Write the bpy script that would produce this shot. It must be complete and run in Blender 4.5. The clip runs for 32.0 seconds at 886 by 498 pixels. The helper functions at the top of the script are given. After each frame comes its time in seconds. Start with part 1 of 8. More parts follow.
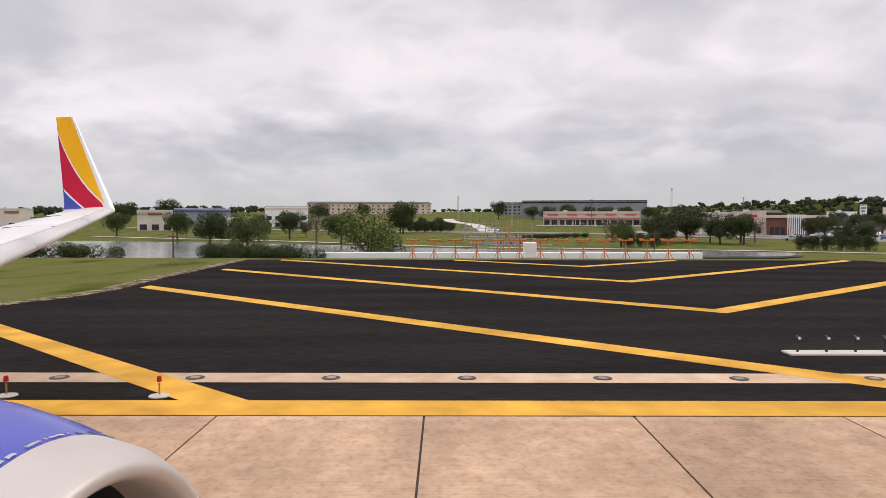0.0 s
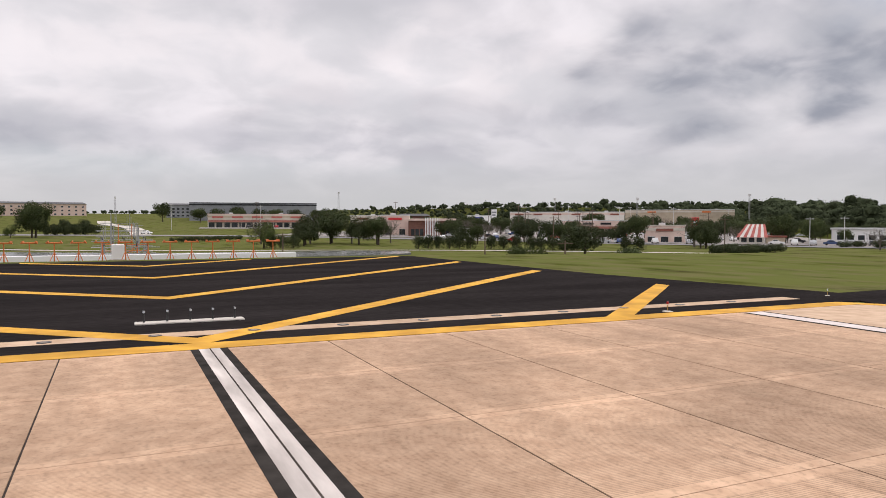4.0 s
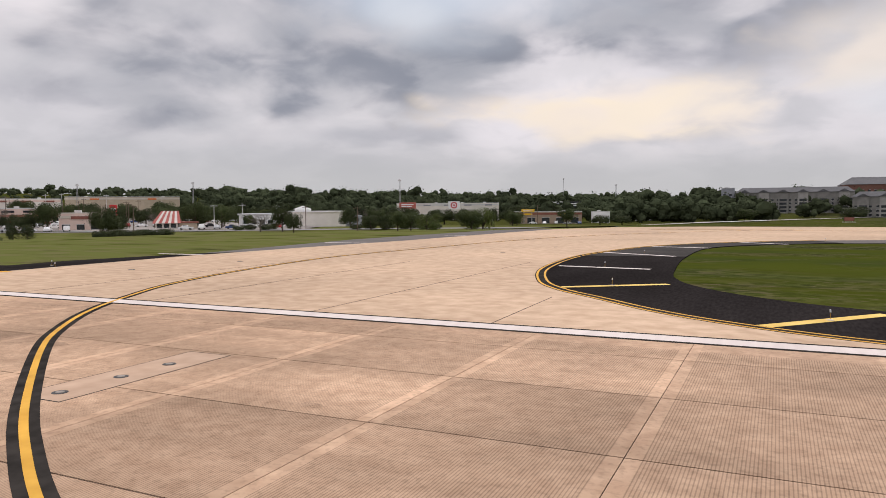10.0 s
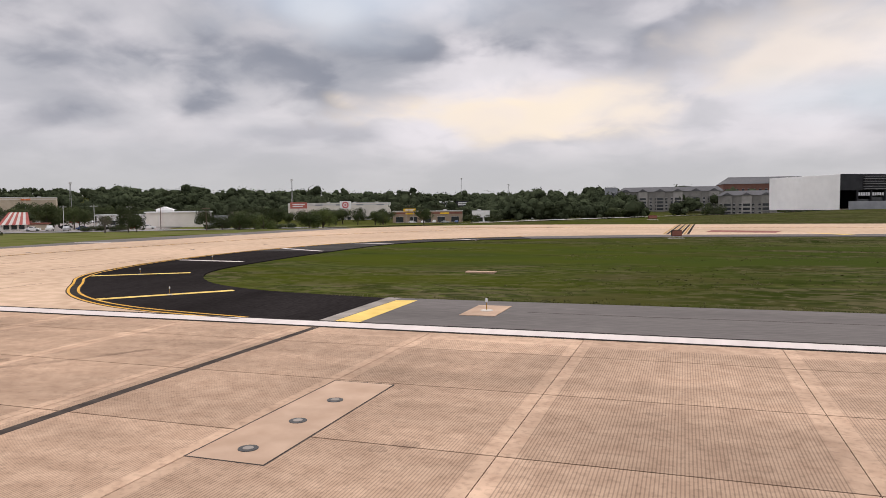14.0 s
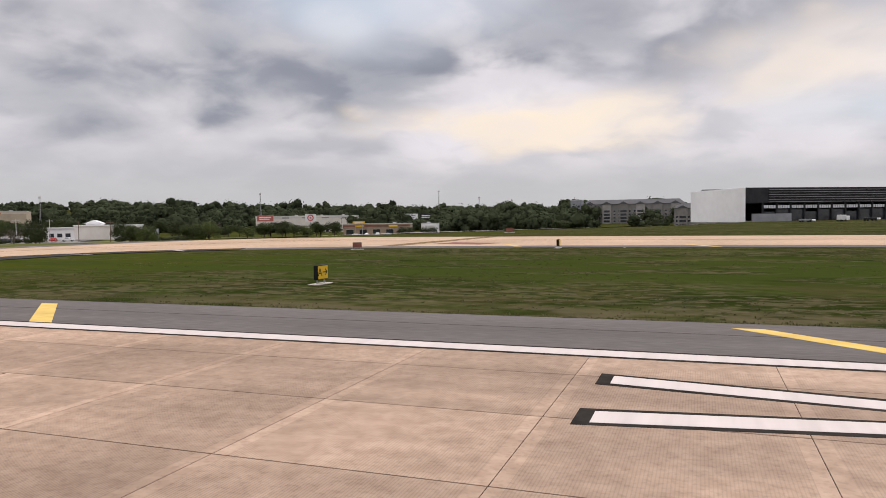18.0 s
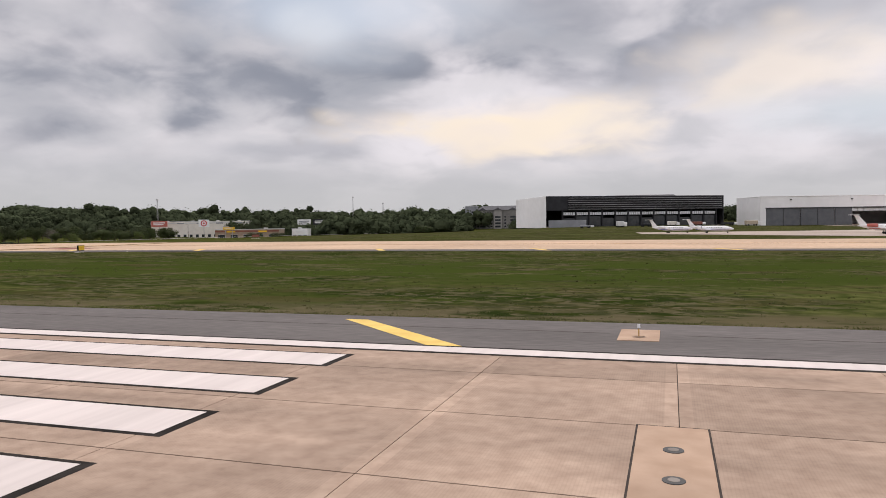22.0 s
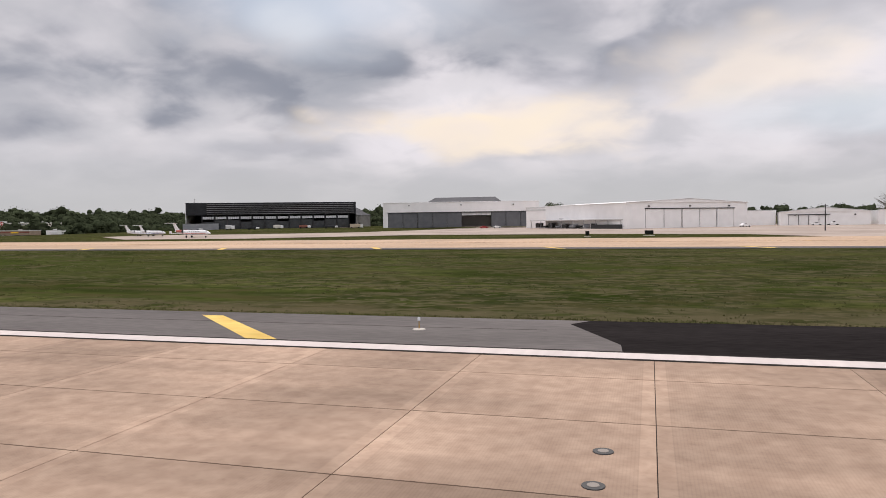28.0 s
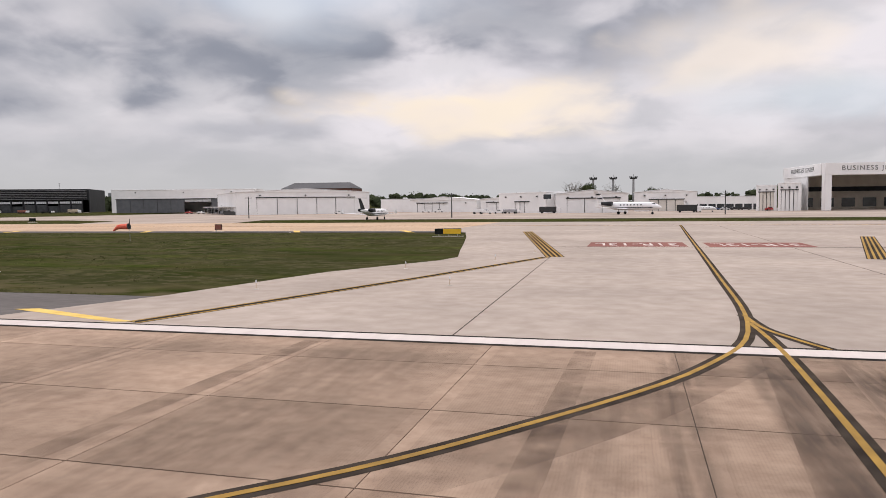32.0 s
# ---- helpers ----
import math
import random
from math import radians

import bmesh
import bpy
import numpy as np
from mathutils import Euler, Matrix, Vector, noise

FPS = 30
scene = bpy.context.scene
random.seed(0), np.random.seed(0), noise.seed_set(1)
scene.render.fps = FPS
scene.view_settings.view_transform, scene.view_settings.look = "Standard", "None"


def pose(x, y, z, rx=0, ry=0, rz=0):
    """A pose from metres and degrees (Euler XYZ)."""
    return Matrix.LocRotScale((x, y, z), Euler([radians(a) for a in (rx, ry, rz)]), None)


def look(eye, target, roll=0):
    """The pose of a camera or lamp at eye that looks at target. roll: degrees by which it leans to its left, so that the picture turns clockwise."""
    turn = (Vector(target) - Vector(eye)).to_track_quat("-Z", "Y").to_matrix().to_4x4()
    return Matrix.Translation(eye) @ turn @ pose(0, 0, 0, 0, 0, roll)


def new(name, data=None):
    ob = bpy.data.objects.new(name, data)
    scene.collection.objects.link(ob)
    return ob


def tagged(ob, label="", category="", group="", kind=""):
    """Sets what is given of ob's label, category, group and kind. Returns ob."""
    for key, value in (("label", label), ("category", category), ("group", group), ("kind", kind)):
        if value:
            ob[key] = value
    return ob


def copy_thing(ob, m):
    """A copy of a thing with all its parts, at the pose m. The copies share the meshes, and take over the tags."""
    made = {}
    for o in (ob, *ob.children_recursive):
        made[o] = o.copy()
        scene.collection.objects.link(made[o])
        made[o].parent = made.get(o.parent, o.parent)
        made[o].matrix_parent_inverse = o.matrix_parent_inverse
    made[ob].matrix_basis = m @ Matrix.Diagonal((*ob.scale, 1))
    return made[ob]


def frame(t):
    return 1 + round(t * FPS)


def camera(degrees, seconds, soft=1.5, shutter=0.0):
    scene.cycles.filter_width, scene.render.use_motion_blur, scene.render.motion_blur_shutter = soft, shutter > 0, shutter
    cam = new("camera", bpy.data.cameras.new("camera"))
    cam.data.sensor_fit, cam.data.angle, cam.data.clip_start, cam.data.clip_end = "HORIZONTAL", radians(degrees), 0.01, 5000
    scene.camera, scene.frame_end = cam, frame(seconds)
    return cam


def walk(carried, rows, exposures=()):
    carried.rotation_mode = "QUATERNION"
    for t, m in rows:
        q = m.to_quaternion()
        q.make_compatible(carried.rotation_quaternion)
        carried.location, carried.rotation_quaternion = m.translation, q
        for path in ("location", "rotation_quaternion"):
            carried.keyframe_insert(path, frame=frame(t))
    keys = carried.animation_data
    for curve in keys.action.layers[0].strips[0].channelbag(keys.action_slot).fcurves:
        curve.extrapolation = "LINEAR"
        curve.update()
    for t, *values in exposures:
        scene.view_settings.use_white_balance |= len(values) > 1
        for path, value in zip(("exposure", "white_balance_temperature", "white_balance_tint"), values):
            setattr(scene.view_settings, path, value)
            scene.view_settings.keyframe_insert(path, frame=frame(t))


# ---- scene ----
import itertools
cam = camera(63.57, 32.0, soft=0.8)
PATH = [
    (0, (12.74, -10.77, 3.51), (-7.244, -10.790, 2.721), 0.07),
    (0.5, (13.44, -9.48, 3.51), (-6.526, -8.618, 2.737), 0.28),
    (1, (14.26, -8.26, 3.51), (-5.640, -6.413, 2.742), 0.36),
    (1.5, (15.19, -7.09, 3.51), (-4.591, -4.236, 2.751), 0.34),
    (2, (16.21, -5.99, 3.51), (-3.389, -2.077, 2.754), 0.33),
    (2.5, (17.31, -4.95, 3.51), (-2.038, 0.061, 2.766), 0.35),
    (3, (18.44, -3.96, 3.51), (-0.588, 2.159, 2.797), 0.35),
    (3.5, (19.56, -3.04, 3.51), (0.941, 4.233, 2.846), 0.25),
    (4, (20.81, -2.25, 3.51), (2.645, 6.084, 2.803), 0.08),
    (4.5, (22.26, -1.67, 3.51), (4.578, 7.628, 2.610), -0.15),
    (5, (23.81, -1.22, 3.51), (6.681, 9.031, 2.317), -0.32),
    (5.5, (25.36, -0.83, 3.51), (8.912, 10.446, 1.973), -0.33),
    (6, (26.86, -0.45, 3.51), (11.237, 11.886, 1.620), -0.22),
    (6.5, (28.43, -0.10, 3.51), (13.665, 13.237, 1.518), -0.16),
    (7, (30.09, 0.21, 3.51), (16.168, 14.442, 1.652), -0.16),
    (7.5, (31.85, 0.45, 3.51), (18.759, 15.489, 1.948), -0.20),
    (8, (33.70, 0.64, 3.51), (21.543, 16.465, 2.253), -0.23),
    (8.5, (35.65, 0.78, 3.51), (24.524, 17.362, 2.407), -0.31),
    (9, (37.69, 0.89, 3.51), (27.569, 18.109, 2.472), -0.34),
    (9.5, (39.81, 0.98, 3.51), (30.610, 18.706, 2.467), -0.36),
    (10, (42.00, 1.04, 3.51), (33.529, 19.122, 2.396), -0.39),
    (10.5, (44.27, 1.06, 3.51), (36.296, 19.359, 2.333), -0.54),
    (11, (46.64, 1.05, 3.51), (39.159, 19.562, 2.298), -0.72),
    (11.5, (49.11, 1.06, 3.51), (42.016, 19.722, 2.311), -0.72),
    (12, (51.70, 1.09, 3.51), (44.895, 19.853, 2.301), -0.63),
    (12.5, (54.44, 1.12, 3.51), (47.899, 19.984, 2.291), -0.61),
    (13, (57.36, 1.19, 3.51), (50.969, 20.098, 2.297), -0.64),
    (13.5, (60.53, 1.29, 3.51), (54.225, 20.231, 2.323), -0.60),
    (14, (63.94, 1.44, 3.51), (57.536, 20.353, 2.356), -0.62),
    (14.5, (67.60, 1.65, 3.51), (60.860, 20.451, 2.437), -0.72),
    (15, (71.48, 1.74, 3.51), (64.440, 20.430, 2.476), -0.83),
    (15.5, (75.82, 1.68, 3.51), (68.555, 20.285, 2.466), -0.92),
    (16, (80.59, 1.61, 3.51), (73.239, 20.177, 2.457), -0.97),
    (16.5, (85.80, 1.66, 3.51), (78.530, 20.265, 2.502), -0.97),
    (17, (91.22, 1.82, 3.51), (84.136, 20.501, 2.590), -0.93),
    (17.5, (97.07, 2.01, 3.51), (90.162, 20.760, 2.661), -0.82),
    (18, (103.37, 2.15, 3.51), (96.607, 20.954, 2.693), -0.73),
    (18.5, (110.13, 2.17, 3.51), (103.501, 21.022, 2.699), -0.71),
    (19, (117.38, 2.11, 3.51), (110.845, 20.994, 2.685), -0.71),
    (19.5, (125.13, 2.00, 3.51), (118.709, 20.923, 2.687), -0.71),
    (20, (133.41, 1.90, 3.51), (127.099, 20.861, 2.703), -0.69),
    (20.5, (142.23, 1.85, 3.51), (136.023, 20.846, 2.715), -0.70),
    (21, (151.61, 1.85, 3.51), (145.485, 20.875, 2.779), -0.73),
    (21.5, (161.57, 1.88, 3.51), (155.502, 20.924, 2.804), -0.76),
    (22, (172.12, 1.93, 3.51), (166.044, 20.971, 2.802), -0.77),
    (22.5, (183.27, 1.99, 3.51), (177.194, 21.030, 2.771), -0.75),
    (23, (195.01, 2.07, 3.51), (188.894, 21.095, 2.711), -0.74),
    (23.5, (207.31, 2.16, 3.51), (201.191, 21.183, 2.691), -0.79),
    (24, (220.15, 2.26, 3.51), (214.090, 21.301, 2.671), -0.85),
    (24.5, (233.51, 2.37, 3.51), (227.539, 21.440, 2.684), -0.87),
    (25, (247.43, 2.47, 3.51), (241.510, 21.554, 2.634), -0.89),
    (25.5, (261.94, 2.52, 3.51), (256.044, 21.611, 2.629), -0.98),
    (26, (277.09, 2.49, 3.51), (271.225, 21.591, 2.644), -1.08),
    (26.5, (292.92, 2.38, 3.51), (287.101, 21.496, 2.662), -1.08),
    (27, (309.44, 2.23, 3.51), (303.692, 21.368, 2.687), -0.98),
    (27.5, (326.69, 2.08, 3.51), (321.025, 21.245, 2.719), -0.86),
    (28, (344.68, 2.00, 3.51), (339.116, 21.195, 2.752), -0.82),
    (28.5, (363.39, 2.01, 3.51), (357.936, 21.237, 2.757), -0.83),
    (29, (382.64, 2.11, 3.51), (377.236, 21.350, 2.728), -0.80),
    (29.5, (402.20, 2.26, 3.51), (396.781, 21.493, 2.653), -0.70),
    (30, (421.84, 2.42, 3.51), (416.354, 21.630, 2.578), -0.62),
    (30.5, (441.37, 2.57, 3.51), (435.886, 21.779, 2.540), -0.63),
    (31, (460.76, 2.71, 3.51), (455.326, 21.930, 2.485), -0.73),
    (31.5, (480.01, 2.83, 3.51), (474.758, 22.095, 2.374), -0.76),
    (32, (499.10, 2.93, 3.51), (494.027, 22.236, 2.273), -0.62),
]
walk(cam, [(t, look(eye, target, roll)) for t, eye, target, roll in PATH], [(0, 0.05), (4, 0.04), (8, -0.05), (10, -0.09), (13, -0.06), (32, -0.06)])

# ---- world, sun ----
world = bpy.data.worlds.new("overcast_sky")
scene.world = world
world.use_nodes = True


def build_sky():
    nt = world.node_tree
    nt.nodes.clear()
    N, L = nt.nodes.new, nt.links.new

    def math_node(op, a, b=None, clamp=False):
        n = N("ShaderNodeMath")
        n.operation, n.use_clamp = op, clamp
        for i, v in enumerate((a, b)):
            if v is None:
                continue
            if isinstance(v, (int, float)):
                n.inputs[i].default_value = v
            else:
                L(v, n.inputs[i])
        return n.outputs[0]

    def mix(fac, a, b):
        n = N("ShaderNodeMix")
        n.data_type = "RGBA"
        for sock, v in ((n.inputs[0], fac), (n.inputs[6], a), (n.inputs[7], b)):
            if isinstance(v, (int, float)):
                sock.default_value = v
            elif isinstance(v, tuple):
                sock.default_value = (*v, 1)
            else:
                L(v, sock)
        return n.outputs[2]

    def ramp(v, lo, hi):
        n = N("ShaderNodeMapRange")
        n.interpolation_type = "SMOOTHSTEP"
        L(v, n.inputs[0])
        n.inputs[1].default_value, n.inputs[2].default_value = lo, hi
        return n.outputs[0]

    way = N("ShaderNodeTexCoord").outputs["Generated"]
    sep = N("ShaderNodeSeparateXYZ")
    L(way, sep.inputs[0])
    x, y, z = sep.outputs
    up = math_node("MAXIMUM", z, 0.0)
    # the cloud deck seen in perspective: foreshortened towards the horizon
    k = math_node("DIVIDE", 1.0, math_node("ADD", up, 0.32))
    comb = N("ShaderNodeCombineXYZ")
    L(math_node("MULTIPLY", x, k), comb.inputs[0])
    L(math_node("MULTIPLY", y, k), comb.inputs[1])

    def clouds(scale, detail, rough, off, dist=0.4):
        m = N("ShaderNodeMapping")
        m.inputs["Location"].default_value = off
        L(comb.outputs[0], m.inputs[0])
        n = N("ShaderNodeTexNoise")
        n.inputs["Scale"].default_value, n.inputs["Detail"].default_value = scale, detail
        n.inputs["Roughness"].default_value, n.inputs["Distortion"].default_value = rough, dist
        L(m.outputs[0], n.inputs["Vector"])
        return n.outputs["Fac"]

    big = clouds(0.9, 3, 0.45, (2.3, 7.1, 0.0))
    mid = clouds(2.3, 5, 0.50, (5.2, 1.4, 3.0), 0.3)
    fine = clouds(5.0, 5, 0.48, (1.7, 4.2, 6.0), 0.35)
    az = math_node("ARCTAN2", math_node("MULTIPLY", x, -1.0), y)
    vor = N("ShaderNodeTexVoronoi")
    vor.feature = "SMOOTH_F1"
    vor.inputs["Scale"].default_value, vor.inputs["Smoothness"].default_value = 5.5, 0.6
    L(comb.outputs[0], vor.inputs["Vector"])
    lumps = math_node("MULTIPLY", math_node("SUBTRACT", vor.outputs["Distance"], 0.42), 0.7)
    wav = math_node("ADD", math_node("MULTIPLY", math_node("SUBTRACT", mid, 0.5), 1.5), math_node("MULTIPLY", math_node("SUBTRACT", fine, 0.5), 1.0))
    wav = math_node("ADD", wav, lumps)

    def patch(az_deg, el_deg, half_az, half_el, soft=0.55, ragged=1.0):
        """A soft-edged, ragged cloud at that bearing (left of +y) and height."""
        da = math_node("DIVIDE", math_node("SUBTRACT", az, radians(az_deg)), radians(half_az))
        de = math_node("DIVIDE", math_node("SUBTRACT", z, math.sin(radians(el_deg))), math.sin(radians(half_el)))
        d = math_node("SQRT", math_node("ADD", math_node("MULTIPLY", da, da), math_node("MULTIPLY", de, de)))
        return ramp(math_node("ADD", d, math_node("MULTIPLY", wav, ragged)), 1.0 + soft, 1.0 - soft)

    sky = N("ShaderNodeTexSky")
    sky.sky_type, sky.sun_disc = "NISHITA", False
    sky.sun_elevation, sky.sun_rotation = radians(32), radians(-10)
    scaled = N("ShaderNodeVectorMath")
    scaled.operation = "SCALE"
    L(sky.outputs[0], scaled.inputs[0])
    scaled.inputs["Scale"].default_value = 0.10
    light = mix(ramp(mid, 0.40, 0.60), (0.635, 0.612, 0.66), (0.88, 0.832, 0.875))
    body = mix(math_node("MULTIPLY", ramp(big, 0.44, 0.66), 0.55), light, (0.555, 0.555, 0.595))
    body = mix(math_node("MULTIPLY", ramp(fine, 0.45, 0.66), 0.24), body, (0.475, 0.48, 0.51))
    pale = mix(ramp(fine, 0.38, 0.62), (0.945, 0.88, 0.905), (0.815, 0.785, 0.82))
    for a, e, wa, we, f in ((28.7, 7.6, 8, 1.6, 0.6), (14, 9.8, 5, 1.6, 0.5), (-8, 8.5, 12, 2.6, 0.6), (-22, 13, 9, 4.0, 0.6), (42, 6.3, 7, 1.6, 0.5), (52, 12.0, 8, 3.5, 0.5), (68, 11.0, 12, 3.5, 0.6), (94, 12.5, 18, 4.0, 0.6), (9, 4.4, 16, 0.9, 0.4)):
        body = mix(math_node("MULTIPLY", patch(a, e, wa, we, 0.7), f), body, pale)
    # the whole western half is heavier
    body = mix(math_node("MULTIPLY", patch(36, 11, 15, 8, 0.8, 0.7), 0.34), body, (0.44, 0.45, 0.485))
    # heavier banks of cloud
    grey = mix(ramp(fine, 0.38, 0.62), (0.28, 0.298, 0.36), (0.42, 0.43, 0.485))
    for a, e, wa, we, f in ((22.0, 13.0, 7.5, 3.0, 0.88), (31.5, 10.6, 11, 2.0, 0.74), (36.5, 8.3, 4.2, 1.3, 0.75), (40.0, 14.6, 8.5, 3.0, 0.50), (9.0, 14.4, 9.0, 3.0, 0.66), (3.5, 11.4, 9, 2.0, 0.52), (-12, 15.6, 9, 2.0, 0.45), (34, 12.6, 13, 3.4, 0.45), (47, 9.5, 8, 3.2, 0.42), (29, 5.9, 7, 0.6, 0.4), (55, 8.0, 14, 1.2, 0.3), (84, 6.5, 22, 1.3, 0.34), (72, 9.4, 8, 1.2, 0.25), (104, 6.0, 9, 1.6, 0.3), (-30, 9.0, 8, 1.6, 0.35)):
        body = mix(math_node("MULTIPLY", patch(a, e, wa * 1.06, we * 1.08, 0.68, 1.6), f), body, grey)
    # thin cloud in front of the sun, low over the apron
    warm = mix(ramp(fine, 0.36, 0.62), (1.06, 0.91, 0.75), (0.99, 0.87, 0.805))
    body = mix(math_node("MULTIPLY", patch(11.5, 7.6, 9.5, 2.1, 0.75, 1.5), 1.0), body, warm)
    body = mix(math_node("MULTIPLY", patch(15, 7.0, 4.0, 1.4, 0.8, 1.6), 0.65), body, (0.99, 0.86, 0.73))
    body = mix(math_node("MULTIPLY", patch(6, 7.7, 4.5, 1.3, 0.8, 1.6), 0.55), body, (0.99, 0.87, 0.75))
    body = mix(math_node("MULTIPLY", patch(-8.5, 10.6, 7, 2.2, 0.75, 1.8), 0.75), body, (1.0, 0.88, 0.79))
    # rifts towards the blue
    blue = mix(0.3, (0.50, 0.58, 0.72), scaled.outputs[0])
    body = mix(math_node("MULTIPLY", patch(25, 16.2, 9, 2.4, 0.85), 0.8), body, blue)
    body = mix(math_node("MULTIPLY", patch(27.5, 14.6, 3.0, 1.5, 0.8, 1.6), 0.6), body, (0.80, 0.82, 0.88))
    body = mix(math_node("MULTIPLY", patch(-13, 7.4, 8, 1.5, 0.8), 0.55), body, (0.64, 0.72, 0.80))
    body = mix(math_node("MULTIPLY", patch(92, 4.2, 18, 1.0, 0.8), 0.35), body, (0.55, 0.62, 0.65))
    # the haze over the horizon
    body = mix(math_node("MULTIPLY", ramp(z, 0.11, 0.02), 0.85), body, (0.56, 0.555, 0.565))
    # an overcast sky is brightest overhead
    bright = math_node("ADD", 1.0, math_node("MULTIPLY", ramp(z, 0.30, 0.95), 1.12))
    bg = N("ShaderNodeBackground")
    L(body, bg.inputs[0])
    L(bright, bg.inputs[1])
    L(bg.outputs[0], N("ShaderNodeOutputWorld").inputs[0])


build_sky()
sun = new("sun", bpy.data.lights.new("sun", "SUN"))
sun.data.energy, sun.data.angle, sun.data.color = 1.05, radians(24), (1.0, 0.91, 0.83)
sun.matrix_world = look((0, 0, 300), (52, -290, 300 - 0.9 * 295))


# ---- materials ----
def material(name, c1, c2, scale=1.0, rough=0.85, bump=0.0, metal=0.0, wide=0.12, wide_scale=0.06, per="", detail=4.0, spread=0.22, world_space=True, spec=0.4, stretch=None):
    """A procedural surface: grain between two colours, slow stains, fine relief; per: 'object' or 'island' varies the pieces."""
    m = bpy.data.materials.new(name)
    m.use_nodes = True
    nt = m.node_tree
    N, L = nt.nodes.new, nt.links.new
    b = nt.nodes["Principled BSDF"]
    b.inputs["Roughness"].default_value, b.inputs["Metallic"].default_value = rough, metal
    b.inputs["Specular IOR Level"].default_value = spec
    pos = N("ShaderNodeNewGeometry").outputs["Position"] if world_space else N("ShaderNodeTexCoord").outputs["Object"]

    if stretch:
        mp = N("ShaderNodeMapping")
        mp.inputs["Scale"].default_value = stretch
        L(pos, mp.inputs[0])
        pos = mp.outputs[0]

    def tex(s, d):
        n = N("ShaderNodeTexNoise")
        n.inputs["Scale"].default_value, n.inputs["Detail"].default_value = s, d
        L(pos, n.inputs["Vector"])
        return n.outputs["Fac"]

    def span(v, lo, hi, a=0.0, c=1.0):
        n = N("ShaderNodeMapRange")
        L(v, n.inputs[0])
        for i, w in enumerate((lo, hi, a, c)):
            n.inputs[i + 1].default_value = w
        return n.outputs[0]

    grain = tex(scale, detail)
    mx = N("ShaderNodeMix")
    mx.data_type = "RGBA"
    L(span(grain, 0.5 - spread, 0.5 + spread), mx.inputs[0])
    mx.inputs[6].default_value, mx.inputs[7].default_value = (*c1, 1), (*c2, 1)
    stain = span(tex(wide_scale, 3), 0.3, 0.7, 1 - wide, 1 + wide)
    hsv = N("ShaderNodeHueSaturation")
    L(mx.outputs[2], hsv.inputs["Color"])
    if per:
        v = N("ShaderNodeObjectInfo").outputs["Random"] if per == "object" else nt.nodes["Geometry"].outputs["Random Per Island"]
        mul = N("ShaderNodeMath")
        mul.operation = "MULTIPLY"
        L(stain, mul.inputs[0])
        L(span(v, 0, 1, 0.87, 1.10), mul.inputs[1])
        stain = mul.outputs[0]
    L(stain, hsv.inputs["Value"])
    L(hsv.outputs[0], b.inputs["Base Color"])
    L(span(grain, 0.2, 0.8, max(rough - 0.08, 0.02), min(rough + 0.08, 1)), b.inputs["Roughness"])
    if bump:
        bp = N("ShaderNodeBump")
        bp.inputs["Strength"].default_value, bp.inputs["Distance"].default_value = bump, 0.02
        L(grain, bp.inputs["Height"])
        L(bp.outputs[0], b.inputs["Normal"])
    return m


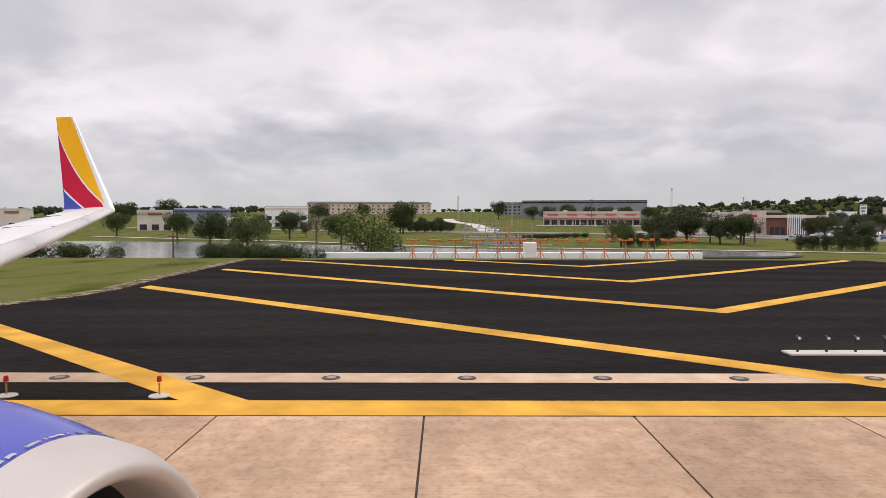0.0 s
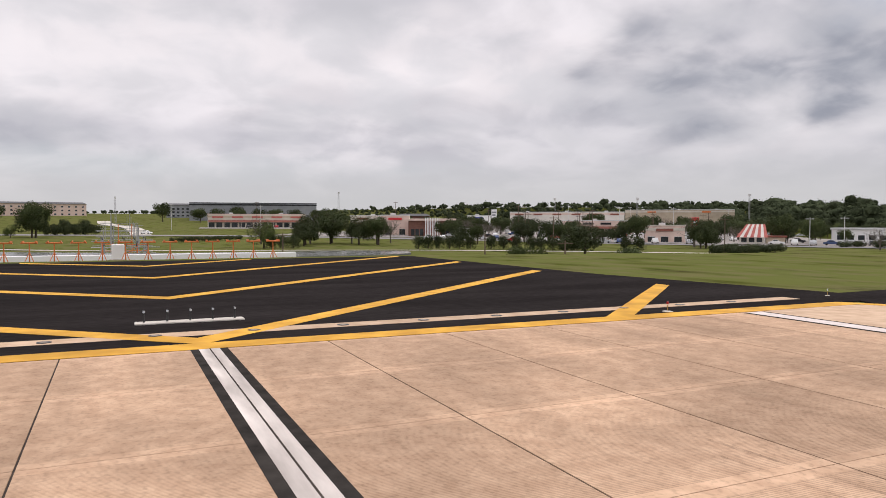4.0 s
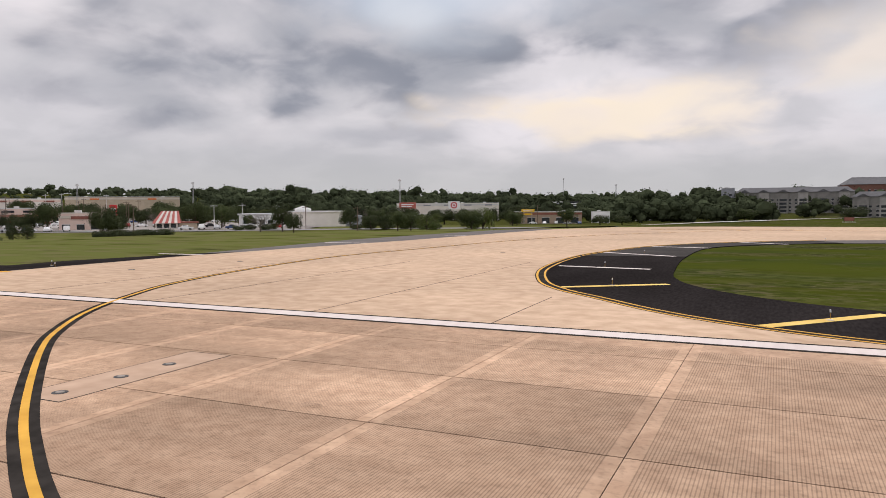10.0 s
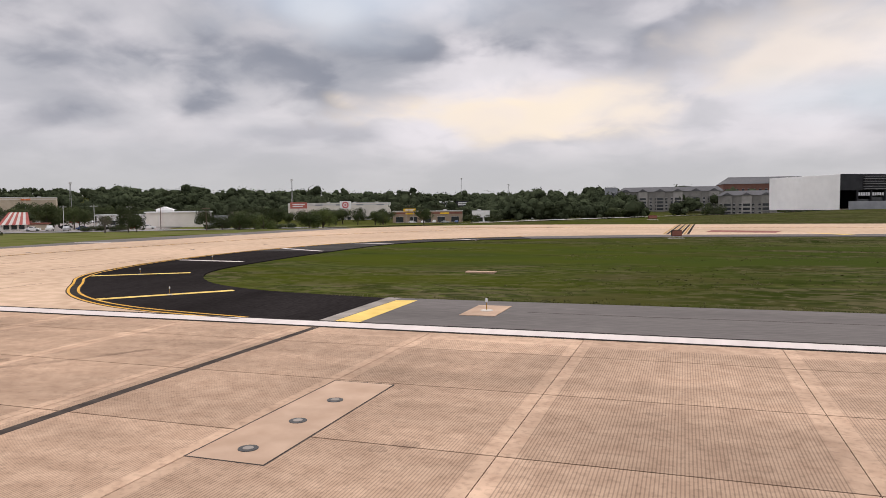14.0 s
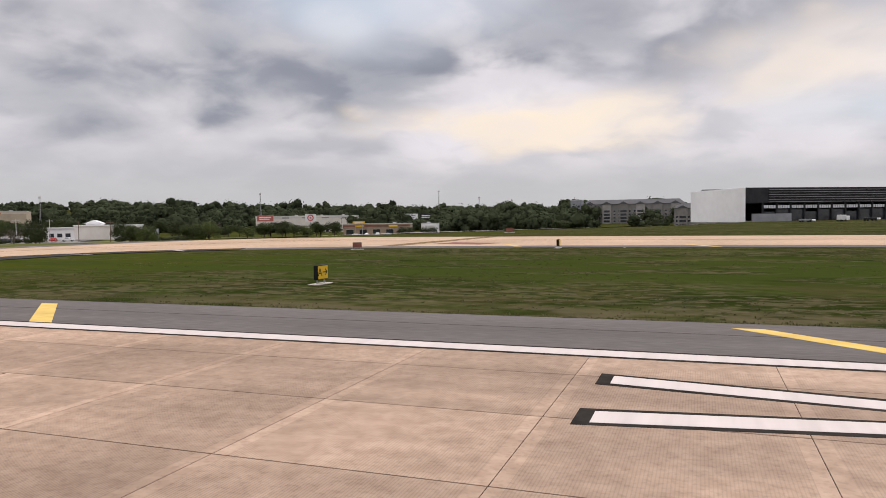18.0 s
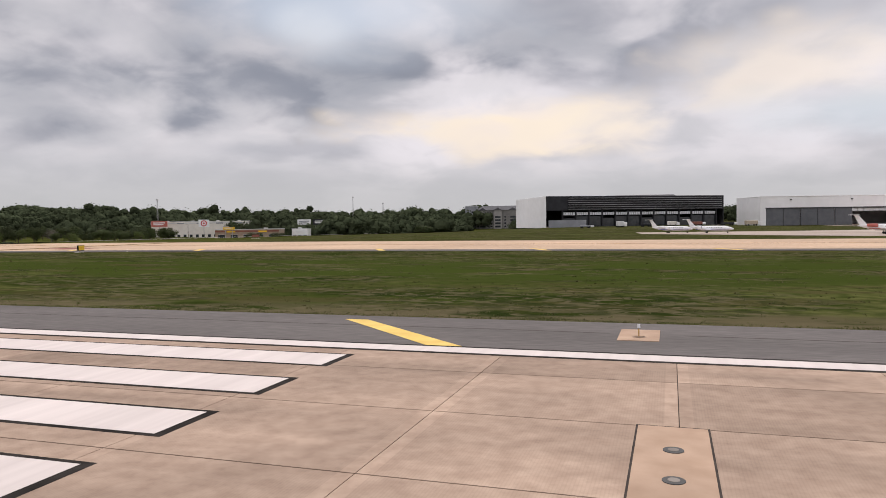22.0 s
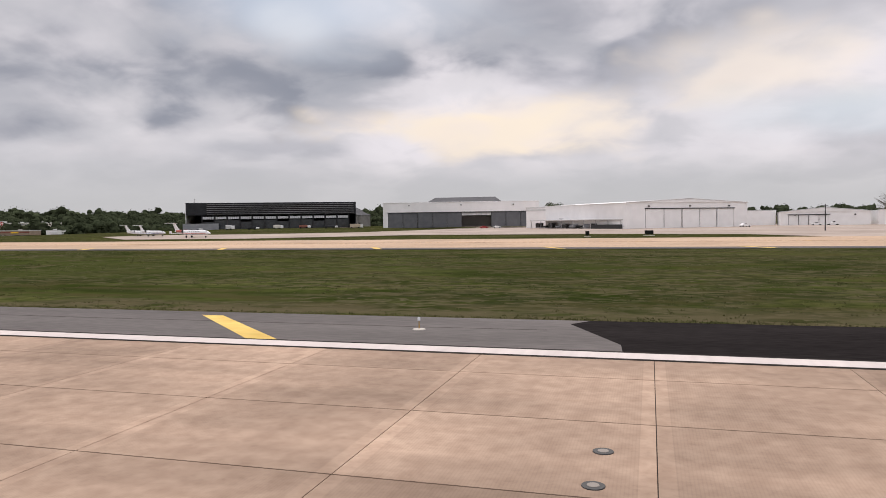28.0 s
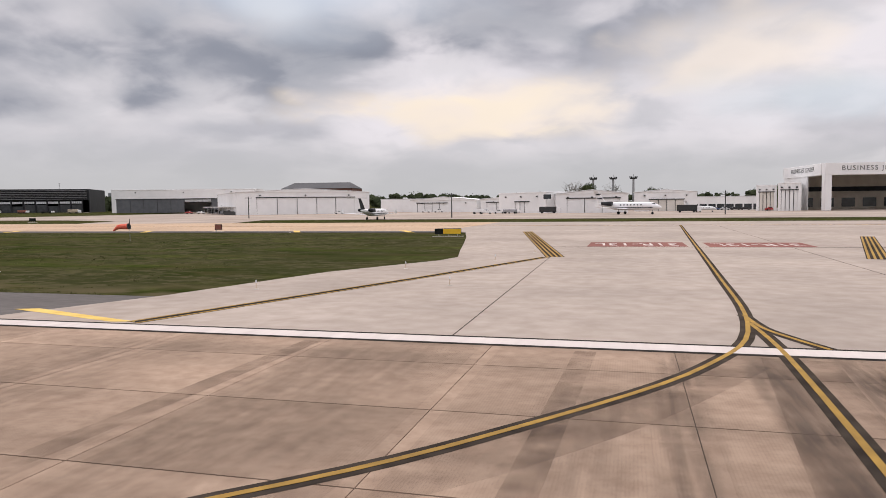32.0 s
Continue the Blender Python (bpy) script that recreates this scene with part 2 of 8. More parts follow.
def grooved(name, c1, c2, per=""):
    """Runway concrete: saw-cut grooves across the runway that stop short of each transverse joint, and rubber dust down its middle."""
    m = material(name, c1, c2, 2.4, 0.9, 0.3, wide=0.17, wide_scale=0.24, per=per, detail=12, spread=0.16, spec=0.06)
    nt = m.node_tree
    N, L = nt.nodes.new, nt.links.new
    hsv = nt.nodes["Hue/Saturation/Value"]
    sep = N("ShaderNodeSeparateXYZ")
    L(nt.nodes["Geometry"].outputs["Position"], sep.inputs[0])

    def op(kind, a, b):
        n = N("ShaderNodeMath")
        n.operation = kind
        for i, v in enumerate((a, b)):
            if isinstance(v, (int, float)):
                n.inputs[i].default_value = v
            else:
                L(v, n.inputs[i])
        return n.outputs[0]

    x = sep.outputs[0]
    fade = N("ShaderNodeMapRange")
    L(x, fade.inputs[0])
    for i, w in enumerate((5.0, 18.0, 0.25, 1.0)):
        fade.inputs[i + 1].default_value = w
    groove = op("MULTIPLY", op("LESS_THAN", op("FRACT", op("DIVIDE", x, 0.052), 0), 0.36), op("LESS_THAN", sep.outputs[1], 19.3))
    cell_node = N("ShaderNodeAttribute")
    cell_node.attribute_name = "along"
    cell = cell_node.outputs["Fac"]
    away = op("GREATER_THAN", op("MINIMUM", cell, op("SUBTRACT", 1.0, cell)), 0.055)
    dirt = N("ShaderNodeTexNoise")
    mp = N("ShaderNodeMapping")
    mp.inputs["Scale"].default_value = (0.05, 0.6, 1)
    L(nt.nodes["Geometry"].outputs["Position"], mp.inputs[0])
    L(mp.outputs[0], dirt.inputs["Vector"])
    dirt.inputs["Scale"].default_value, dirt.inputs["Detail"].default_value = 1.0, 6
    streak = N("ShaderNodeMapRange")
    L(dirt.outputs["Fac"], streak.inputs[0])
    for i, w in enumerate((0.35, 0.7, 1.06, 0.80)):
        streak.inputs[i + 1].default_value = w
    band = N("ShaderNodeMapRange")
    L(op("MULTIPLY", op("MULTIPLY", groove, fade.outputs[0]), away), band.inputs[0])
    worn = N("ShaderNodeMapRange")
    L(x, worn.inputs[0])
    for i, w in enumerate((72.0, 112.0, 0.70, 0.95)):
        worn.inputs[i + 1].default_value = w
    band.inputs[3].default_value = 1.0
    L(worn.outputs[0], band.inputs[4])
    # tyre rubber and weather darken the concrete towards the touchdown zone
    dust = N("ShaderNodeMapRange")
    L(x, dust.inputs[0])
    for i, w in enumerate((75.0, 122.0, 1.03, 0.83)):
        dust.inputs[i + 1].default_value = w
    fresh = N("ShaderNodeMapRange")
    L(x, fresh.inputs[0])
    for i, w in enumerate((168.0, 240.0, 1.0, 1.07)):
        fresh.inputs[i + 1].default_value = w
    light = N("ShaderNodeMapRange")
    L(away, light.inputs[0])
    light.inputs[3].default_value, light.inputs[4].default_value = 1.09, 1.0
    # rubber dust greys the warm concrete further down the runway
    grey = N("ShaderNodeMapRange")
    L(x, grey.inputs[0])
    for i, w in enumerate((30.0, 125.0, 1.05, 0.85)):
        grey.inputs[i + 1].default_value = w
    warm = N("ShaderNodeMapRange")
    L(x, warm.inputs[0])
    for i, w in enumerate((215.0, 330.0, 1.0, 1.06)):
        warm.inputs[i + 1].default_value = w
    L(op("MULTIPLY", grey.outputs[0], warm.outputs[0]), hsv.inputs["Saturation"])
    # oily traffic film where aircraft leave by the connector
    film = N("ShaderNodeMapRange")
    L(x, film.inputs[0])
    for i, w in enumerate((446.0, 482.0, 1.0, 0.85)):
        film.inputs[i + 1].default_value = w
    # weathered pits in the surface
    pit = N("ShaderNodeTexNoise")
    L(nt.nodes["Geometry"].outputs["Position"], pit.inputs["Vector"])
    pit.inputs["Scale"].default_value, pit.inputs["Detail"].default_value = 9.0, 8
    pits = N("ShaderNodeMapRange")
    L(pit.outputs["Fac"], pits.inputs[0])
    for i, w in enumerate((0.50, 0.66, 1.03, 0.84)):
        pits.inputs[i + 1].default_value = w
    filled = N("ShaderNodeMapRange")
    L(x, filled.inputs[0])
    for i, w in enumerate((70.0, 170.0, 0.84, 0.96)):
        filled.inputs[i + 1].default_value = w
    L(filled.outputs[0], pits.inputs[4])
    old = op("MULTIPLY", hsv.inputs["Value"].links[0].from_socket, pits.outputs[0])
    L(op("MULTIPLY", op("MULTIPLY", op("MULTIPLY", old, op("MULTIPLY", op("MULTIPLY", dust.outputs[0], film.outputs[0]), fresh.outputs[0])), band.outputs[0]), op("MULTIPLY", streak.outputs[0], light.outputs[0])), hsv.inputs["Value"])
    return m


M = {}
M["runway"] = grooved("runway_concrete", (0.402, 0.272, 0.186), (0.506, 0.356, 0.249), "object")
M["runway_far"] = grooved("runway_concrete_joined", (0.402, 0.272, 0.186), (0.506, 0.356, 0.249), "island")
M["concrete"] = material("taxiway_concrete", (0.452, 0.318, 0.214), (0.582, 0.430, 0.304), 1.4, 0.9, 0.3, wide=0.14, detail=12, spread=0.16, spec=0.06)
M["smooth_slab"] = material("smooth_slab_concrete", (0.41, 0.285, 0.20), (0.50, 0.36, 0.262), 1.4, 0.9, 0.2, wide=0.14, wide_scale=0.4, detail=10, spread=0.16, spec=0.06)
M["patch"] = material("grey_repair_concrete", (0.24, 0.215, 0.19), (0.33, 0.30, 0.265), 1.0, 0.92, 0.2, wide=0.2, wide_scale=0.5, detail=8, spec=0.06)
M["apron"] = material("apron_concrete", (0.36, 0.295, 0.245), (0.45, 0.375, 0.32), 0.6, 0.9, 0.1, wide=0.2, wide_scale=0.05, spec=0.08)
M["connector"] = material("connector_concrete", (0.368, 0.306, 0.257), (0.458, 0.39, 0.338), 1.2, 0.9, 0.3, wide=0.13, wide_scale=0.12, detail=12, spread=0.2, spec=0.06)
M["joint"] = material("joint_sealant", (0.05, 0.042, 0.038), (0.09, 0.075, 0.065), 3, 0.9, spec=0.0)
M["black"] = material("fresh_asphalt", (0.0185, 0.0162, 0.0158), (0.0300, 0.0265, 0.0256), 6, 0.95, 0.25, wide=0.26, wide_scale=0.22, spread=0.2, detail=9, stretch=(1.5, 0.3, 1), spec=0.0)
M["black_patch"] = material("fresh_asphalt_shoulder", (0.0185, 0.0162, 0.0158), (0.0300, 0.0265, 0.0256), 6, 0.95, 0.25, wide=0.26, wide_scale=0.22, spread=0.2, detail=9, stretch=(0.3, 1.5, 1), spec=0.0)
M["grey_asphalt"] = material("older_asphalt", (0.040, 0.037, 0.035), (0.072, 0.066, 0.062), 5, 0.94, 0.3, wide=0.25, wide_scale=0.3, detail=9, stretch=(0.5, 1.3, 1), spec=0.02)
M["shoulder"] = material("weathered_asphalt", (0.122, 0.111, 0.105), (0.174, 0.159, 0.149), 6, 0.93, 0.35, wide=0.14, wide_scale=0.3, detail=8, stretch=(0.25, 1.2, 1), spec=0.04)
M["white"] = material("white_runway_paint", (0.60, 0.532, 0.495), (0.705, 0.632, 0.59), 1.2, 0.75, 0.1, wide=0.06, wide_scale=0.35, detail=8, spread=0.2, stretch=(2.2, 0.16, 1), spec=0.12)
M["yellow"] = material("yellow_runway_paint", (0.56, 0.29, 0.035), (0.72, 0.41, 0.07), 1.3, 0.75, 0.1, wide=0.12, wide_scale=0.5, spec=0.12)
M["yellow_pale"] = material("pale_yellow_paint", (0.66, 0.44, 0.10), (0.80, 0.58, 0.18), 1.3, 0.75, 0.1, wide=0.10, wide_scale=0.5, spec=0.12)
M["yellow_dirty"] = material("soiled_yellow_paint", (0.49, 0.25, 0.032), (0.74, 0.41, 0.062), 0.9, 0.75, 0.1, wide=0.22, wide_scale=0.35, detail=9, spec=0.1)
M["white_worn"] = material("worn_white_paint", (0.36, 0.32, 0.29), (0.68, 0.62, 0.57), 0.9, 0.8, 0.1, wide=0.15, wide_scale=0.4, detail=9, stretch=(0.5, 2.5, 1), spec=0.1)
M["yellow_worn"] = material("worn_yellow_paint", (0.24, 0.145, 0.04), (0.46, 0.28, 0.065), 2.0, 0.8, wide=0.15, detail=8, spec=0.1)
M["wall_cream"] = material("cream_panels", (0.68, 0.64, 0.58), (0.77, 0.73, 0.67), 0.4, 0.85, wide=0.07)
M["border"] = material("black_paint_border", (0.026, 0.0235, 0.0215), (0.055, 0.049, 0.044), 2, 0.85, wide=0.2, spec=0.0)
M["border_worn"] = material("worn_black_border", (0.034, 0.028, 0.024), (0.082, 0.066, 0.053), 1.5, 0.85, wide=0.25, detail=8, spec=0.0)
M["streak"] = material("dark_streaks", (0.115, 0.09, 0.075), (0.165, 0.13, 0.105), 3, 0.9, wide=0.2, per="island", spec=0.0)
M["woods"] = material("far_leaves", (0.038, 0.048, 0.027), (0.062, 0.074, 0.041), 0.12, 0.8, wide=0.4, wide_scale=0.03, per="island", spec=0.0)


def see_through(m, scale, lo, hi, stretch=(1, 1, 1), most=0.75):
    """Breaks a thin film of dirt up into patches that let the ground show."""
    nt = m.node_tree
    N, L = nt.nodes.new, nt.links.new
    n = N("ShaderNodeTexNoise")
    n.inputs["Scale"].default_value, n.inputs["Detail"].default_value = scale, 6
    mp = N("ShaderNodeMapping")
    mp.inputs["Scale"].default_value = stretch
    L(nt.nodes["Geometry"].outputs["Position"], mp.inputs[0])
    L(mp.outputs[0], n.inputs["Vector"])
    r = N("ShaderNodeMapRange")
    L(n.outputs["Fac"], r.inputs[0])
    for i, w in enumerate((lo, hi, 0.0, most)):
        r.inputs[i + 1].default_value = w
    L(r.outputs[0], nt.nodes["Principled BSDF"].inputs["Alpha"])


see_through(M["streak"], 1.0, 0.22, 0.62, (4.5, 0.5, 1), 0.80)


def thinned(m, name):
    """Lets a film of dirt thin out by an attribute of its mesh."""
    nt = m.node_tree
    alpha = nt.nodes["Principled BSDF"].inputs["Alpha"]
    att, mul = nt.nodes.new("ShaderNodeAttribute"), nt.nodes.new("ShaderNodeMath")
    att.attribute_name, mul.operation = name, "MULTIPLY"
    nt.links.new(alpha.links[0].from_socket, mul.inputs[0])
    nt.links.new(att.outputs["Fac"], mul.inputs[1])
    nt.links.new(mul.outputs[0], alpha)


thinned(M["streak"], "film")
M["scuff"] = material("faint_scuffs", (0.10, 0.07, 0.055), (0.17, 0.12, 0.095), 3, 0.9, wide=0.2, spec=0.0)
see_through(M["scuff"], 0.9, 0.34, 1.15)
M["red_paint"] = material("faded_red_paint", (0.19, 0.06, 0.05), (0.29, 0.125, 0.10), 1.2, 0.8, spec=0.1)
M["grass"] = material("mown_grass", (0.035, 0.045, 0.011), (0.088, 0.092, 0.030), 1.1, 0.95, 1.0, wide=0.25, wide_scale=0.045, detail=13, spread=0.15, spec=0.0)


def dry_patches(m):
    """Brown, dry ground that shows in long patches along the mown strips."""
    nt = m.node_tree
    N, L = nt.nodes.new, nt.links.new
    mp = N("ShaderNodeMapping")
    mp.inputs["Scale"].default_value = (0.085, 0.16, 1)
    L(nt.nodes["Geometry"].outputs["Position"], mp.inputs[0])
    b = nt.nodes["Principled BSDF"]
    colour = b.inputs["Base Color"].links[0].from_socket
    def blend(fac, rgb):
        x = N("ShaderNodeMix")
        x.data_type = "RGBA"
        L(fac, x.inputs[0])
        L(colour, x.inputs[6])
        x.inputs[7].default_value = (*rgb, 1)
        return x.outputs[2]

    def span(v, lo, hi, top):
        r = N("ShaderNodeMapRange")
        r.interpolation_type = "SMOOTHSTEP"
        L(v, r.inputs[0])
        for i, w in enumerate((lo, hi, 0.0, top)):
            r.inputs[i + 1].default_value = w
        return r.outputs[0]

    def noise_fac(vec, scale, lo, hi, top):
        n = N("ShaderNodeTexNoise")
        n.inputs["Scale"].default_value, n.inputs["Detail"].default_value = scale, 9
        L(vec, n.inputs["Vector"])
        return span(n.outputs["Fac"], lo, hi, top)

    def times(a, c):
        n = N("ShaderNodeMath")
        n.operation = "MULTIPLY"
        L(a, n.inputs[0])
        L(c, n.inputs[1])
        return n.outputs[0]

    flat = nt.nodes["Geometry"].outputs["Position"]
    tuft = N("ShaderNodeMapping")
    tuft.inputs["Scale"].default_value = (0.12, 0.24, 1)
    L(flat, tuft.inputs[0])
    for scale, lo, hi, rgb, most in ((0.5, 0.46, 0.58, (0.036, 0.05, 0.010), 0.65), (1.0, 0.47, 0.58, (0.018, 0.027, 0.005), 0.65), (2.2, 0.49, 0.59, (0.066, 0.056, 0.024), 0.62)):
        colour = blend(noise_fac(mp.outputs[0], scale, lo, hi, most), rgb)
    # bare specks where the sward is thin; dark specks paint in the tufts' shadows
    thin = noise_fac(mp.outputs[0], 0.8, 0.40, 0.52, 1.0)
    colour = blend(times(thin, noise_fac(flat, 1.5, 0.55, 0.64, 0.7)), (0.13, 0.108, 0.066))
    colour = blend(times(thin, noise_fac(flat, 2.3, 0.54, 0.62, 0.6)), (0.018, 0.026, 0.008))
    colour = blend(times(thin, noise_fac(tuft.outputs[0], 5.0, 0.49, 0.57, 0.75)), (0.098, 0.086, 0.046))
    colour = blend(times(thin, noise_fac(tuft.outputs[0], 6.0, 0.51, 0.58, 0.65)), (0.018, 0.027, 0.007))
    # the lush strip along the middle of the infield, and the drier end of it
    sep = N("ShaderNodeSeparateXYZ")
    L(flat, sep.inputs[0])
    lush = times(times(span(sep.outputs[1], 36, 48, 0.95), span(sep.outputs[1], 76, 62, 1.0)), span(sep.outputs[0], 360, 250, 1.0))
    colour = blend(times(lush, noise_fac(mp.outputs[0], 1.2, 0.38, 0.54, 1.0)), (0.043, 0.058, 0.012))
    # worn, dry ground along the edge of the pavement, and the lighter park grass beyond the runway's end
    edge = times(times(span(sep.outputs[1], 26.5, 27.5, 0.8), span(sep.outputs[1], 33, 28.5, 1.0)), noise_fac(mp.outputs[0], 3.0, 0.40, 0.58, 1.0))
    colour = blend(times(edge, span(sep.outputs[0], 60, 90, 1.0)), (0.115, 0.095, 0.055))
    verge = times(times(span(sep.outputs[1], 26.8, 27.4, 0.9), span(sep.outputs[1], 32.5, 29.5, 1.0)), times(span(sep.outputs[0], 348, 368, 1.0), span(sep.outputs[0], 424, 402, 1.0)))
    colour = blend(times(verge, noise_fac(tuft.outputs[0], 4.0, 0.34, 0.52, 1.0)), (0.20, 0.165, 0.112))
    island = times(span(sep.outputs[0], 75, 50, 0.7), noise_fac(mp.outputs[0], 1.0, 0.38, 0.6, 1.0))
    colour = blend(island, (0.062, 0.072, 0.010))
    park = times(times(span(sep.outputs[0], 35, 5, 0.85), span(sep.outputs[1], 330, 190, 1.0)), noise_fac(mp.outputs[0], 1.4, 0.25, 0.52, 1.0))
    colour = blend(park, (0.125, 0.137, 0.042))
    colour = blend(times(park, noise_fac(mp.outputs[0], 2.4, 0.50, 0.60, 0.6)), (0.150, 0.130, 0.066))
    dry = times(span(sep.outputs[0], 220, 420, 0.45), noise_fac(mp.outputs[0], 1.6, 0.3, 0.6, 1.0))
    colour = blend(times(dry, span(sep.outputs[1], 140, 90, 1.0)), (0.062, 0.057, 0.029))
    L(colour, b.inputs["Base Color"])


M["dirt"] = material("bare_soil", (0.20, 0.15, 0.10), (0.33, 0.26, 0.185), 2.5, 0.95, 0.5, wide=0.2, wide_scale=0.4, detail=9, spec=0.0)
see_through(M["dirt"], 1.6, 0.34, 0.60, most=0.9)
dry_patches(M["grass"])
M["blade"] = material("grass_blades", (0.085, 0.098, 0.030), (0.19, 0.175, 0.088), 0.25, 0.9, wide=0.3, per="island", spec=0.0)
M["water"] = material("pond_water", (0.12, 0.13, 0.12), (0.16, 0.165, 0.155), 0.5, 0.16, 0.15)
M["path"] = material("pale_concrete_path", (0.50, 0.46, 0.40), (0.60, 0.56, 0.50), 0.8, 0.9)
M["road"] = material("grey_road", (0.22, 0.21, 0.20), (0.28, 0.27, 0.26), 0.7, 0.92, spec=0.06)
M["lot"] = material("parking_asphalt", (0.25, 0.23, 0.21), (0.33, 0.305, 0.28), 0.3, 0.92, spec=0.06)
M["leaf"] = material("tree_leaves", (0.034, 0.050, 0.017), (0.082, 0.098, 0.038), 0.5, 0.7, wide=0.3, wide_scale=0.08, per="island", spec=0.08)
M["leaf_light"] = material("spring_leaves", (0.056, 0.080, 0.021), (0.120, 0.142, 0.046), 0.5, 0.7, wide=0.25, per="island", spec=0.08)
M["leaf_dark"] = material("dark_leaves", (0.028, 0.040, 0.016), (0.066, 0.078, 0.032), 0.5, 0.7, wide=0.3, per="island", spec=0.08)
M["twig"] = material("grey_twigs", (0.10, 0.085, 0.07), (0.16, 0.14, 0.11), 2, 0.9)
M["bark"] = material("bark", (0.05, 0.038, 0.028), (0.10, 0.08, 0.06), 4, 0.95, 0.5, world_space=False)
M["wall_white"] = material("white_metal_panels", (0.82, 0.815, 0.81), (0.88, 0.875, 0.87), 0.35, 0.55, wide=0.05)
M["wall_pink"] = material("pink_stucco", (0.66, 0.50, 0.43), (0.74, 0.585, 0.51), 0.4, 0.9, wide=0.07)
M["wall_tan"] = material("tan_stucco", (0.43, 0.355, 0.265), (0.53, 0.445, 0.34), 0.4, 0.9, wide=0.08)
M["wall_beige"] = material("beige_stucco", (0.56, 0.51, 0.44), (0.66, 0.61, 0.53), 0.4, 0.9, wide=0.08)
M["wall_bay"] = material("pale_siding", (0.27, 0.26, 0.245), (0.36, 0.345, 0.325), 0.4, 0.9, wide=0.1)
M["wall_apt"] = material("grey_beige_siding", (0.17, 0.165, 0.155), (0.25, 0.24, 0.225), 0.4, 0.9, wide=0.1)
M["wall_grey"] = material("grey_panels", (0.22, 0.23, 0.25), (0.30, 0.31, 0.33), 0.3, 0.8, wide=0.08)
M["wall_dark"] = material("charcoal_panels", (0.022, 0.023, 0.026), (0.042, 0.043, 0.047), 0.4, 0.6, wide=0.15, spec=0.15)
M["door_grey"] = material("grey_door_panels", (0.10, 0.105, 0.115), (0.14, 0.145, 0.155), 0.5, 0.6, wide=0.08)
M["brick"] = material("red_brick", (0.13, 0.06, 0.045), (0.20, 0.10, 0.075), 1.5, 0.92, 0.2, wide=0.12)
M["wall_brownish"] = material("brown_stucco", (0.27, 0.205, 0.15), (0.35, 0.27, 0.205), 0.5, 0.9, wide=0.12)
M["faded_red"] = material("faded_red_stripe", (0.42, 0.11, 0.09), (0.52, 0.17, 0.14), 0.8, 0.8, wide=0.1)
M["brown"] = material("brown_awning", (0.20, 0.075, 0.055), (0.28, 0.11, 0.08), 0.8, 0.85)
M["roof"] = material("grey_shingle_roof", (0.075, 0.075, 0.08), (0.125, 0.125, 0.13), 1.0, 0.9, wide=0.15)
M["roof_pale"] = material("pale_roof_metal", (0.55, 0.55, 0.55), (0.66, 0.66, 0.65), 0.4, 0.6)
M["glass"] = material("dark_window_glass", (0.02, 0.024, 0.028), (0.04, 0.046, 0.052), 0.6, 0.12, spec=0.6)
M["pane"] = material("bright_skylight_panes", (0.62, 0.64, 0.66), (0.75, 0.77, 0.79), 0.8, 0.35)
M["steel"] = material("galvanised_steel", (0.30, 0.30, 0.31), (0.42, 0.42, 0.43), 3, 0.5, metal=0.6, world_space=False)
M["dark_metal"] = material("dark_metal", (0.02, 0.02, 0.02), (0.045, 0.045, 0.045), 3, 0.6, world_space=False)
M["orange"] = material("orange_paint", (0.58, 0.14, 0.035), (0.72, 0.22, 0.06), 3, 0.6, world_space=False)
M["red"] = material("red_sign_paint", (0.50, 0.025, 0.03), (0.60, 0.045, 0.05), 1, 0.5, world_space=False)
M["sign_yellow"] = material("yellow_sign_face", (0.75, 0.46, 0.02), (0.85, 0.54, 0.04), 1, 0.5, world_space=False)
M["black_gloss"] = material("black_sign_face", (0.008, 0.009, 0.008), (0.018, 0.02, 0.017), 2, 0.6, world_space=False, spec=0.1)
M["plain_white"] = material("white_gloss_paint", (0.78, 0.78, 0.78), (0.85, 0.85, 0.85), 1.5, 0.35, wide=0.05, world_space=False)
M["wood"] = material("wooden_pole", (0.10, 0.07, 0.05), (0.17, 0.125, 0.09), 3, 0.9, world_space=False)
M["rubber"] = material("rubber", (0.015, 0.015, 0.015), (0.03, 0.03, 0.03), 4, 0.9, world_space=False, spec=0.1)
M["lamp_glass"] = material("frosted_lamp_glass", (0.6, 0.62, 0.64), (0.8, 0.82, 0.84), 5, 0.25, world_space=False)
M["red_glass"] = material("red_lamp_glass", (0.35, 0.01, 0.01), (0.5, 0.02, 0.02), 5, 0.2, world_space=False)
M["wing"] = material("pale_wing_skin", (0.62, 0.605, 0.60), (0.72, 0.705, 0.70), 0.8, 0.45, wide=0.06, world_space=False)
M["wing_grey"] = material("grey_leading_edge", (0.50, 0.49, 0.49), (0.60, 0.59, 0.59), 0.8, 0.35, wide=0.06, world_space=False)
M["blue"] = material("blue_nacelle_paint", (0.045, 0.055, 0.36), (0.06, 0.075, 0.44), 0.6, 0.22, wide=0.08, world_space=False, spec=0.6)
M["lip"] = material("bare_metal_lip", (0.50, 0.455, 0.42), (0.60, 0.555, 0.52), 1.5, 0.48, metal=0.35, world_space=False)
M["tail_yellow"] = material("yellow_livery", (0.90, 0.44, 0.008), (0.95, 0.50, 0.015), 1, 0.4, wide=0.05, world_space=False, spec=0.12)
M["tail_red"] = material("red_livery", (0.50, 0.008, 0.040), (0.60, 0.016, 0.055), 1, 0.4, wide=0.05, world_space=False, spec=0.12)
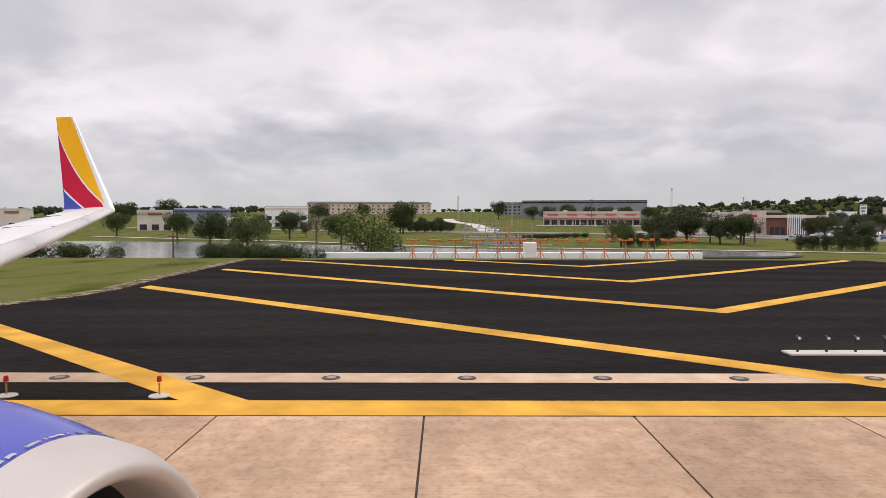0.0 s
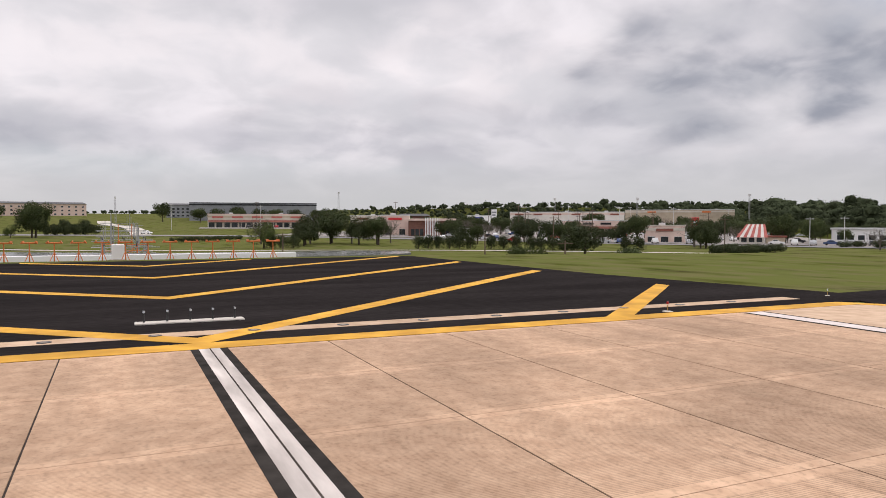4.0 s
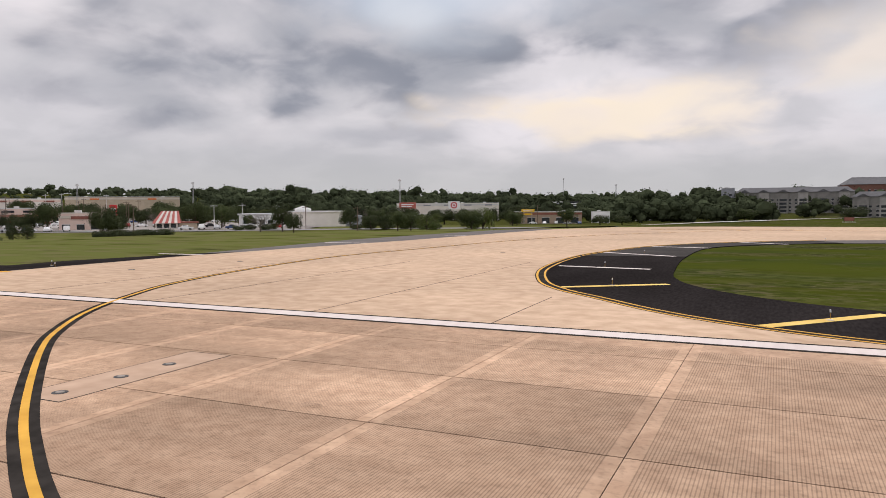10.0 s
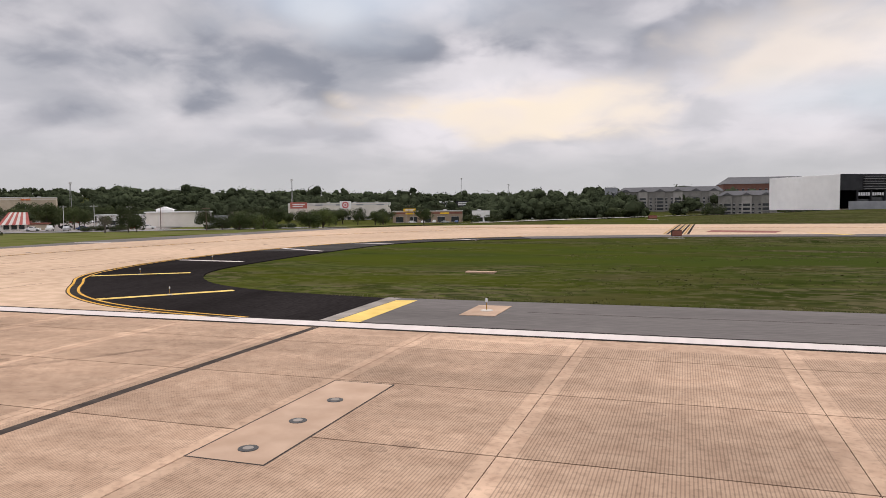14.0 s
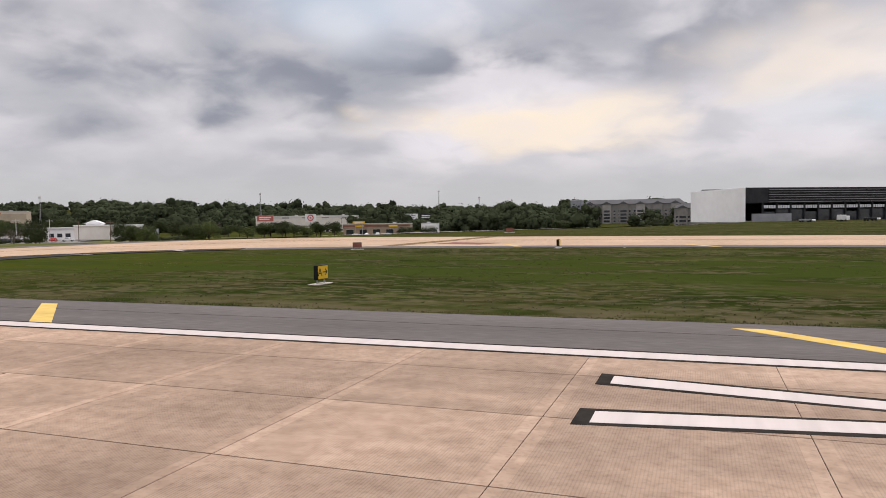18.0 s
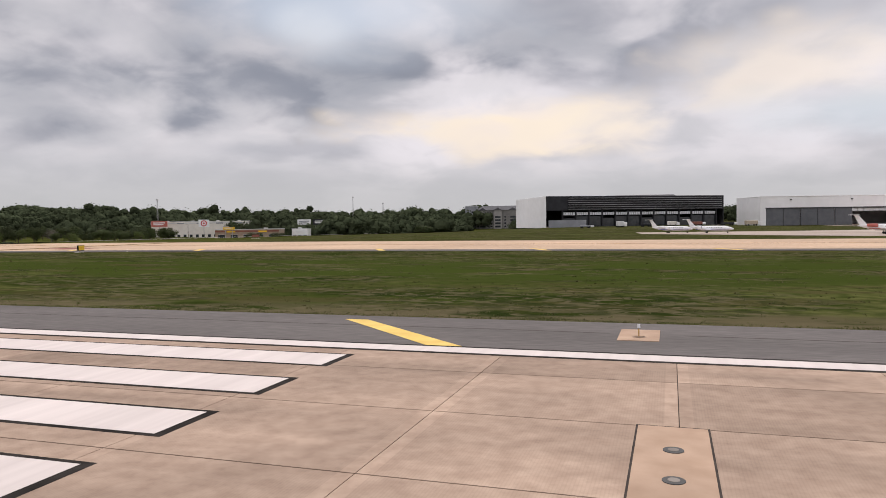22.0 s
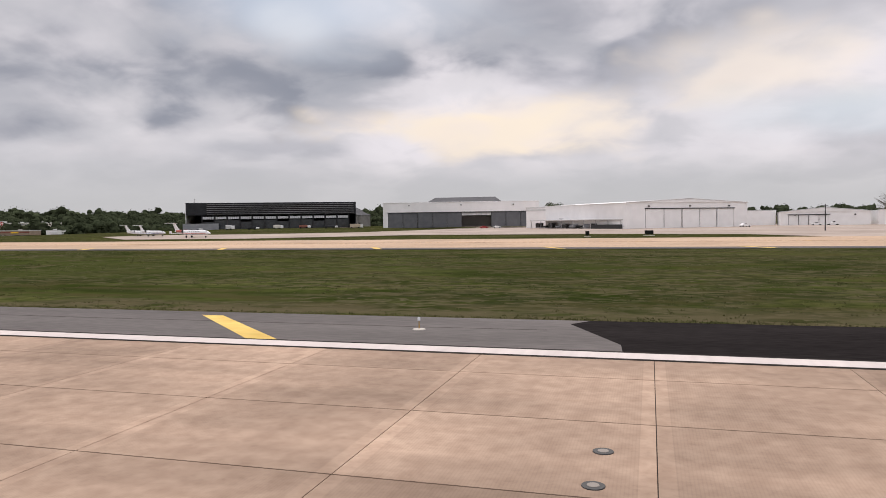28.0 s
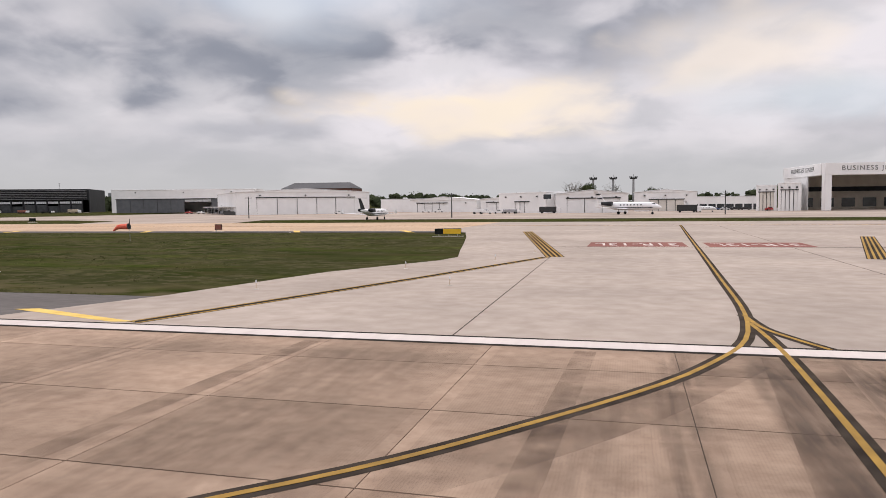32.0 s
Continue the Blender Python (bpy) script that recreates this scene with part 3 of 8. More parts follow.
M["tail_blue"] = material("blue_livery", (0.05, 0.075, 0.36), (0.07, 0.10, 0.44), 1, 0.4, wide=0.05, world_space=False, spec=0.12)
CAR_COLOURS = {"white": (0.78, 0.78, 0.77), "silver": (0.42, 0.43, 0.44), "black": (0.02, 0.02, 0.022), "red": (0.35, 0.03, 0.03), "blue": (0.05, 0.08, 0.18)}
for cname, rgb in CAR_COLOURS.items():
    M["car_" + cname] = material(cname + "_car_paint", rgb, tuple(min(1, v * 1.12) for v in rgb), 1, 0.25, wide=0.05, world_space=False, spec=0.6)


# ---- helpers of the place ----
def part(name, bm, mat, parent=None, label="", smooth=False):
    """Links a bmesh as one mesh object, under a thing or a part where one is given."""
    me = bpy.data.meshes.new(name)
    bm.normal_update()
    bm.to_mesh(me)
    bm.free()
    if smooth:
        me.polygons.foreach_set("use_smooth", [True] * len(me.polygons))
    me.materials.append(M[mat])
    ob = new(name, me)
    if parent:
        ob.parent = parent
    if label:
        ob["label"] = label
    return ob


def thing(name, label, category, at=(0, 0, 0), turn=0.0, group="", kind=""):
    ob = new(name)
    ob.empty_display_size = 0.3
    ob.matrix_basis = pose(*at, 0, 0, turn)
    return tagged(ob, label, category, group, kind)


def box(bm, x0, x1, y0, y1, z0, z1, bevel=0.0):
    m = Matrix.Translation(((x0 + x1) / 2, (y0 + y1) / 2, (z0 + z1) / 2)) @ Matrix.Diagonal((x1 - x0, y1 - y0, z1 - z0, 1))
    made = bmesh.ops.create_cube(bm, size=1, matrix=m)
    if bevel:
        edges = list({e for v in made["verts"] for e in v.link_edges})
        bmesh.ops.bevel(bm, geom=edges, offset=bevel, segments=1, affect="EDGES")
    return bm


def cyl(bm, a, b, r0, r1=None, n=8):
    a, b = Vector(a), Vector(b)
    d = b - a
    m = Matrix.Translation((a + b) / 2) @ d.to_track_quat("Z", "Y").to_matrix().to_4x4()
    bmesh.ops.create_cone(bm, cap_ends=True, segments=n, radius1=r0, radius2=r0 if r1 is None else r1, depth=d.length, matrix=m)
    return bm


def B():
    return bmesh.new()


def plate(bm, pts, top, thick):
    """A flat slab with the given outline."""
    lo = [bm.verts.new((x, y, top - thick)) for x, y in pts]
    hi = [bm.verts.new((x, y, top)) for x, y in pts]
    f = bm.faces.new(hi)
    if f.calc_area() and sum(pts[i - 1][0] * pts[i][1] - pts[i][0] * pts[i - 1][1] for i in range(len(pts))) < 0:
        f.normal_flip()
    n = len(pts)
    for i in range(n):
        bm.faces.new((lo[i - 1], lo[i], hi[i], hi[i - 1]))
    bmesh.ops.recalc_face_normals(bm, faces=bm.faces)
    bmesh.ops.triangulate(bm, faces=[f])
    return bm


def smooth_line(pts, steps=6):
    """A curve through the points."""
    out = []
    for i in range(len(pts) - 1):
        p0, p1, p2, p3 = (Vector(pts[max(0, min(len(pts) - 1, i + j))]) for j in (-1, 0, 1, 2))
        for s in range(steps):
            t = s / steps
            out.append(0.5 * (2 * p1 + (p2 - p0) * t + (2 * p0 - 5 * p1 + 4 * p2 - p3) * t * t + (3 * p1 - p0 - 3 * p2 + p3) * t ** 3))
    out.append(Vector(pts[-1]))
    return out


def ribbon(bm, pts, width, z, thick=0.004, shift=0.0):
    """A painted line of that width along a curve on the ground."""
    rows = []
    for i, p in enumerate(pts):
        d = (Vector(pts[min(i + 1, len(pts) - 1)]) - Vector(pts[max(i - 1, 0)])).normalized()
        s = Vector((-d.y, d.x))
        a, b = Vector(p) + s * (shift + width / 2), Vector(p) + s * (shift - width / 2)
        rows.append([bm.verts.new((q.x, q.y, h)) for q in (a, b) for h in (z, z - thick)])
    for r, q in zip(rows, rows[1:]):
        for i, j in ((0, 2), (1, 0), (2, 3)):
            bm.faces.new((r[i], r[j], q[j], q[i]))
    bmesh.ops.recalc_face_normals(bm, faces=bm.faces)
    return bm


def mark(name, label, mat, bm):
    return tagged(part(name, bm, mat), label, "marking", kind="structure")


def step(v, lo, hi):
    t = min(max((v - lo) / (hi - lo), 0.0), 1.0)
    return t * t * (3 - 2 * t)


def border_x(y):
    """The rim of the airfield's level ground, x by y."""
    pts = ((-400, -54), (30, -54), (55, -48), (80, -41), (98, -26), (122, -2), (140, 18), (180, 30), (310, 95), (420, 150), (2000, 500))
    for (y0, x0), (y1, x1) in zip(pts, pts[1:]):
        if y <= y1:
            return x0 + (x1 - x0) * (y - y0) / (y1 - y0)
    return 500


POND = ((-74, -150), (-73, -60), (-77, -30), (-84, -14), (-98, -6), (-101, 12), (-103, 28), (-103, 42), (-108, 50), (-116, 53), (-124, 44), (-126, 6), (-139, -16), (-160, -46), (-173, -72), (-183, -100), (-192, -150))


def in_pond(x, y, grow=0.0):
    cx, cy = -118, -50
    px, py = cx + (x - cx) * (1 - grow), cy + (y - cy) * (1 - grow)
    inside = False
    for (x0, y0), (x1, y1) in zip(POND, POND[1:] + POND[:1]):
        if (y0 > py) != (y1 > py) and px < x0 + (x1 - x0) * (py - y0) / (y1 - y0):
            inside = not inside
    return inside


def land(x, y):
    """Height of the ground."""
    out = border_x(y) - x
    r = math.hypot(x, y)
    z = -0.07 + 1.5 * step(y, 215, 340) * step(x, 260, 170) * step(out, 0, -30)
    if out > 0:
        u = max(0.0, -x - 150)
        far = -2.4 + 0.012 * u + 0.00004 * min(u, 450) ** 2 - 2.4 * step(y, 210, 380)
        z += (far - z) * step(out, 0, 26)
        if in_pond(x, y):
            z = -3.2
        elif in_pond(x, y, 0.05):
            z = min(z, -2.0)
    z += 12.5 * step(r, 500, 780) * step(y, 150, 420) * step(x, 400, 0) + 5 * step(r, 520, 800) * step(x, 0, 400) * step(y, 400, 520)
    return z
M["sock_red"] = material("red_orange_cloth", (0.80, 0.15, 0.10), (0.90, 0.22, 0.15), 3, 0.8, wide=0.1, world_space=False, spec=0.1)


# ---- ground ----
def axis_steps(fine, reach):
    """Coordinates that are close together inside the fine range and further apart towards the horizon."""
    lo, hi, s = fine
    mid = [lo + s * i for i in range(int((hi - lo) / s) + 1)]
    out, d, v = [], s, hi
    while v < reach:
        d *= 1.22
        v += d
        out.append(v)
    back, d, v = [], s, lo
    while v > -reach:
        d *= 1.22
        v -= d
        back.append(v)
    return back[::-1] + mid + out


def ground_sheet():
    xs, ys = axis_steps((-470, 560, 6.0), 4600), axis_steps((-60, 420, 6.0), 4600)
    verts = [(x, y, land(x, y) + 0.02 * noise.noise((x * 0.2, y * 0.2, 0))) for y in ys for x in xs]
    w = len(xs)
    faces = [(j * w + i, j * w + i + 1, (j + 1) * w + i + 1, (j + 1) * w + i) for j in range(len(ys) - 1) for i in range(w - 1)]
    me = bpy.data.meshes.new("ground")
    me.from_pydata(verts, [], faces)
    me.polygons.foreach_set("use_smooth", [True] * len(faces))
    me.materials.append(M["grass"])
    return tagged(new("ground", me), "green mown airfield grass with dry brownish patches", "ground", kind="structure")


ground_sheet()
tagged(part("pond_water", plate(B(), POND, -2.2, 0.3), "water"), "still grey pond behind the blast pad", "water", kind="structure")

# blast pad of fresh asphalt, in front of the runway's end
tagged(part("blast_pad", plate(B(), [(-1.06, -33), (-1.06, 29), (-4, 31.5), (-20, 28.6), (-33, 28), (-51.2, 27), (-51.6, -28.5), (-31, -28), (-22, -27.6), (-16, -29.5), (-8, -33)], -0.004, 0.3), "black"),
       "fresh black asphalt blast pad with yellow chevrons", "pavement", kind="structure")
tagged(part("concrete_strip", plate(B(), [(-3.6, -32), (-2.65, -32), (-2.65, 27), (-3.6, 27)], 0.004, 0.1), "concrete"), "narrow pale concrete strip with flush lights", "pavement", kind="structure")

tagged(part("dirt_edge", ribbon(B(), smooth_line([(-9, -33.4), (-16, -29.9), (-22, -28.0), (-31, -28.4), (-51.6, -28.9)], 5), 1.1, -0.001, 0.06), "dirt"), "bare tan soil along the edge of the black asphalt", "soil", kind="structure")

# entry taxiway, parallel taxiway and the connector further on
OUTLINE = [(50.36, 21.07), (45.28, 22.03), (41.66, 23.51), (38.51, 25.7), (35.53, 28.88), (33.4, 31.23), (31.52, 34.68), (29.55, 41.65), (28.67, 51.64), (29.36, 59.07), (31.57, 68.47), (36.9, 77.15), (45.5, 84.6), (58.4, 90.4), (84.49, 94.2), (114.49, 95.4), (474.49, 96)]
LEFT_EDGE = [(0, 21.2), (0, 27), (0.42, 28.31), (0.18, 42.51), (1.7, 56.86), (3.97, 72.38), (5.9, 100.4), (8.2, 120), (14.9, 132), (29.7, 139.6), (54.6, 141)]
CONNECT = [(478.49, 21.2), (480.99, 27.6), (483.5, 38.2), (487.4, 46.5), (487.9, 49.5), (486.4, 56.5), (484.7, 65), (482.0, 78), (478.8, 91.5), (474.49, 96)]
CURVE = smooth_line(OUTLINE[:13], 4)
INNER = smooth_line([(47.78, 79.6), (40.76, 74.2), (36.68, 66.98), (36.1, 54.62), (36.72, 43.7), (37.48, 37.91), (39.2, 33.93), (42.44, 30.43), (46.81, 28.3), (52.9, 27.2)], 4)
tagged(part("taxiway", plate(B(), (CURVE + OUTLINE[13:])[::-1] + LEFT_EDGE + [(474.49, 141)], 0, 0.3), "concrete"),
       "pale sun-bleached concrete taxiway with curved edges", "taxiway", kind="structure")
tagged(part("connector_taxiway", plate(B(), [(474.51, 96), (474.51, 141), (760, 141), (760, 21.2)] + CONNECT[:-1], 0, 0.3), "connector"),
       "greyer worn concrete of the connector taxiway", "taxiway", kind="structure")
RING = [(53.0, 21.2)] + CURVE + INNER
tagged(part("asphalt_island", plate(B(), RING, -0.006, 0.25), "black"), "black asphalt fillet with yellow bars beside the taxiway", "pavement", kind="structure")
tagged(part("asphalt_fillet", plate(B(), [p for p in CURVE if p[1] > 53] + [p for p in INNER if p[1] > 53], -0.003, 0.02), "grey_asphalt"), "older grey asphalt at the far end of the fillet", "pavement", kind="structure")
tagged(part("taxiway_shoulder", plate(B(), OUTLINE[12:] + [(474.49, 91.5), (116.49, 90.5), (86.49, 88.6), (63, 85.6), (47.78, 79.6)], -0.01, 0.25), "shoulder"), "grey asphalt shoulder along the taxiway", "pavement", kind="structure")
tagged(part("taxiway_shoulder", plate(B(), [(-1.06, 29), (0.42, 28.31), (0.18, 42.51), (1.06, 48.99), (-1.4, 46), (-4.2, 36), (-4, 31.5)], -0.006, 0.25), "black"),
       "fresh black asphalt shoulder along the entry taxiway", "pavement", kind="structure")
tagged(part("taxiway_shoulder", plate(B(), [(1.06, 48.99), (1.7, 56.86), (3.97, 72.38), (5.9, 100.4), (8.2, 120), (3.2, 121), (-0.6, 110.48), (-3.61, 73), (-1.4, 46)], -0.01, 0.25), "shoulder"),
       "dark grey asphalt shoulder along the entry taxiway", "pavement", kind="structure")
tagged(part("runway_shoulder", plate(B(), [(53.0, 21.2), (343.99, 21.2), (343.89, 22.5), (342.09, 26.3), (342.69, 27.2), (52.9, 27.3)], -0.008, 0.25), "shoulder"), "weathered grey asphalt runway shoulder", "pavement", kind="structure")
tagged(part("runway_shoulder", plate(B(), [(343.99, 21.2), (403.09, 21.2), (403.09, 23.2), (399.49, 28), (342.69, 27.2), (342.09, 26.3), (343.89, 22.5)], -0.006, 0.25), "black_patch"), "fresh black asphalt patch of the runway shoulder", "pavement", kind="structure")
tagged(part("runway_shoulder", plate(B(), [(403.09, 21.2), (478.49, 21.2), (480.79, 27.4), (399.49, 28), (403.09, 23.2)], -0.008, 0.25), "shoulder"), "weathered grey asphalt runway shoulder", "pavement", kind="structure")
tagged(part("apron", plate(B(), [(164.49, 205), (208.49, 163), (246.49, 163), (282.49, 192), (334.49, 184), (364.49, 168), (375.49, 141.2), (415.49, 141.2), (409.49, 160), (406.49, 171), (444.49, 173), (760, 170), (760, 420), (174.49, 420), (154.49, 300)], 0.0, 0.5), "apron"), "wide pale concrete hangar apron", "apron", kind="structure")

# ---- paint on the blast pad and the entry ----
mark("yellow_end_line", "wide soiled yellow line across the runway end", "yellow_dirty", plate(B(), [(-1.05, -32), (0, -32), (0, 27.3), (1.4, 28.2), (0.4, 28.4), (-1.05, 27.3)], 0.013, 0.012))
for apex in (12.05, -1.5, -15.0, -28.6, -42.3):
    for side in (1, -1):
        run, first = 0.885, apex > 0
        y0 = (apex + 1.1) / run if first else 0.0
        y1 = min(26.6, (apex + 51.0) / run)
        w = 0.56 if first else 0.62
        a, b = (apex - run * y0, side * y0), (apex - run * y1, side * y1)
        corners = [(-1.06, a[1] + 1.05 * side), (b[0] + w, b[1]), (b[0] - w, b[1]), (-1.06, a[1] - 0.3 * side)] if first else [(a[0] + w, a[1]), (b[0] + w, b[1]), (b[0] - w, b[1]), (a[0] - w, a[1])]
        mark("chevron_stripe", "soiled yellow chevron stripe on black asphalt", "yellow_dirty", plate(B(), corners, 0.009, 0.008))
mark("centre_line", "white runway centre line with black borders", "border", ribbon(B(), [(-0.4, 0.1), (70, 0.1)], 1.0, 0.005))
mark("centre_line", "worn white runway centre line with black borders", "white_worn", ribbon(B(), [(-0.4, 0.1), (70, 0.1)], 0.56, 0.009))
mark("centre_seam", "thin dark seam along the centre line", "joint", ribbon(B(), [(-0.4, 0.12), (70, 0.12)], 0.035, 0.012))
LEAD = smooth_line([(62, 0.6), (48, 2), (39.95, 3.82), (34.94, 6.1), (31.91, 7.87), (29.09, 9.85), (24.88, 13.18), (22.59, 15.36), (20.03, 18.41), (17.69, 22.18), (15.36, 27.04), (13.24, 35.23), (11.92, 46.36), (13.12, 57.4), (15.15, 73.38), (19.49, 89.87), (29.22, 106.86), (45.66, 121.76), (84.49, 118), (760, 118)])
mark("lead_in_line", "curved yellow taxi line with black borders", "border", ribbon(B(), LEAD, 0.48, 0.0052))
mark("lead_in_line", "curved yellow taxi line with black borders", "yellow", ribbon(B(), LEAD, 0.145, 0.012))
EDGE = smooth_line(OUTLINE[:13], 5)
mark("island_edge_line", "double yellow edge line round the asphalt island", "border", ribbon(B(), EDGE, 0.62, 0.0042, shift=-0.1))
for s in (-0.3, 0.1):
    mark("island_edge_line", "double yellow edge line round the asphalt island", "yellow", ribbon(B(), EDGE, 0.115, 0.010, shift=s))
for p, q in (((41.64, 23.93), (45.26, 27.98)), ((33.25, 32.09), (37.5, 35)), ((29.89, 43.6), (35.47, 42.93)), ((29.41, 57.91), (35.33, 54.63)), ((31.61, 67.77), (36.7, 66.63)), ((38.46, 78.36), (42.91, 75.28))):
    mark("yellow_bar", "pale bar across the asphalt island", "yellow_pale" if p[1] < 40 else "white", ribbon(B(), [p, q], 0.5, 0.002))
for y, x0, x1 in ((44.49, -4.25, 0.62), (65.48, -2.21, 2.97), (88.11, 1.43, 4.58)):
    mark("white_bar", "white bar across the dark shoulder", "white", ribbon(B(), [(x0, y), (x1, y)], 0.5, 0.004))

# ---- paint along the runway ----
mark("edge_line", "white runway edge line", "border", ribbon(B(), [(0.2, 20.83), (760, 20.83)], 1.16, 0.0056))
mark("edge_line", "white runway edge line", "white", ribbon(B(), [(0.2, 20.83), (760, 20.83)], 0.78, 0.010))
for x in (75.49, 104.29, 132.19, 160.49, 188.69, 217.09, 245.39, 272.89, 300.39, 327.79, 361.6, 391.6, 420.3, 447.3):
    mark("shoulder_bar", "yellow diagonal bar on the runway shoulder", "yellow_pale", plate(B(), [(x, 26.2), (x + 0.95, 26.2), (x + 6.1, 21.3), (x + 5.0, 21.3)], 0.0, 0.006))
mark("shoulder_bar", "broad yellow bar at the end of the grey shoulder", "yellow_pale", plate(B(), [(53.55, 21.3), (54.42, 21.3), (54.32, 26.75), (53.5, 26.6)], 0.0, 0.006))
tagged(part("concrete_strip", plate(B(), [(53.0, 21.25), (53.5, 21.25), (53.42, 27.35), (52.85, 27.35)], -0.003, 0.02), "patch"), "narrow grey concrete strip between two asphalts", "pavement", kind="structure")
for y in (16.3, 5.4, -5.4, -16.3):
    for s in (1, -1):
        mark("arrow_stroke", "white arrowhead stroke before the threshold", "border", plate(B(), [(115.59, y + 0.02 * s), (109.89, y - 0.12 * s), (101.29, y + 1.0 * s), (101.29, y + 2.1 * s)], 0.005, 0.008))
        mark("arrow_stroke", "white arrowhead stroke before the threshold", "white", plate(B(), [(113.69, y + 0.02 * s), (109.69, y + 0.02 * s), (101.59, y + 1.15 * s), (101.59, y + 1.9 * s)], 0.010, 0.008))
mark("threshold_bar", "broad white threshold bar with black borders", "border", plate(B(), [(115.63, -20.4), (119.05, -20.4), (119.05, 20.3), (115.63, 20.3)], 0.0055, 0.008))
mark("threshold_bar", "broad white threshold bar with black borders", "white", plate(B(), [(115.91, -20.4), (118.79, -20.4), (118.79, 20.41), (115.91, 20.41)], 0.0105, 0.008))
for i in range(6):
    for s in (1, -1):
        y = 18.0 - 3.05 * i
        a, b = sorted((s * y, s * (y + 1.45)))
        mark("threshold_stripe", "long white threshold stripe with black borders", "border", plate(B(), [(121.07, a - 0.12), (163.94, a - 0.12), (163.94, b + 0.12), (121.07, b + 0.12)], 0.005, 0.008))
        mark("threshold_stripe", "long white threshold stripe with black borders", "white", plate(B(), [(121.29, a), (163.74, a), (163.74, b), (121.29, b)], 0.010, 0.008))
for i in range(3):
    y = 16.85 - 2.95 * i
    mark("touchdown_bar", "white touchdown zone bar with black borders", "border", plate(B(), [(262.39, y - 0.12), (284.39, y - 0.12), (284.39, y + 1.62), (262.39, y + 1.62)], 0.005, 0.008))
    mark("touchdown_bar", "white touchdown zone bar with black borders", "white", plate(B(), [(262.69, y), (283.99, y), (283.99, y + 1.5), (262.69, y + 1.5)], 0.010, 0.008))
mark("aiming_block", "large white aiming point block", "border", plate(B(), [(407.89, 10.9), (451.24, 10.9), (451.24, 19.3), (407.89, 19.3)], 0.005, 0.008))
mark("aiming_block", "large worn white aiming point block", "white", plate(B(), [(408.09, 11), (451.09, 11), (451.09, 19.15), (408.09, 19.15)], 0.010, 0.008))
tagged(part("seal_strip", plate(B(), [(53.53, 3.69), (53.75, 3.69), (53.68, 20.18), (53.45, 20.18)], 0.004, 0.006), "joint"), "dark bitumen seal across the runway", "marking", kind="structure")
tagged(part("patch_strip", plate(B(), [(112.54, 6), (113.59, 6), (113.54, 20.28), (112.59, 20.28)], 0.004, 0.006), "patch"), "grey repair strip with flush lights across the runway", "pavement", kind="structure")
tagged(part("patch_strip", plate(B(), [(112.59, 21.4), (113.49, 21.4), (113.39, 27.4), (112.59, 27.4)], 0.003, 0.006), "patch"), "grey repair strip across the runway shoulder", "pavement", kind="structure")

for x in [79.5, 103.2, 132.9, 155.4, 178.3, 208.5, 233.2, 259] + [283.5 + 24.3 * k for k in range(7)] + [453.5, 469.6]:
    mark("taxiway_bar", "yellow bar on the taxiway shoulder", "yellow_pale", plate(B(), [(x + 1.6, 91.2), (x + 2.6, 91.2), (x - 0.6, 97.4), (x - 1.6, 97.4)], 0.004, 0.01))
for y in (11.1, 14.66):
    mark("block_seam", "thin dark seam across the white block", "joint", ribbon(B(), [(408.19, y), (450.99, y)], 0.03, 0.0125))
for x0, x1, y in ((59, 114.99, 24.75), (116.99, 170.29, 24.9), (172.49, 225.49, 24.8), (227.89, 281.09, 24.9), (283.49, 341.49, 24.8), (403.49, 454.49, 24.5)):
    pts = [(x0 + (x1 - x0) * k / 14, y + 0.05 * math.sin(k * 2.3 + x0)) for k in range(15)]
    mark("shoulder_seam", "dark crack along the asphalt shoulder", "joint", ribbon(B(), pts, 0.045, -0.005, 0.003))

# ---- paint on the connector ----
J = smooth_line([(474.49, 2), (488.49, 5.6), (494.29, 10.4), (497.39, 13.9), (500.69, 19), (502.39, 25), (503.19, 40), (504.79, 78), (506.49, 118)])
JB = smooth_line([(501.29, -8), (502.09, 8), (502.54, 20), (502.44, 25)])
JC = smooth_line([(503.66, 21.3), (503.1, 22.7), (502.65, 24.2), (502.49, 26.5)])
for i, line in enumerate((J, JB, JC)):
    mark("taxi_line", "yellow taxi line with wide dark borders", "border_worn", ribbon(B(), line, 0.41, 0.0045 + 0.0012 * i, 0.002))
    mark("taxi_line", "yellow taxi line with wide dark borders", "yellow_worn", ribbon(B(), line, 0.125, 0.013 + 0.0015 * i))
for shift in (-0.22, 0.0, 0.22):
    mark("connector_edge_line", "double yellow line along the connector edge", "yellow_worn" if shift else "border", ribbon(B(), [(484.29, 21.6), (489.09, 35.4), (493.69, 49.8)], 0.12 if shift else 0.62, 0.010 if shift else 0.005, shift=shift))
for i in range(4):
    for p, q in (((494.3, 50.2), (486.5, 93)), ((513.3, 50.2), (521.2, 80))):
        if i == 0:
            mark("holding_line", "dark ground of the holding position lines", "border_worn", ribbon(B(), [p, q], 1.25, 0.005))
        mark("holding_line", "thin yellow holding position line", "yellow_worn", ribbon(B(), [p, q], 0.15, 0.0105, shift=-0.48 + 0.32 * i))
    mark("holding_line", "worn yellow holding position line across the taxiway", "yellow_worn", ribbon(B(), [(61.49 + i * 0.8, 92), (62.79 + i * 0.8, 139)], 0.22, 0.006))
    mark("holding_line", "black gap of the holding position line", "border", ribbon(B(), [(61.89 + i * 0.8, 92), (63.19 + i * 0.8, 139)], 0.3, 0.005))
mark("dashed_line", "thin dark line across the connector", "border", ribbon(B(), [(492.49, 61.2), (524.49, 62.6)], 0.25, 0.005))
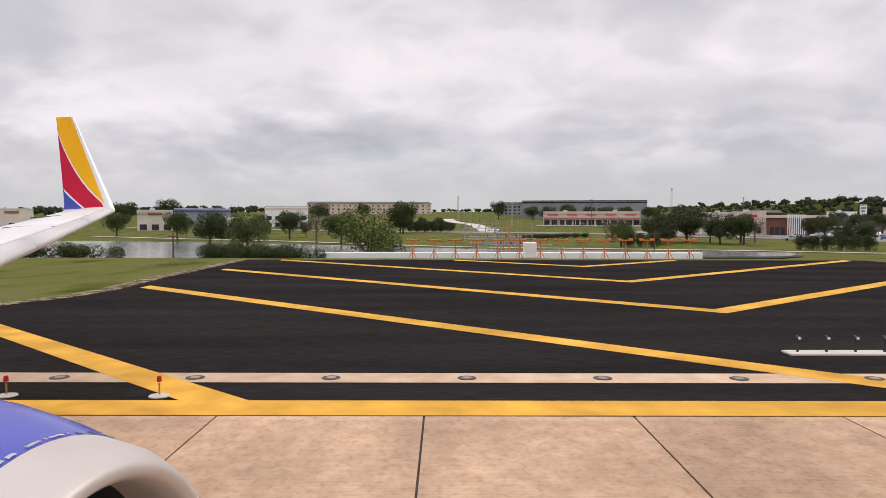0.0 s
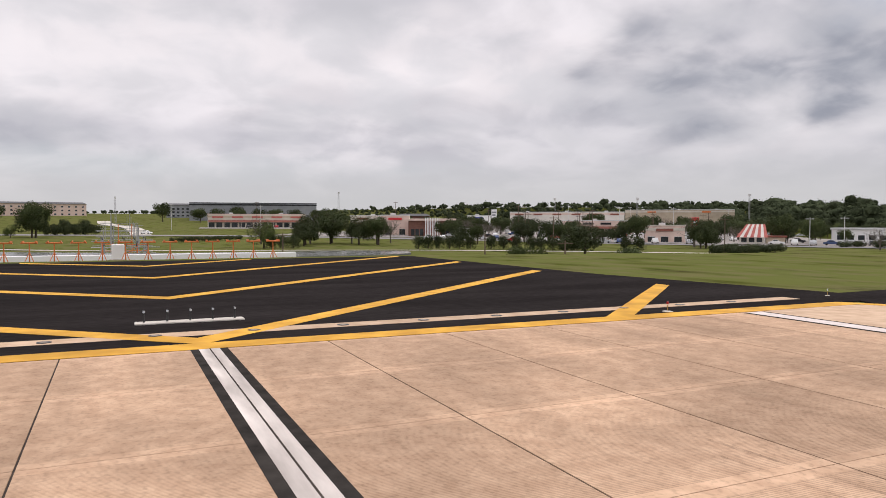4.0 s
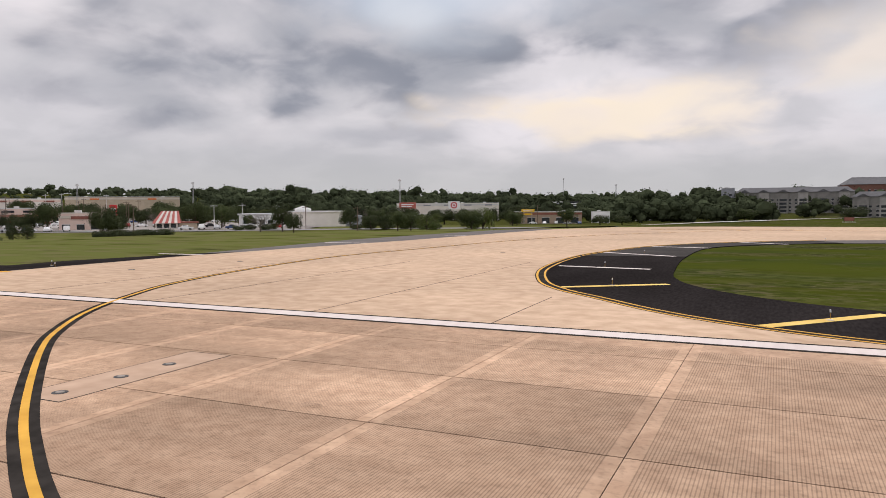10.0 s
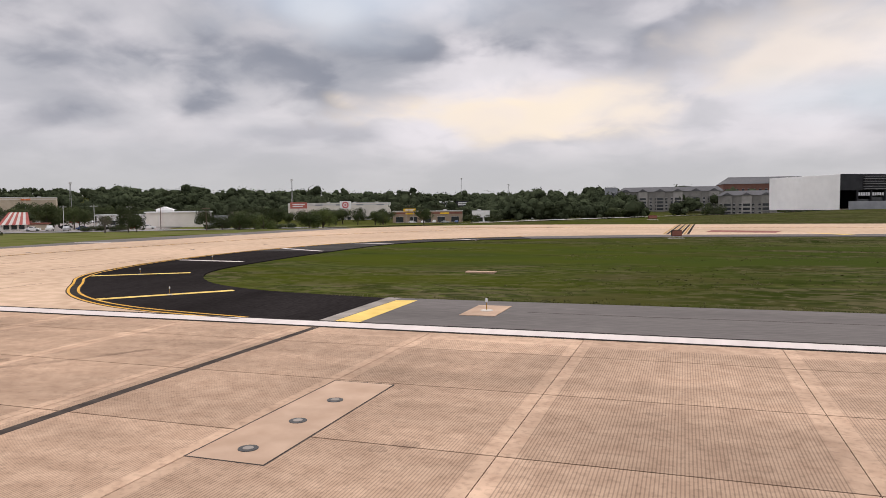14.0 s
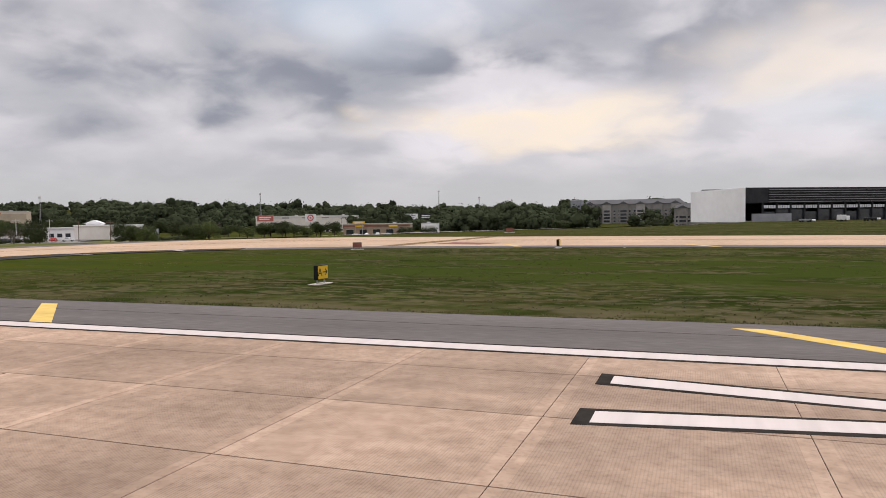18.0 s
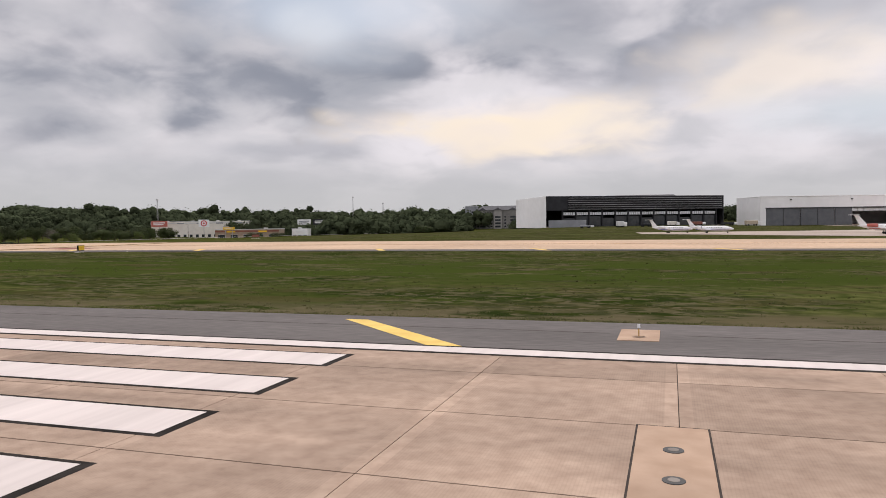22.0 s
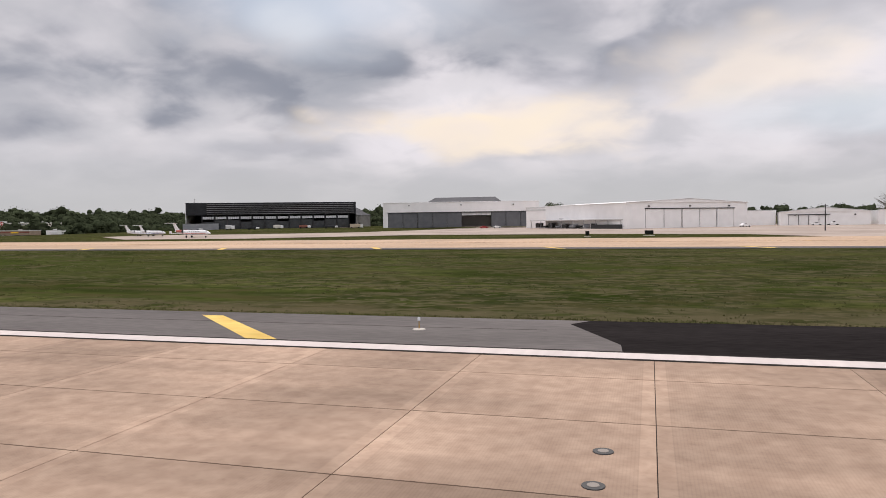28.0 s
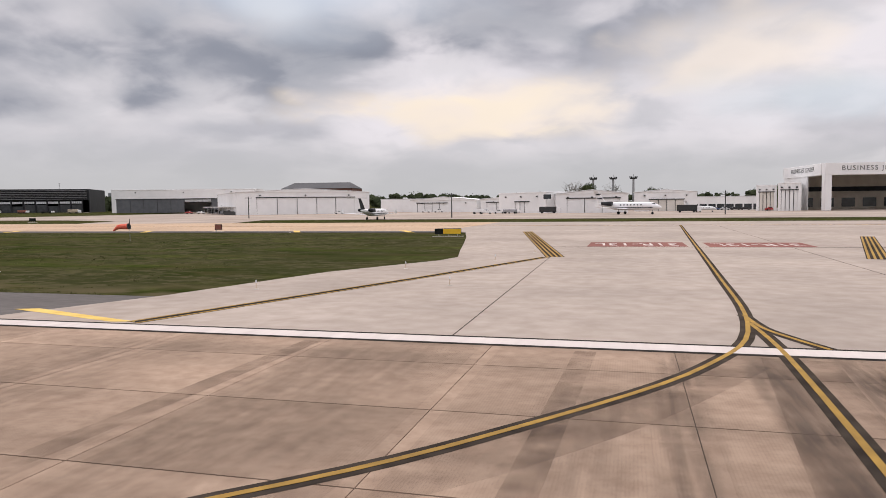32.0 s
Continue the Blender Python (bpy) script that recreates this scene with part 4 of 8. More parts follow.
mark("yellow_bar", "broad yellow bar beside the connector edge", "yellow_pale", plate(B(), [(478.89, 23.6), (484.29, 21.75), (483.49, 21.6), (478.09, 23.3)], 0.006, 0.008))
mark("red_panel", "faded red panel painted on the taxiway", "red_paint", plate(B(), [(66.49, 100), (74.49, 97.5), (75.99, 104), (67.49, 107)], 0.006, 0.008))


def painted_text(words, mat, size, at, turn, name, label, parent=None, stretch=1.0, spacing=1.0):
    """Flat lettering with the built-in font, as one mesh."""
    cu = bpy.data.curves.new(name, "FONT")
    cu.body, cu.size, cu.align_x, cu.align_y, cu.extrude = words, size, "CENTER", "CENTER", 0.003
    cu.space_character = spacing
    tmp = new(name, cu)
    deps = bpy.context.evaluated_depsgraph_get()
    me = bpy.data.meshes.new_from_object(tmp.evaluated_get(deps))
    bpy.data.objects.remove(tmp)
    me.materials.clear()
    me.materials.append(M[mat])
    ob = new(name, me)
    ob.matrix_basis = pose(*at, *turn) @ Matrix.Diagonal((1, stretch, 1, 1))
    if parent:
        ob.parent = parent
        ob["label"] = label
    else:
        tagged(ob, label, "marking", kind="structure")
    return ob


for x0, x1 in ((495.69, 503.49), (505.09, 512.89)):
    mark("holding_sign_panel", "red painted holding sign panel on the concrete", "red_paint", plate(B(), [(x0, 61.8), (x1, 62.3), (x1, 68.6), (x0, 68.2)], 0.006, 0.008))
    painted_text("31R-13L", "white", 2.0, ((x0 + x1) / 2, 65.2, 0.012), (0, 0, 182), "holding_sign_text", "white runway number painted upside down for us", stretch=2.3)

# thin sealed joints of the taxiway concrete
bm = B()
for p, q in (((27.42, 21.2), (27.38, 46.0)), ((34.09, 21.2), (33.95, 28.31)), ((11.98, 21.2), (11.85, 62.0)), ((19.7, 21.2), (19.6, 44.0)), ((494.49, 21.3), (493.99, 50)), ((510.49, 21.3), (511.49, 118))):
    ribbon(bm, [p, q], 0.035, 0.004)
tagged(part("taxiway_joints", bm, "joint"), "thin dark sealed joints in the taxiway concrete", "joint", kind="structure")


# ---- trees and bushes ----
def leaf_cloud(centres, count, size, seed, flat=0.8):
    """Many small leaf sprays round a set of lobes (centre, radius)."""
    rng = random.Random(seed)
    verts, faces = [], []
    weight = [r ** 2 for _, r in centres]
    for _ in range(count):
        c, r = rng.choices(centres, weight)[0]
        d = Vector((rng.gauss(0, 1), rng.gauss(0, 1), rng.gauss(0, 1) * 0.9)).normalized()
        p = Vector(c) + d * r * (0.72 + 0.33 * rng.random() ** 0.7)
        s = size * rng.uniform(0.6, 1.4)
        q = (d + Vector((rng.uniform(-0.8, 0.8), rng.uniform(-0.8, 0.8), rng.uniform(-0.3, 0.9)))).to_track_quat("Z", "Y") @ Euler((0, 0, rng.uniform(0, 6.28))).to_quaternion()
        n = len(verts)
        for a, b, h in ((-1, -0.5, 0.0), (0.5, -0.8, 0.12), (1, 0.5, -0.08), (-0.4, 0.85, 0.1)):
            verts.append(p + q @ Vector((a * s, b * s * flat, h * s)))
        faces.append((n, n + 1, n + 2, n + 3))
    return verts, faces


def mesh_of(name, verts, faces, mat):
    me = bpy.data.meshes.new(name)
    me.from_pydata(verts, [], faces)
    me.materials.append(M[mat])
    return me


def trunk_mesh(height, spread, seed, limbs=6, bare=False):
    rng = random.Random(seed)
    bm = B()
    top = height * (0.62 if not bare else 0.72)
    cyl(bm, (0, 0, -0.3), (0.02, 0.01, height * 0.3), height * 0.035, height * 0.026, 8)
    cyl(bm, (0.02, 0.01, height * 0.29), (0.0, 0.05, top), height * 0.025, height * 0.01, 6)
    for i in range(limbs):
        a = i * 6.28 / limbs + rng.uniform(-0.4, 0.4)
        z0 = height * rng.uniform(0.22, 0.4)
        e = Vector((math.cos(a) * spread * 0.7, math.sin(a) * spread * 0.7, height * rng.uniform(0.55, 0.85)))
        cyl(bm, (0, 0, z0), e, height * 0.014, height * 0.005, 5)
        for _ in range(7 if bare else 2):
            f = Vector((0, 0, z0)).lerp(e, rng.uniform(0.45, 0.95))
            g = f + Vector((rng.uniform(-1, 1), rng.uniform(-1, 1), rng.uniform(0.2, 1))) * spread * (0.5 if bare else 0.35)
            cyl(bm, f, g, height * 0.006, height * 0.002, 4)
    return bm


def tree_kind(name, label, mat, seed, wide=0.42, low=0.30, lobes=20, leaves=6500, leaf=0.0165, bare=False):
    """A tree 1 m high round its foot, to be copied and scaled."""
    rng = random.Random(seed)
    t = thing(name, label, "tree")
    part("trunk", trunk_mesh(1.0, wide, seed, 7 if bare else 6, bare), "bark" if not bare else "twig", t)
    centres = [((0, 0, 0.62), 0.30)]
    for i in range(lobes):
        a = rng.uniform(0, 6.28)
        r = wide * rng.uniform(0.35, 0.78)
        centres.append(((math.cos(a) * r, math.sin(a) * r, rng.uniform(low + 0.08, 0.84)), rng.uniform(0.13, 0.23)))
    v, f = leaf_cloud(centres, leaves, leaf, seed + 5)
    ob = new("crown", mesh_of("crown", v, f, mat))
    ob.parent = t
    return t


TREES = [
    tree_kind("tree", "broad dark green oak with dense crown", "leaf", 3),
    tree_kind("tree", "spreading dark green live oak", "leaf_dark", 8, wide=0.5, low=0.25),
    tree_kind("tree", "light green spring tree with airy crown", "leaf_light", 12, leaves=6000, leaf=0.0135, low=0.15, wide=0.5),
    tree_kind("tree", "half-bare grey-brown tree with thin leaves", "twig", 17, leaves=900, leaf=0.013, bare=True),
    tree_kind("tree", "small round clipped tree with dark leaves", "leaf_dark", 21, wide=0.42, low=0.1, leaves=4200, leaf=0.019),
]


def shrub_kind(name, label, mat, seed):
    rng = random.Random(seed)
    t = thing(name, label, "bush")
    centres = [((rng.uniform(-0.9, 0.9), rng.uniform(-0.5, 0.5), rng.uniform(0.3, 0.62)), rng.uniform(0.25, 0.42)) for _ in range(9)]
    v, f = leaf_cloud(centres, 3600, 0.034, seed)
    ob = new("foliage", mesh_of("foliage", [(p[0], p[1], max(p[2], -0.1)) for p in v], f, mat))
    ob.parent = t
    bm = B()
    for i in range(5):
        cyl(bm, (rng.uniform(-0.3, 0.3), rng.uniform(-0.2, 0.2), -0.15), (rng.uniform(-0.8, 0.8), rng.uniform(-0.4, 0.4), 0.5), 0.025, 0.01, 5)
    part("stems", bm, "bark", t)
    return t


SHRUBS = [shrub_kind("bush", "dense green bush beside the blast pad", "leaf", 31), shrub_kind("bush", "low dark brown-green hedge bush", "leaf_dark", 37)]


def plant_all():
    used = {}

    def put(i, x, y, top, wide=1.0):
        base = TREES[i]
        m = pose(x, y, land(x, y), 0, 0, (x * 37 + y * 91) % 360)
        h = max(top - land(x, y), 2.0)
        m = m @ Matrix.Diagonal((h * wide, h * wide, h, 1))
        if i not in used:
            base.matrix_basis, used[i] = m, True
            ob = base
        else:
            ob = base.copy()
            scene.collection.objects.link(ob)
            for c in base.children:
                k = c.copy()
                scene.collection.objects.link(k)
                k.parent = ob
            ob.matrix_basis = m
        ob["group"] = "trees beyond the airfield"

    for i, x, y, top, w in (
            (2, -82, -20.5, 6.2, 1.1), (0, -237, -25, 10.4, 1.0), (0, -184, -84, 6.0, 1.1), (1, -168, -70, 6.4, 1.1), (2, -156, -57, 6.3, 1.2), (0, -192, -55, 6.4, 1.1), (3, -169, -43, 6.4, 1.1),
            (0, -353, -173, 13, 1.2), (1, -380, -160, 16, 1.3), (3, -175, 47, 6.8, 1.0), (0, -178, 54, 7.8, 1.1), (3, -172, 58, 5.4, 1.0), (3, -165, 63, 6.5, 1.1), (3, -173, 70, 5.4, 1.0),
            (0, -172, 52, 5.5, 1.2), (1, -89.12, 77.36, 3.6, 1.5), (0, -151.57, 141.39, 6.3, 1.1), (1, -110.2, 126.46, 5.2, 0.9), (1, -236, -26, 9.2, 1.0), (1, -135.95, 152.75, 5.2, 0.8), (0, -219.65, 200.13, 6.6, 1.1),
            (0, -130.91, 178.76, 6.6, 1.0), (0, -120.94, 180.06, 5.5, 0.9), (3, -86.28, 157.05, 3.1, 1.4), (1, -81.37, 160.2, 5.7, 0.8), (1, -73.08, 154.43, 3.0, 0.9), (0, -136.51, 307.97, 4.8, 1.6), (0, -44.33, 158.8, 3.2, 1.2),
            (2, -33.05, 152.03, 2.8, 1.2), (0, -24.96, 160, 3.4, 1.3), (2, -24.19, 166.03, 4.5, 1.1), (0, -43.5, 163.83, 2.9, 1.4), (1, -29.66, 319.16, 0.6, 2.0), (1, -22.32, 331.57, 0.4, 2.0), (0, -13.44, 445.21, 1.2, 2.2), (0, 3.81, 478.19, 4.2, 1.6),
            (0, 116.49, 417, 5.2, 1.4), (0, -203.31, 233.84, 7.8, 1.2), (1, -94.14, 400.39, 6.4, 1.4), (0, -154.72, 206.08, 5.6, 1.0), (1, -300, 150, 9.2, 1.2), 
            (0, -280, 128, 6.8, 1.1), (0, -262, 140, 7.4, 1.0), (1, -330, 205, 9.0, 1.1), (0, -298.55, 230.91, 8.6, 1.0), (1, -276.16, 255.31, 8.4, 1.2), (0, -186.35, 261.18, 6.2, 1.2), (1, -167.21, 293.72, 5.2, 1.4), (0, -96.27, 240.25, 3.6, 1.2),
            (0, -67.73, 257.43, 3.2, 1.5), (1, -108.87, 324.59, 3.8, 1.8), (0, -62.42, 295.17, 2.4, 1.6), (0, 26.07, 418.31, 2.8, 1.8), (1, 79.49, 450, 4.0, 1.7), (0, -43.05, 240.96, 2.6, 1.4), (0, -210.13, 159.67, 5.0, 1.0), (1, -196, 128, 4.4, 1.0),
            (0, -420, -60, 14, 1.0), (1, -405, -84, 14.5, 1.2), (0, -440, 24, 16, 1.0), (1, -450, 70, 15, 1.2), (0, 474.49, 440, 15.5, 0.9), (3, 466.49, 430, 17.5, 0.9), (3, 488.49, 446, 16.0, 0.9), (1, 510.49, 420, 12.5, 1.0), (0, 560.49, 330, 10.5, 1.1), (1, 266.49, 480, 15, 1.0), (0, 280.49, 500, 16, 1.0), (1, -165, 58, 6.0, 1.0), (0, -161, 62, 5.4, 1.1), (1, -168, 44, 6.2, 0.9),
            (0, -428, 44, 12.6, 1.3), (1, -432, 55, 13.2, 1.3), (0, -426, 66, 12.0, 1.4), (1, -424, 77, 13.0, 1.3), (0, -420, 88, 12.4, 1.4), (1, -415, 99, 12.8, 1.3), (0, -410, 110, 12.0, 1.4)):
        put(i, x, y, top, w)
    rng = random.Random(41)
    for k in range(46):
        x, y = rng.uniform(-320, -150), rng.uniform(-150, 150)
        if in_pond(x, y, -0.08) or abs(y) < 22 or (x < -225 and 15 < y < 118) or -236 + y * 0.6 < x < -208 + y * 0.62 and y > 0 and rng.random() < 0.8:
            continue
        put((0, 1, 2, 0, 3, 1)[k % 6], x, y, land(x, y) + rng.uniform(4.5, 8.0), rng.uniform(0.9, 1.3))
    for k in range(26):
        x, y = rng.uniform(-260, -20), rng.uniform(190, 330)
        put((0, 1, 0, 2)[k % 4], x, y, land(x, y) + rng.uniform(4.5, 8.0), rng.uniform(0.9, 1.4))
    for k in range(34):
        x, y = rng.uniform(-345, -110), rng.uniform(70, 290)
        if (x + 225) * 0.72 + 100 < y and x + y < 130:
            put((0, 1, 4, 0, 3)[k % 5], x, y, land(x, y) + rng.uniform(3.2, 6.0), rng.uniform(0.9, 1.3))
    small = [(-133 + 1.1 * k, 62 + 2.15 * k) for k in range(6)] + [(-125, 77), (-124.5, 80), (-123, 82.5)] + [(-116 + 1.5 * k, 82 + 1.9 * k) for k in range(5)] + [(-148, 31), (-147, 33.5), (-147, 36)] + [(-104, 99), (-103, 101.5), (-290, -27), (-290, -20), (-289, -13)]
    for x, y in small:
        far = 5.0 if x < -280 else 3.2
        put(4, x, y, land(x, y) + far, 1.1)
    first = set()
    for i, x, y, sx, h in ((0, -62, -52, 3.2, 2.0), (0, -63, -48, 3.0, 2.1), (0, -64, -34, 2.6, 2.2), (0, -64.5, -31.5, 2.6, 2.4), (0, -65, -29, 2.6, 2.1), (0, -66, -26.5, 2.4, 2.2), (1, -80, 103, 3.0, 2.4), (1, -77, 105, 3.0, 2.2),
                           (1, -85.71, 109.14, 4.0, 2.3), (1, -85.4, 115.14, 4.0, 2.2), (1, -85.07, 121.15, 4.0, 2.1), (0, -81, 60, 3.0, 2.6), (0, -71.41, 73.67, 3.2, 2.6), (1, -112.09, 91.61, 3.4, 1.6), (1, -70.48, 186.07, 4.2, 2.0), (1, -64.3, 188.17, 4.2, 2.0), (1, -58.4, 191.36, 4.2, 2.0), (1, -52.48, 194.4, 4.2, 1.9), (1, -95.72, 171.78, 4.4, 2.2), (1, -100.6, 167.63, 4.0, 2.0), (1, -254, -21, 3.2, 4.4), (1, -255, -18, 3.4, 4.8), (1, -255, -15, 3.4, 4.6), (1, -256, -12, 3.2, 4.7), (1, -256, -9.5, 3.0, 4.2),
                           (1, -192, 14, 2.2, 1.7), (1, -194, 17.5, 2.3, 1.8), (1, -197, 21, 2.2, 1.6), (1, -200, 24.5, 2.3, 1.8), (1, -203, 28, 2.2, 1.7), (1, -206, 31.5, 2.3, 1.7)):
        base = SHRUBS[i]
        m = pose(x, y, land(x, y), 0, 0, 60 + (x * 17) % 60) @ Matrix.Diagonal((sx, sx * 0.8, h, 1))
        if i not in first:
            base.matrix_basis = m
            first.add(i)
        else:
            copy_thing(base, Matrix.Identity(4)).matrix_basis = m


plant_all()


def far_woods():
    """The wooded skyline round the town: crowns of ragged clumps with sprays of leaves, too far and too many to tell apart."""
    rng = random.Random(77)
    seed = B()
    bmesh.ops.create_icosphere(seed, subdivisions=2, radius=1.0)
    ball = [v.co.copy() for v in seed.verts]
    tris = [tuple(v.index for v in f.verts) for f in seed.faces]
    seed.free()
    shapes = []
    for k in range(14):
        off = Vector((k * 7.3, k * 3.1, k * 1.7))
        shapes.append(np.array([v * (1.0 + 0.42 * noise.noise(v * 1.7 + off) + 0.22 * noise.noise(v * 4.1 + off)) for v in ball]))
    verts, faces = [], []
    spots = []
    for r0, gap in ((600, 6.0), (640, 6.4), (690, 6.6), (750, 7.0), (820, 8.0)):
        n = int(radians(188) * r0 / gap)
        spots += [(radians(-58 + 188 * k / n) + rng.uniform(-0.004, 0.004), r0 + rng.uniform(-20, 20)) for k in range(n)]
    spots += [(radians(rng.uniform(-8, 60)), rng.uniform(400, 600)) for _ in range(420)]
    spots += [(radians(rng.uniform(-58, -6)), rng.uniform(470, 600)) for _ in range(120)]
    for k, (a, r) in enumerate(spots):
        x, y = -math.sin(a) * r, math.cos(a) * r
        if (x > 60 and y < 560 and r < 560 and x < 330) or (-480 < x < -80 and 240 < y < 400) or (-225 < x < -105 and 400 < y < 500) or (-122 < x < -70 and 470 < y < 515) or (abs(y + 10) < 60 and x > -640) or (0 < x < 130 and 500 < y < 604 and rng.random() < 0.75):
            continue
        if x > 40 and y < 500 or -560 < x < -440 and -130 < y < 160:
            continue
        west = step(x, -250, -480) * step(y, 330, 160)
        z, h = land(x, y), rng.choice((0.75, 0.9, 1.0, 1.0, 1.25)) * rng.uniform(7.4, 11.6) * (1 - 0.5 * west)
        h *= 1.30 - 0.68 * step(a, radians(30), radians(60)) - 0.5 * step(a, radians(-6), radians(-14)) + 0.35 * step(a, radians(96), radians(108))
        w = h * rng.uniform(0.62, 1.05)
        near = r < 665
        lobes = [((x + rng.uniform(-w, w) * 0.62, y + rng.uniform(-w, w) * 0.62, z + h * rng.uniform(0.15, 0.76)), w * rng.uniform(0.22, 0.38)) for _ in range(8 if near else 5)] + [((x, y, z + h * 0.48), w * 0.54)]
        for c, q in lobes:
            n = len(verts)
            verts += (shapes[rng.randrange(14)] * (q * rng.uniform(0.66, 0.86), q * rng.uniform(0.66, 0.86), q * rng.uniform(0.6, 0.8)) + c).tolist()
            faces += [(i + n, j + n, m + n) for i, j, m in tris]
        v, f = leaf_cloud(lobes, 330 if near else 110, w * 0.05, k)
        n = len(verts)
        verts += v
        faces += [tuple(i + n for i in q) for q in f]
    ob = new("far_woods", mesh_of("far_woods", verts, faces, "woods"))
    tagged(ob, "dark green wooded skyline behind the shops", "woods", kind="stuff")


far_woods()


def tall_grass():
    """Uneven tufts that roughen the infield and break the edges of the grass beside the pavement."""
    rng = random.Random(5)
    verts, faces = [], []

    def clump(x, y, high, wide, blades):
        z = land(x, y)
        for _ in range(blades):
            a, r = rng.uniform(0, 6.283), wide * rng.random()
            bx, by = x + math.cos(a) * r, y + math.sin(a) * r
            t, w, h = rng.uniform(0, 3.14), rng.uniform(0.25, 0.5) * wide, high * rng.uniform(0.5, 1.1)
            n = len(verts)
            verts.extend(((bx - math.cos(t) * w, by - math.sin(t) * w, z - 0.03), (bx + math.cos(t) * w, by + math.sin(t) * w, z - 0.03), (bx + math.cos(a) * h * 0.5 + math.cos(t) * w * 0.3, by + math.sin(a) * h * 0.5, z + h)))
            faces.append((n, n + 1, n + 2))

    for k in range(30000):
        x, y = rng.uniform(56, 476), 27.5 + rng.random() ** 1.7 * 61
        if y > 87 or (x < 66 and y > 70) or x > 478 + (y - 27) * 0.3:
            continue
        if noise.noise((x * 0.07, y * 0.14, 3.0)) + 0.35 * rng.uniform(-1, 1) < -0.05:
            continue
        clump(x, y, rng.uniform(0.025, 0.07), rng.uniform(0.08, 0.24), 5)
    for k in range(15000):
        x, y = rng.uniform(50, 478), 27.32 + abs(rng.gauss(0, 1)) * 0.4
        clump(x, y, rng.uniform(0.03, 0.11), rng.uniform(0.04, 0.12), 3)
    tagged(new("grass_tufts", mesh_of("grass_tufts", verts, faces, "blade")), "uneven tufts of green and dry grass", "grass", kind="stuff")


tall_grass()


# ---- buildings ----
PLOTS = [(-224, 96, 66, 23, 11), (-136.39, 166.71, 42, 14, 9), (-128.44, 196.85, 33, 43, 16)]


def house(name, label, x, y, turn, w, top, depth, wall, category="building", parapet="roof_pale", bays=0, bay_w=2.2, bay_h=2.2, sill=0.3, rows=1, row_h=3.0, awning="", fascia="", sign=0, sign_mat="red", roof="flat", gables=0, group="shops beyond the airfield"):
    """A box-built shop or block: front along local x, facing local -y; windows, awning, sign boards and roof are parts."""
    u = Vector((math.cos(radians(turn)), math.sin(radians(turn))))
    z = min(land(x, y), land(x + u.x * w, y + u.y * w)) - 0.4
    h = top - z
    t = thing(name, label, category, (x, y, z), turn, group)
    PLOTS.append((x, y, turn, w, depth))
    part("wall", box(B(), 0, w, 0, depth, 0, h, 0.06), wall, t)
    if roof == "flat":
        bm = B()
        for a in ((-0.12, w + 0.12, -0.12, 0.2), (-0.12, w + 0.12, depth - 0.2, depth + 0.12), (-0.12, 0.2, 0.2, depth - 0.2), (w - 0.2, w + 0.12, 0.2, depth - 0.2)):
            box(bm, *a, h - 0.08, h + 0.32)
        part("parapet", bm, parapet, t)
        for i in range(max(1, int(w / 18))):
            rx = (i + 0.5) * w / max(1, int(w / 18)) + (i % 3) - 1
            part("roof_unit", box(B(), rx - 1.0, rx + 1.0, depth * 0.4, depth * 0.4 + 1.6, h, h + 1.0, 0.08), "roof_pale", t)
    else:
        bm = B()
        r = roof
        pts = [(-0.5, -0.6, h), (w + 0.5, -0.6, h), (w + 0.5, depth + 0.6, h), (-0.5, depth + 0.6, h), (r * 1.1, depth / 2, h + r), (w - r * 1.1, depth / 2, h + r)]
        vs = [bm.verts.new(p) for p in pts]
        for f in ((0, 1, 5, 4), (1, 2, 5), (2, 3, 4, 5), (3, 0, 4), (3, 2, 1, 0)):
            bm.faces.new([vs[i] for i in f])
        part("roof", bm, "roof", t)
    for i in range(gables):
        cx, gw = (i + 0.5) * w / gables, w / gables * 0.26
        bay = part("gabled_bay", box(B(), cx - gw, cx + gw, -1.6, 0.0, 0, h), "wall_bay" if i % 2 else wall, t)
        bm = B()
        vs = [bm.verts.new(p) for p in ((cx - gw - 0.4, -2.0, h), (cx + gw + 0.4, -2.0, h), (cx, -2.0, h + gw * 0.62), (cx - gw - 0.4, depth * 0.45, h), (cx + gw + 0.4, depth * 0.45, h), (cx, depth * 0.45, h + gw * 0.62))]
        for f in ((0, 1, 2), (4, 3, 5), (2, 1, 4, 5), (0, 2, 5, 3), (0, 3, 4, 1)):
            bm.faces.new([vs[k] for k in f])
        part("gable_roof", bm, "roof", bay)
        for rr in range(rows):
            z0 = 0.4 + sill + rr * row_h
            if z0 + bay_h < h - 0.2:
                part("balcony", box(B(), cx - gw * 0.7, cx + gw * 0.7, -1.66, -1.5, z0 - 0.2, z0 + bay_h), "glass", bay)
    base = 0.4 + sill
    for rr in range(rows):
        for i in range(bays):
            cx = (i + 0.5) * w / bays
            z0 = base + rr * row_h
            if z0 + bay_h > h - 0.2:
                continue
            win = part("window", box(B(), cx - bay_w / 2, cx + bay_w / 2, -0.05, 0.06, z0, z0 + bay_h), "glass", t)
            part("lintel", box(B(), cx - bay_w / 2 - 0.08, cx + bay_w / 2 + 0.08, -0.1, 0.02, z0 + bay_h, z0 + bay_h + 0.12), "roof_pale", win)
            part("sill", box(B(), cx - bay_w / 2 - 0.08, cx + bay_w / 2 + 0.08, -0.14, 0.02, z0 - 0.1, z0), "roof_pale", win)
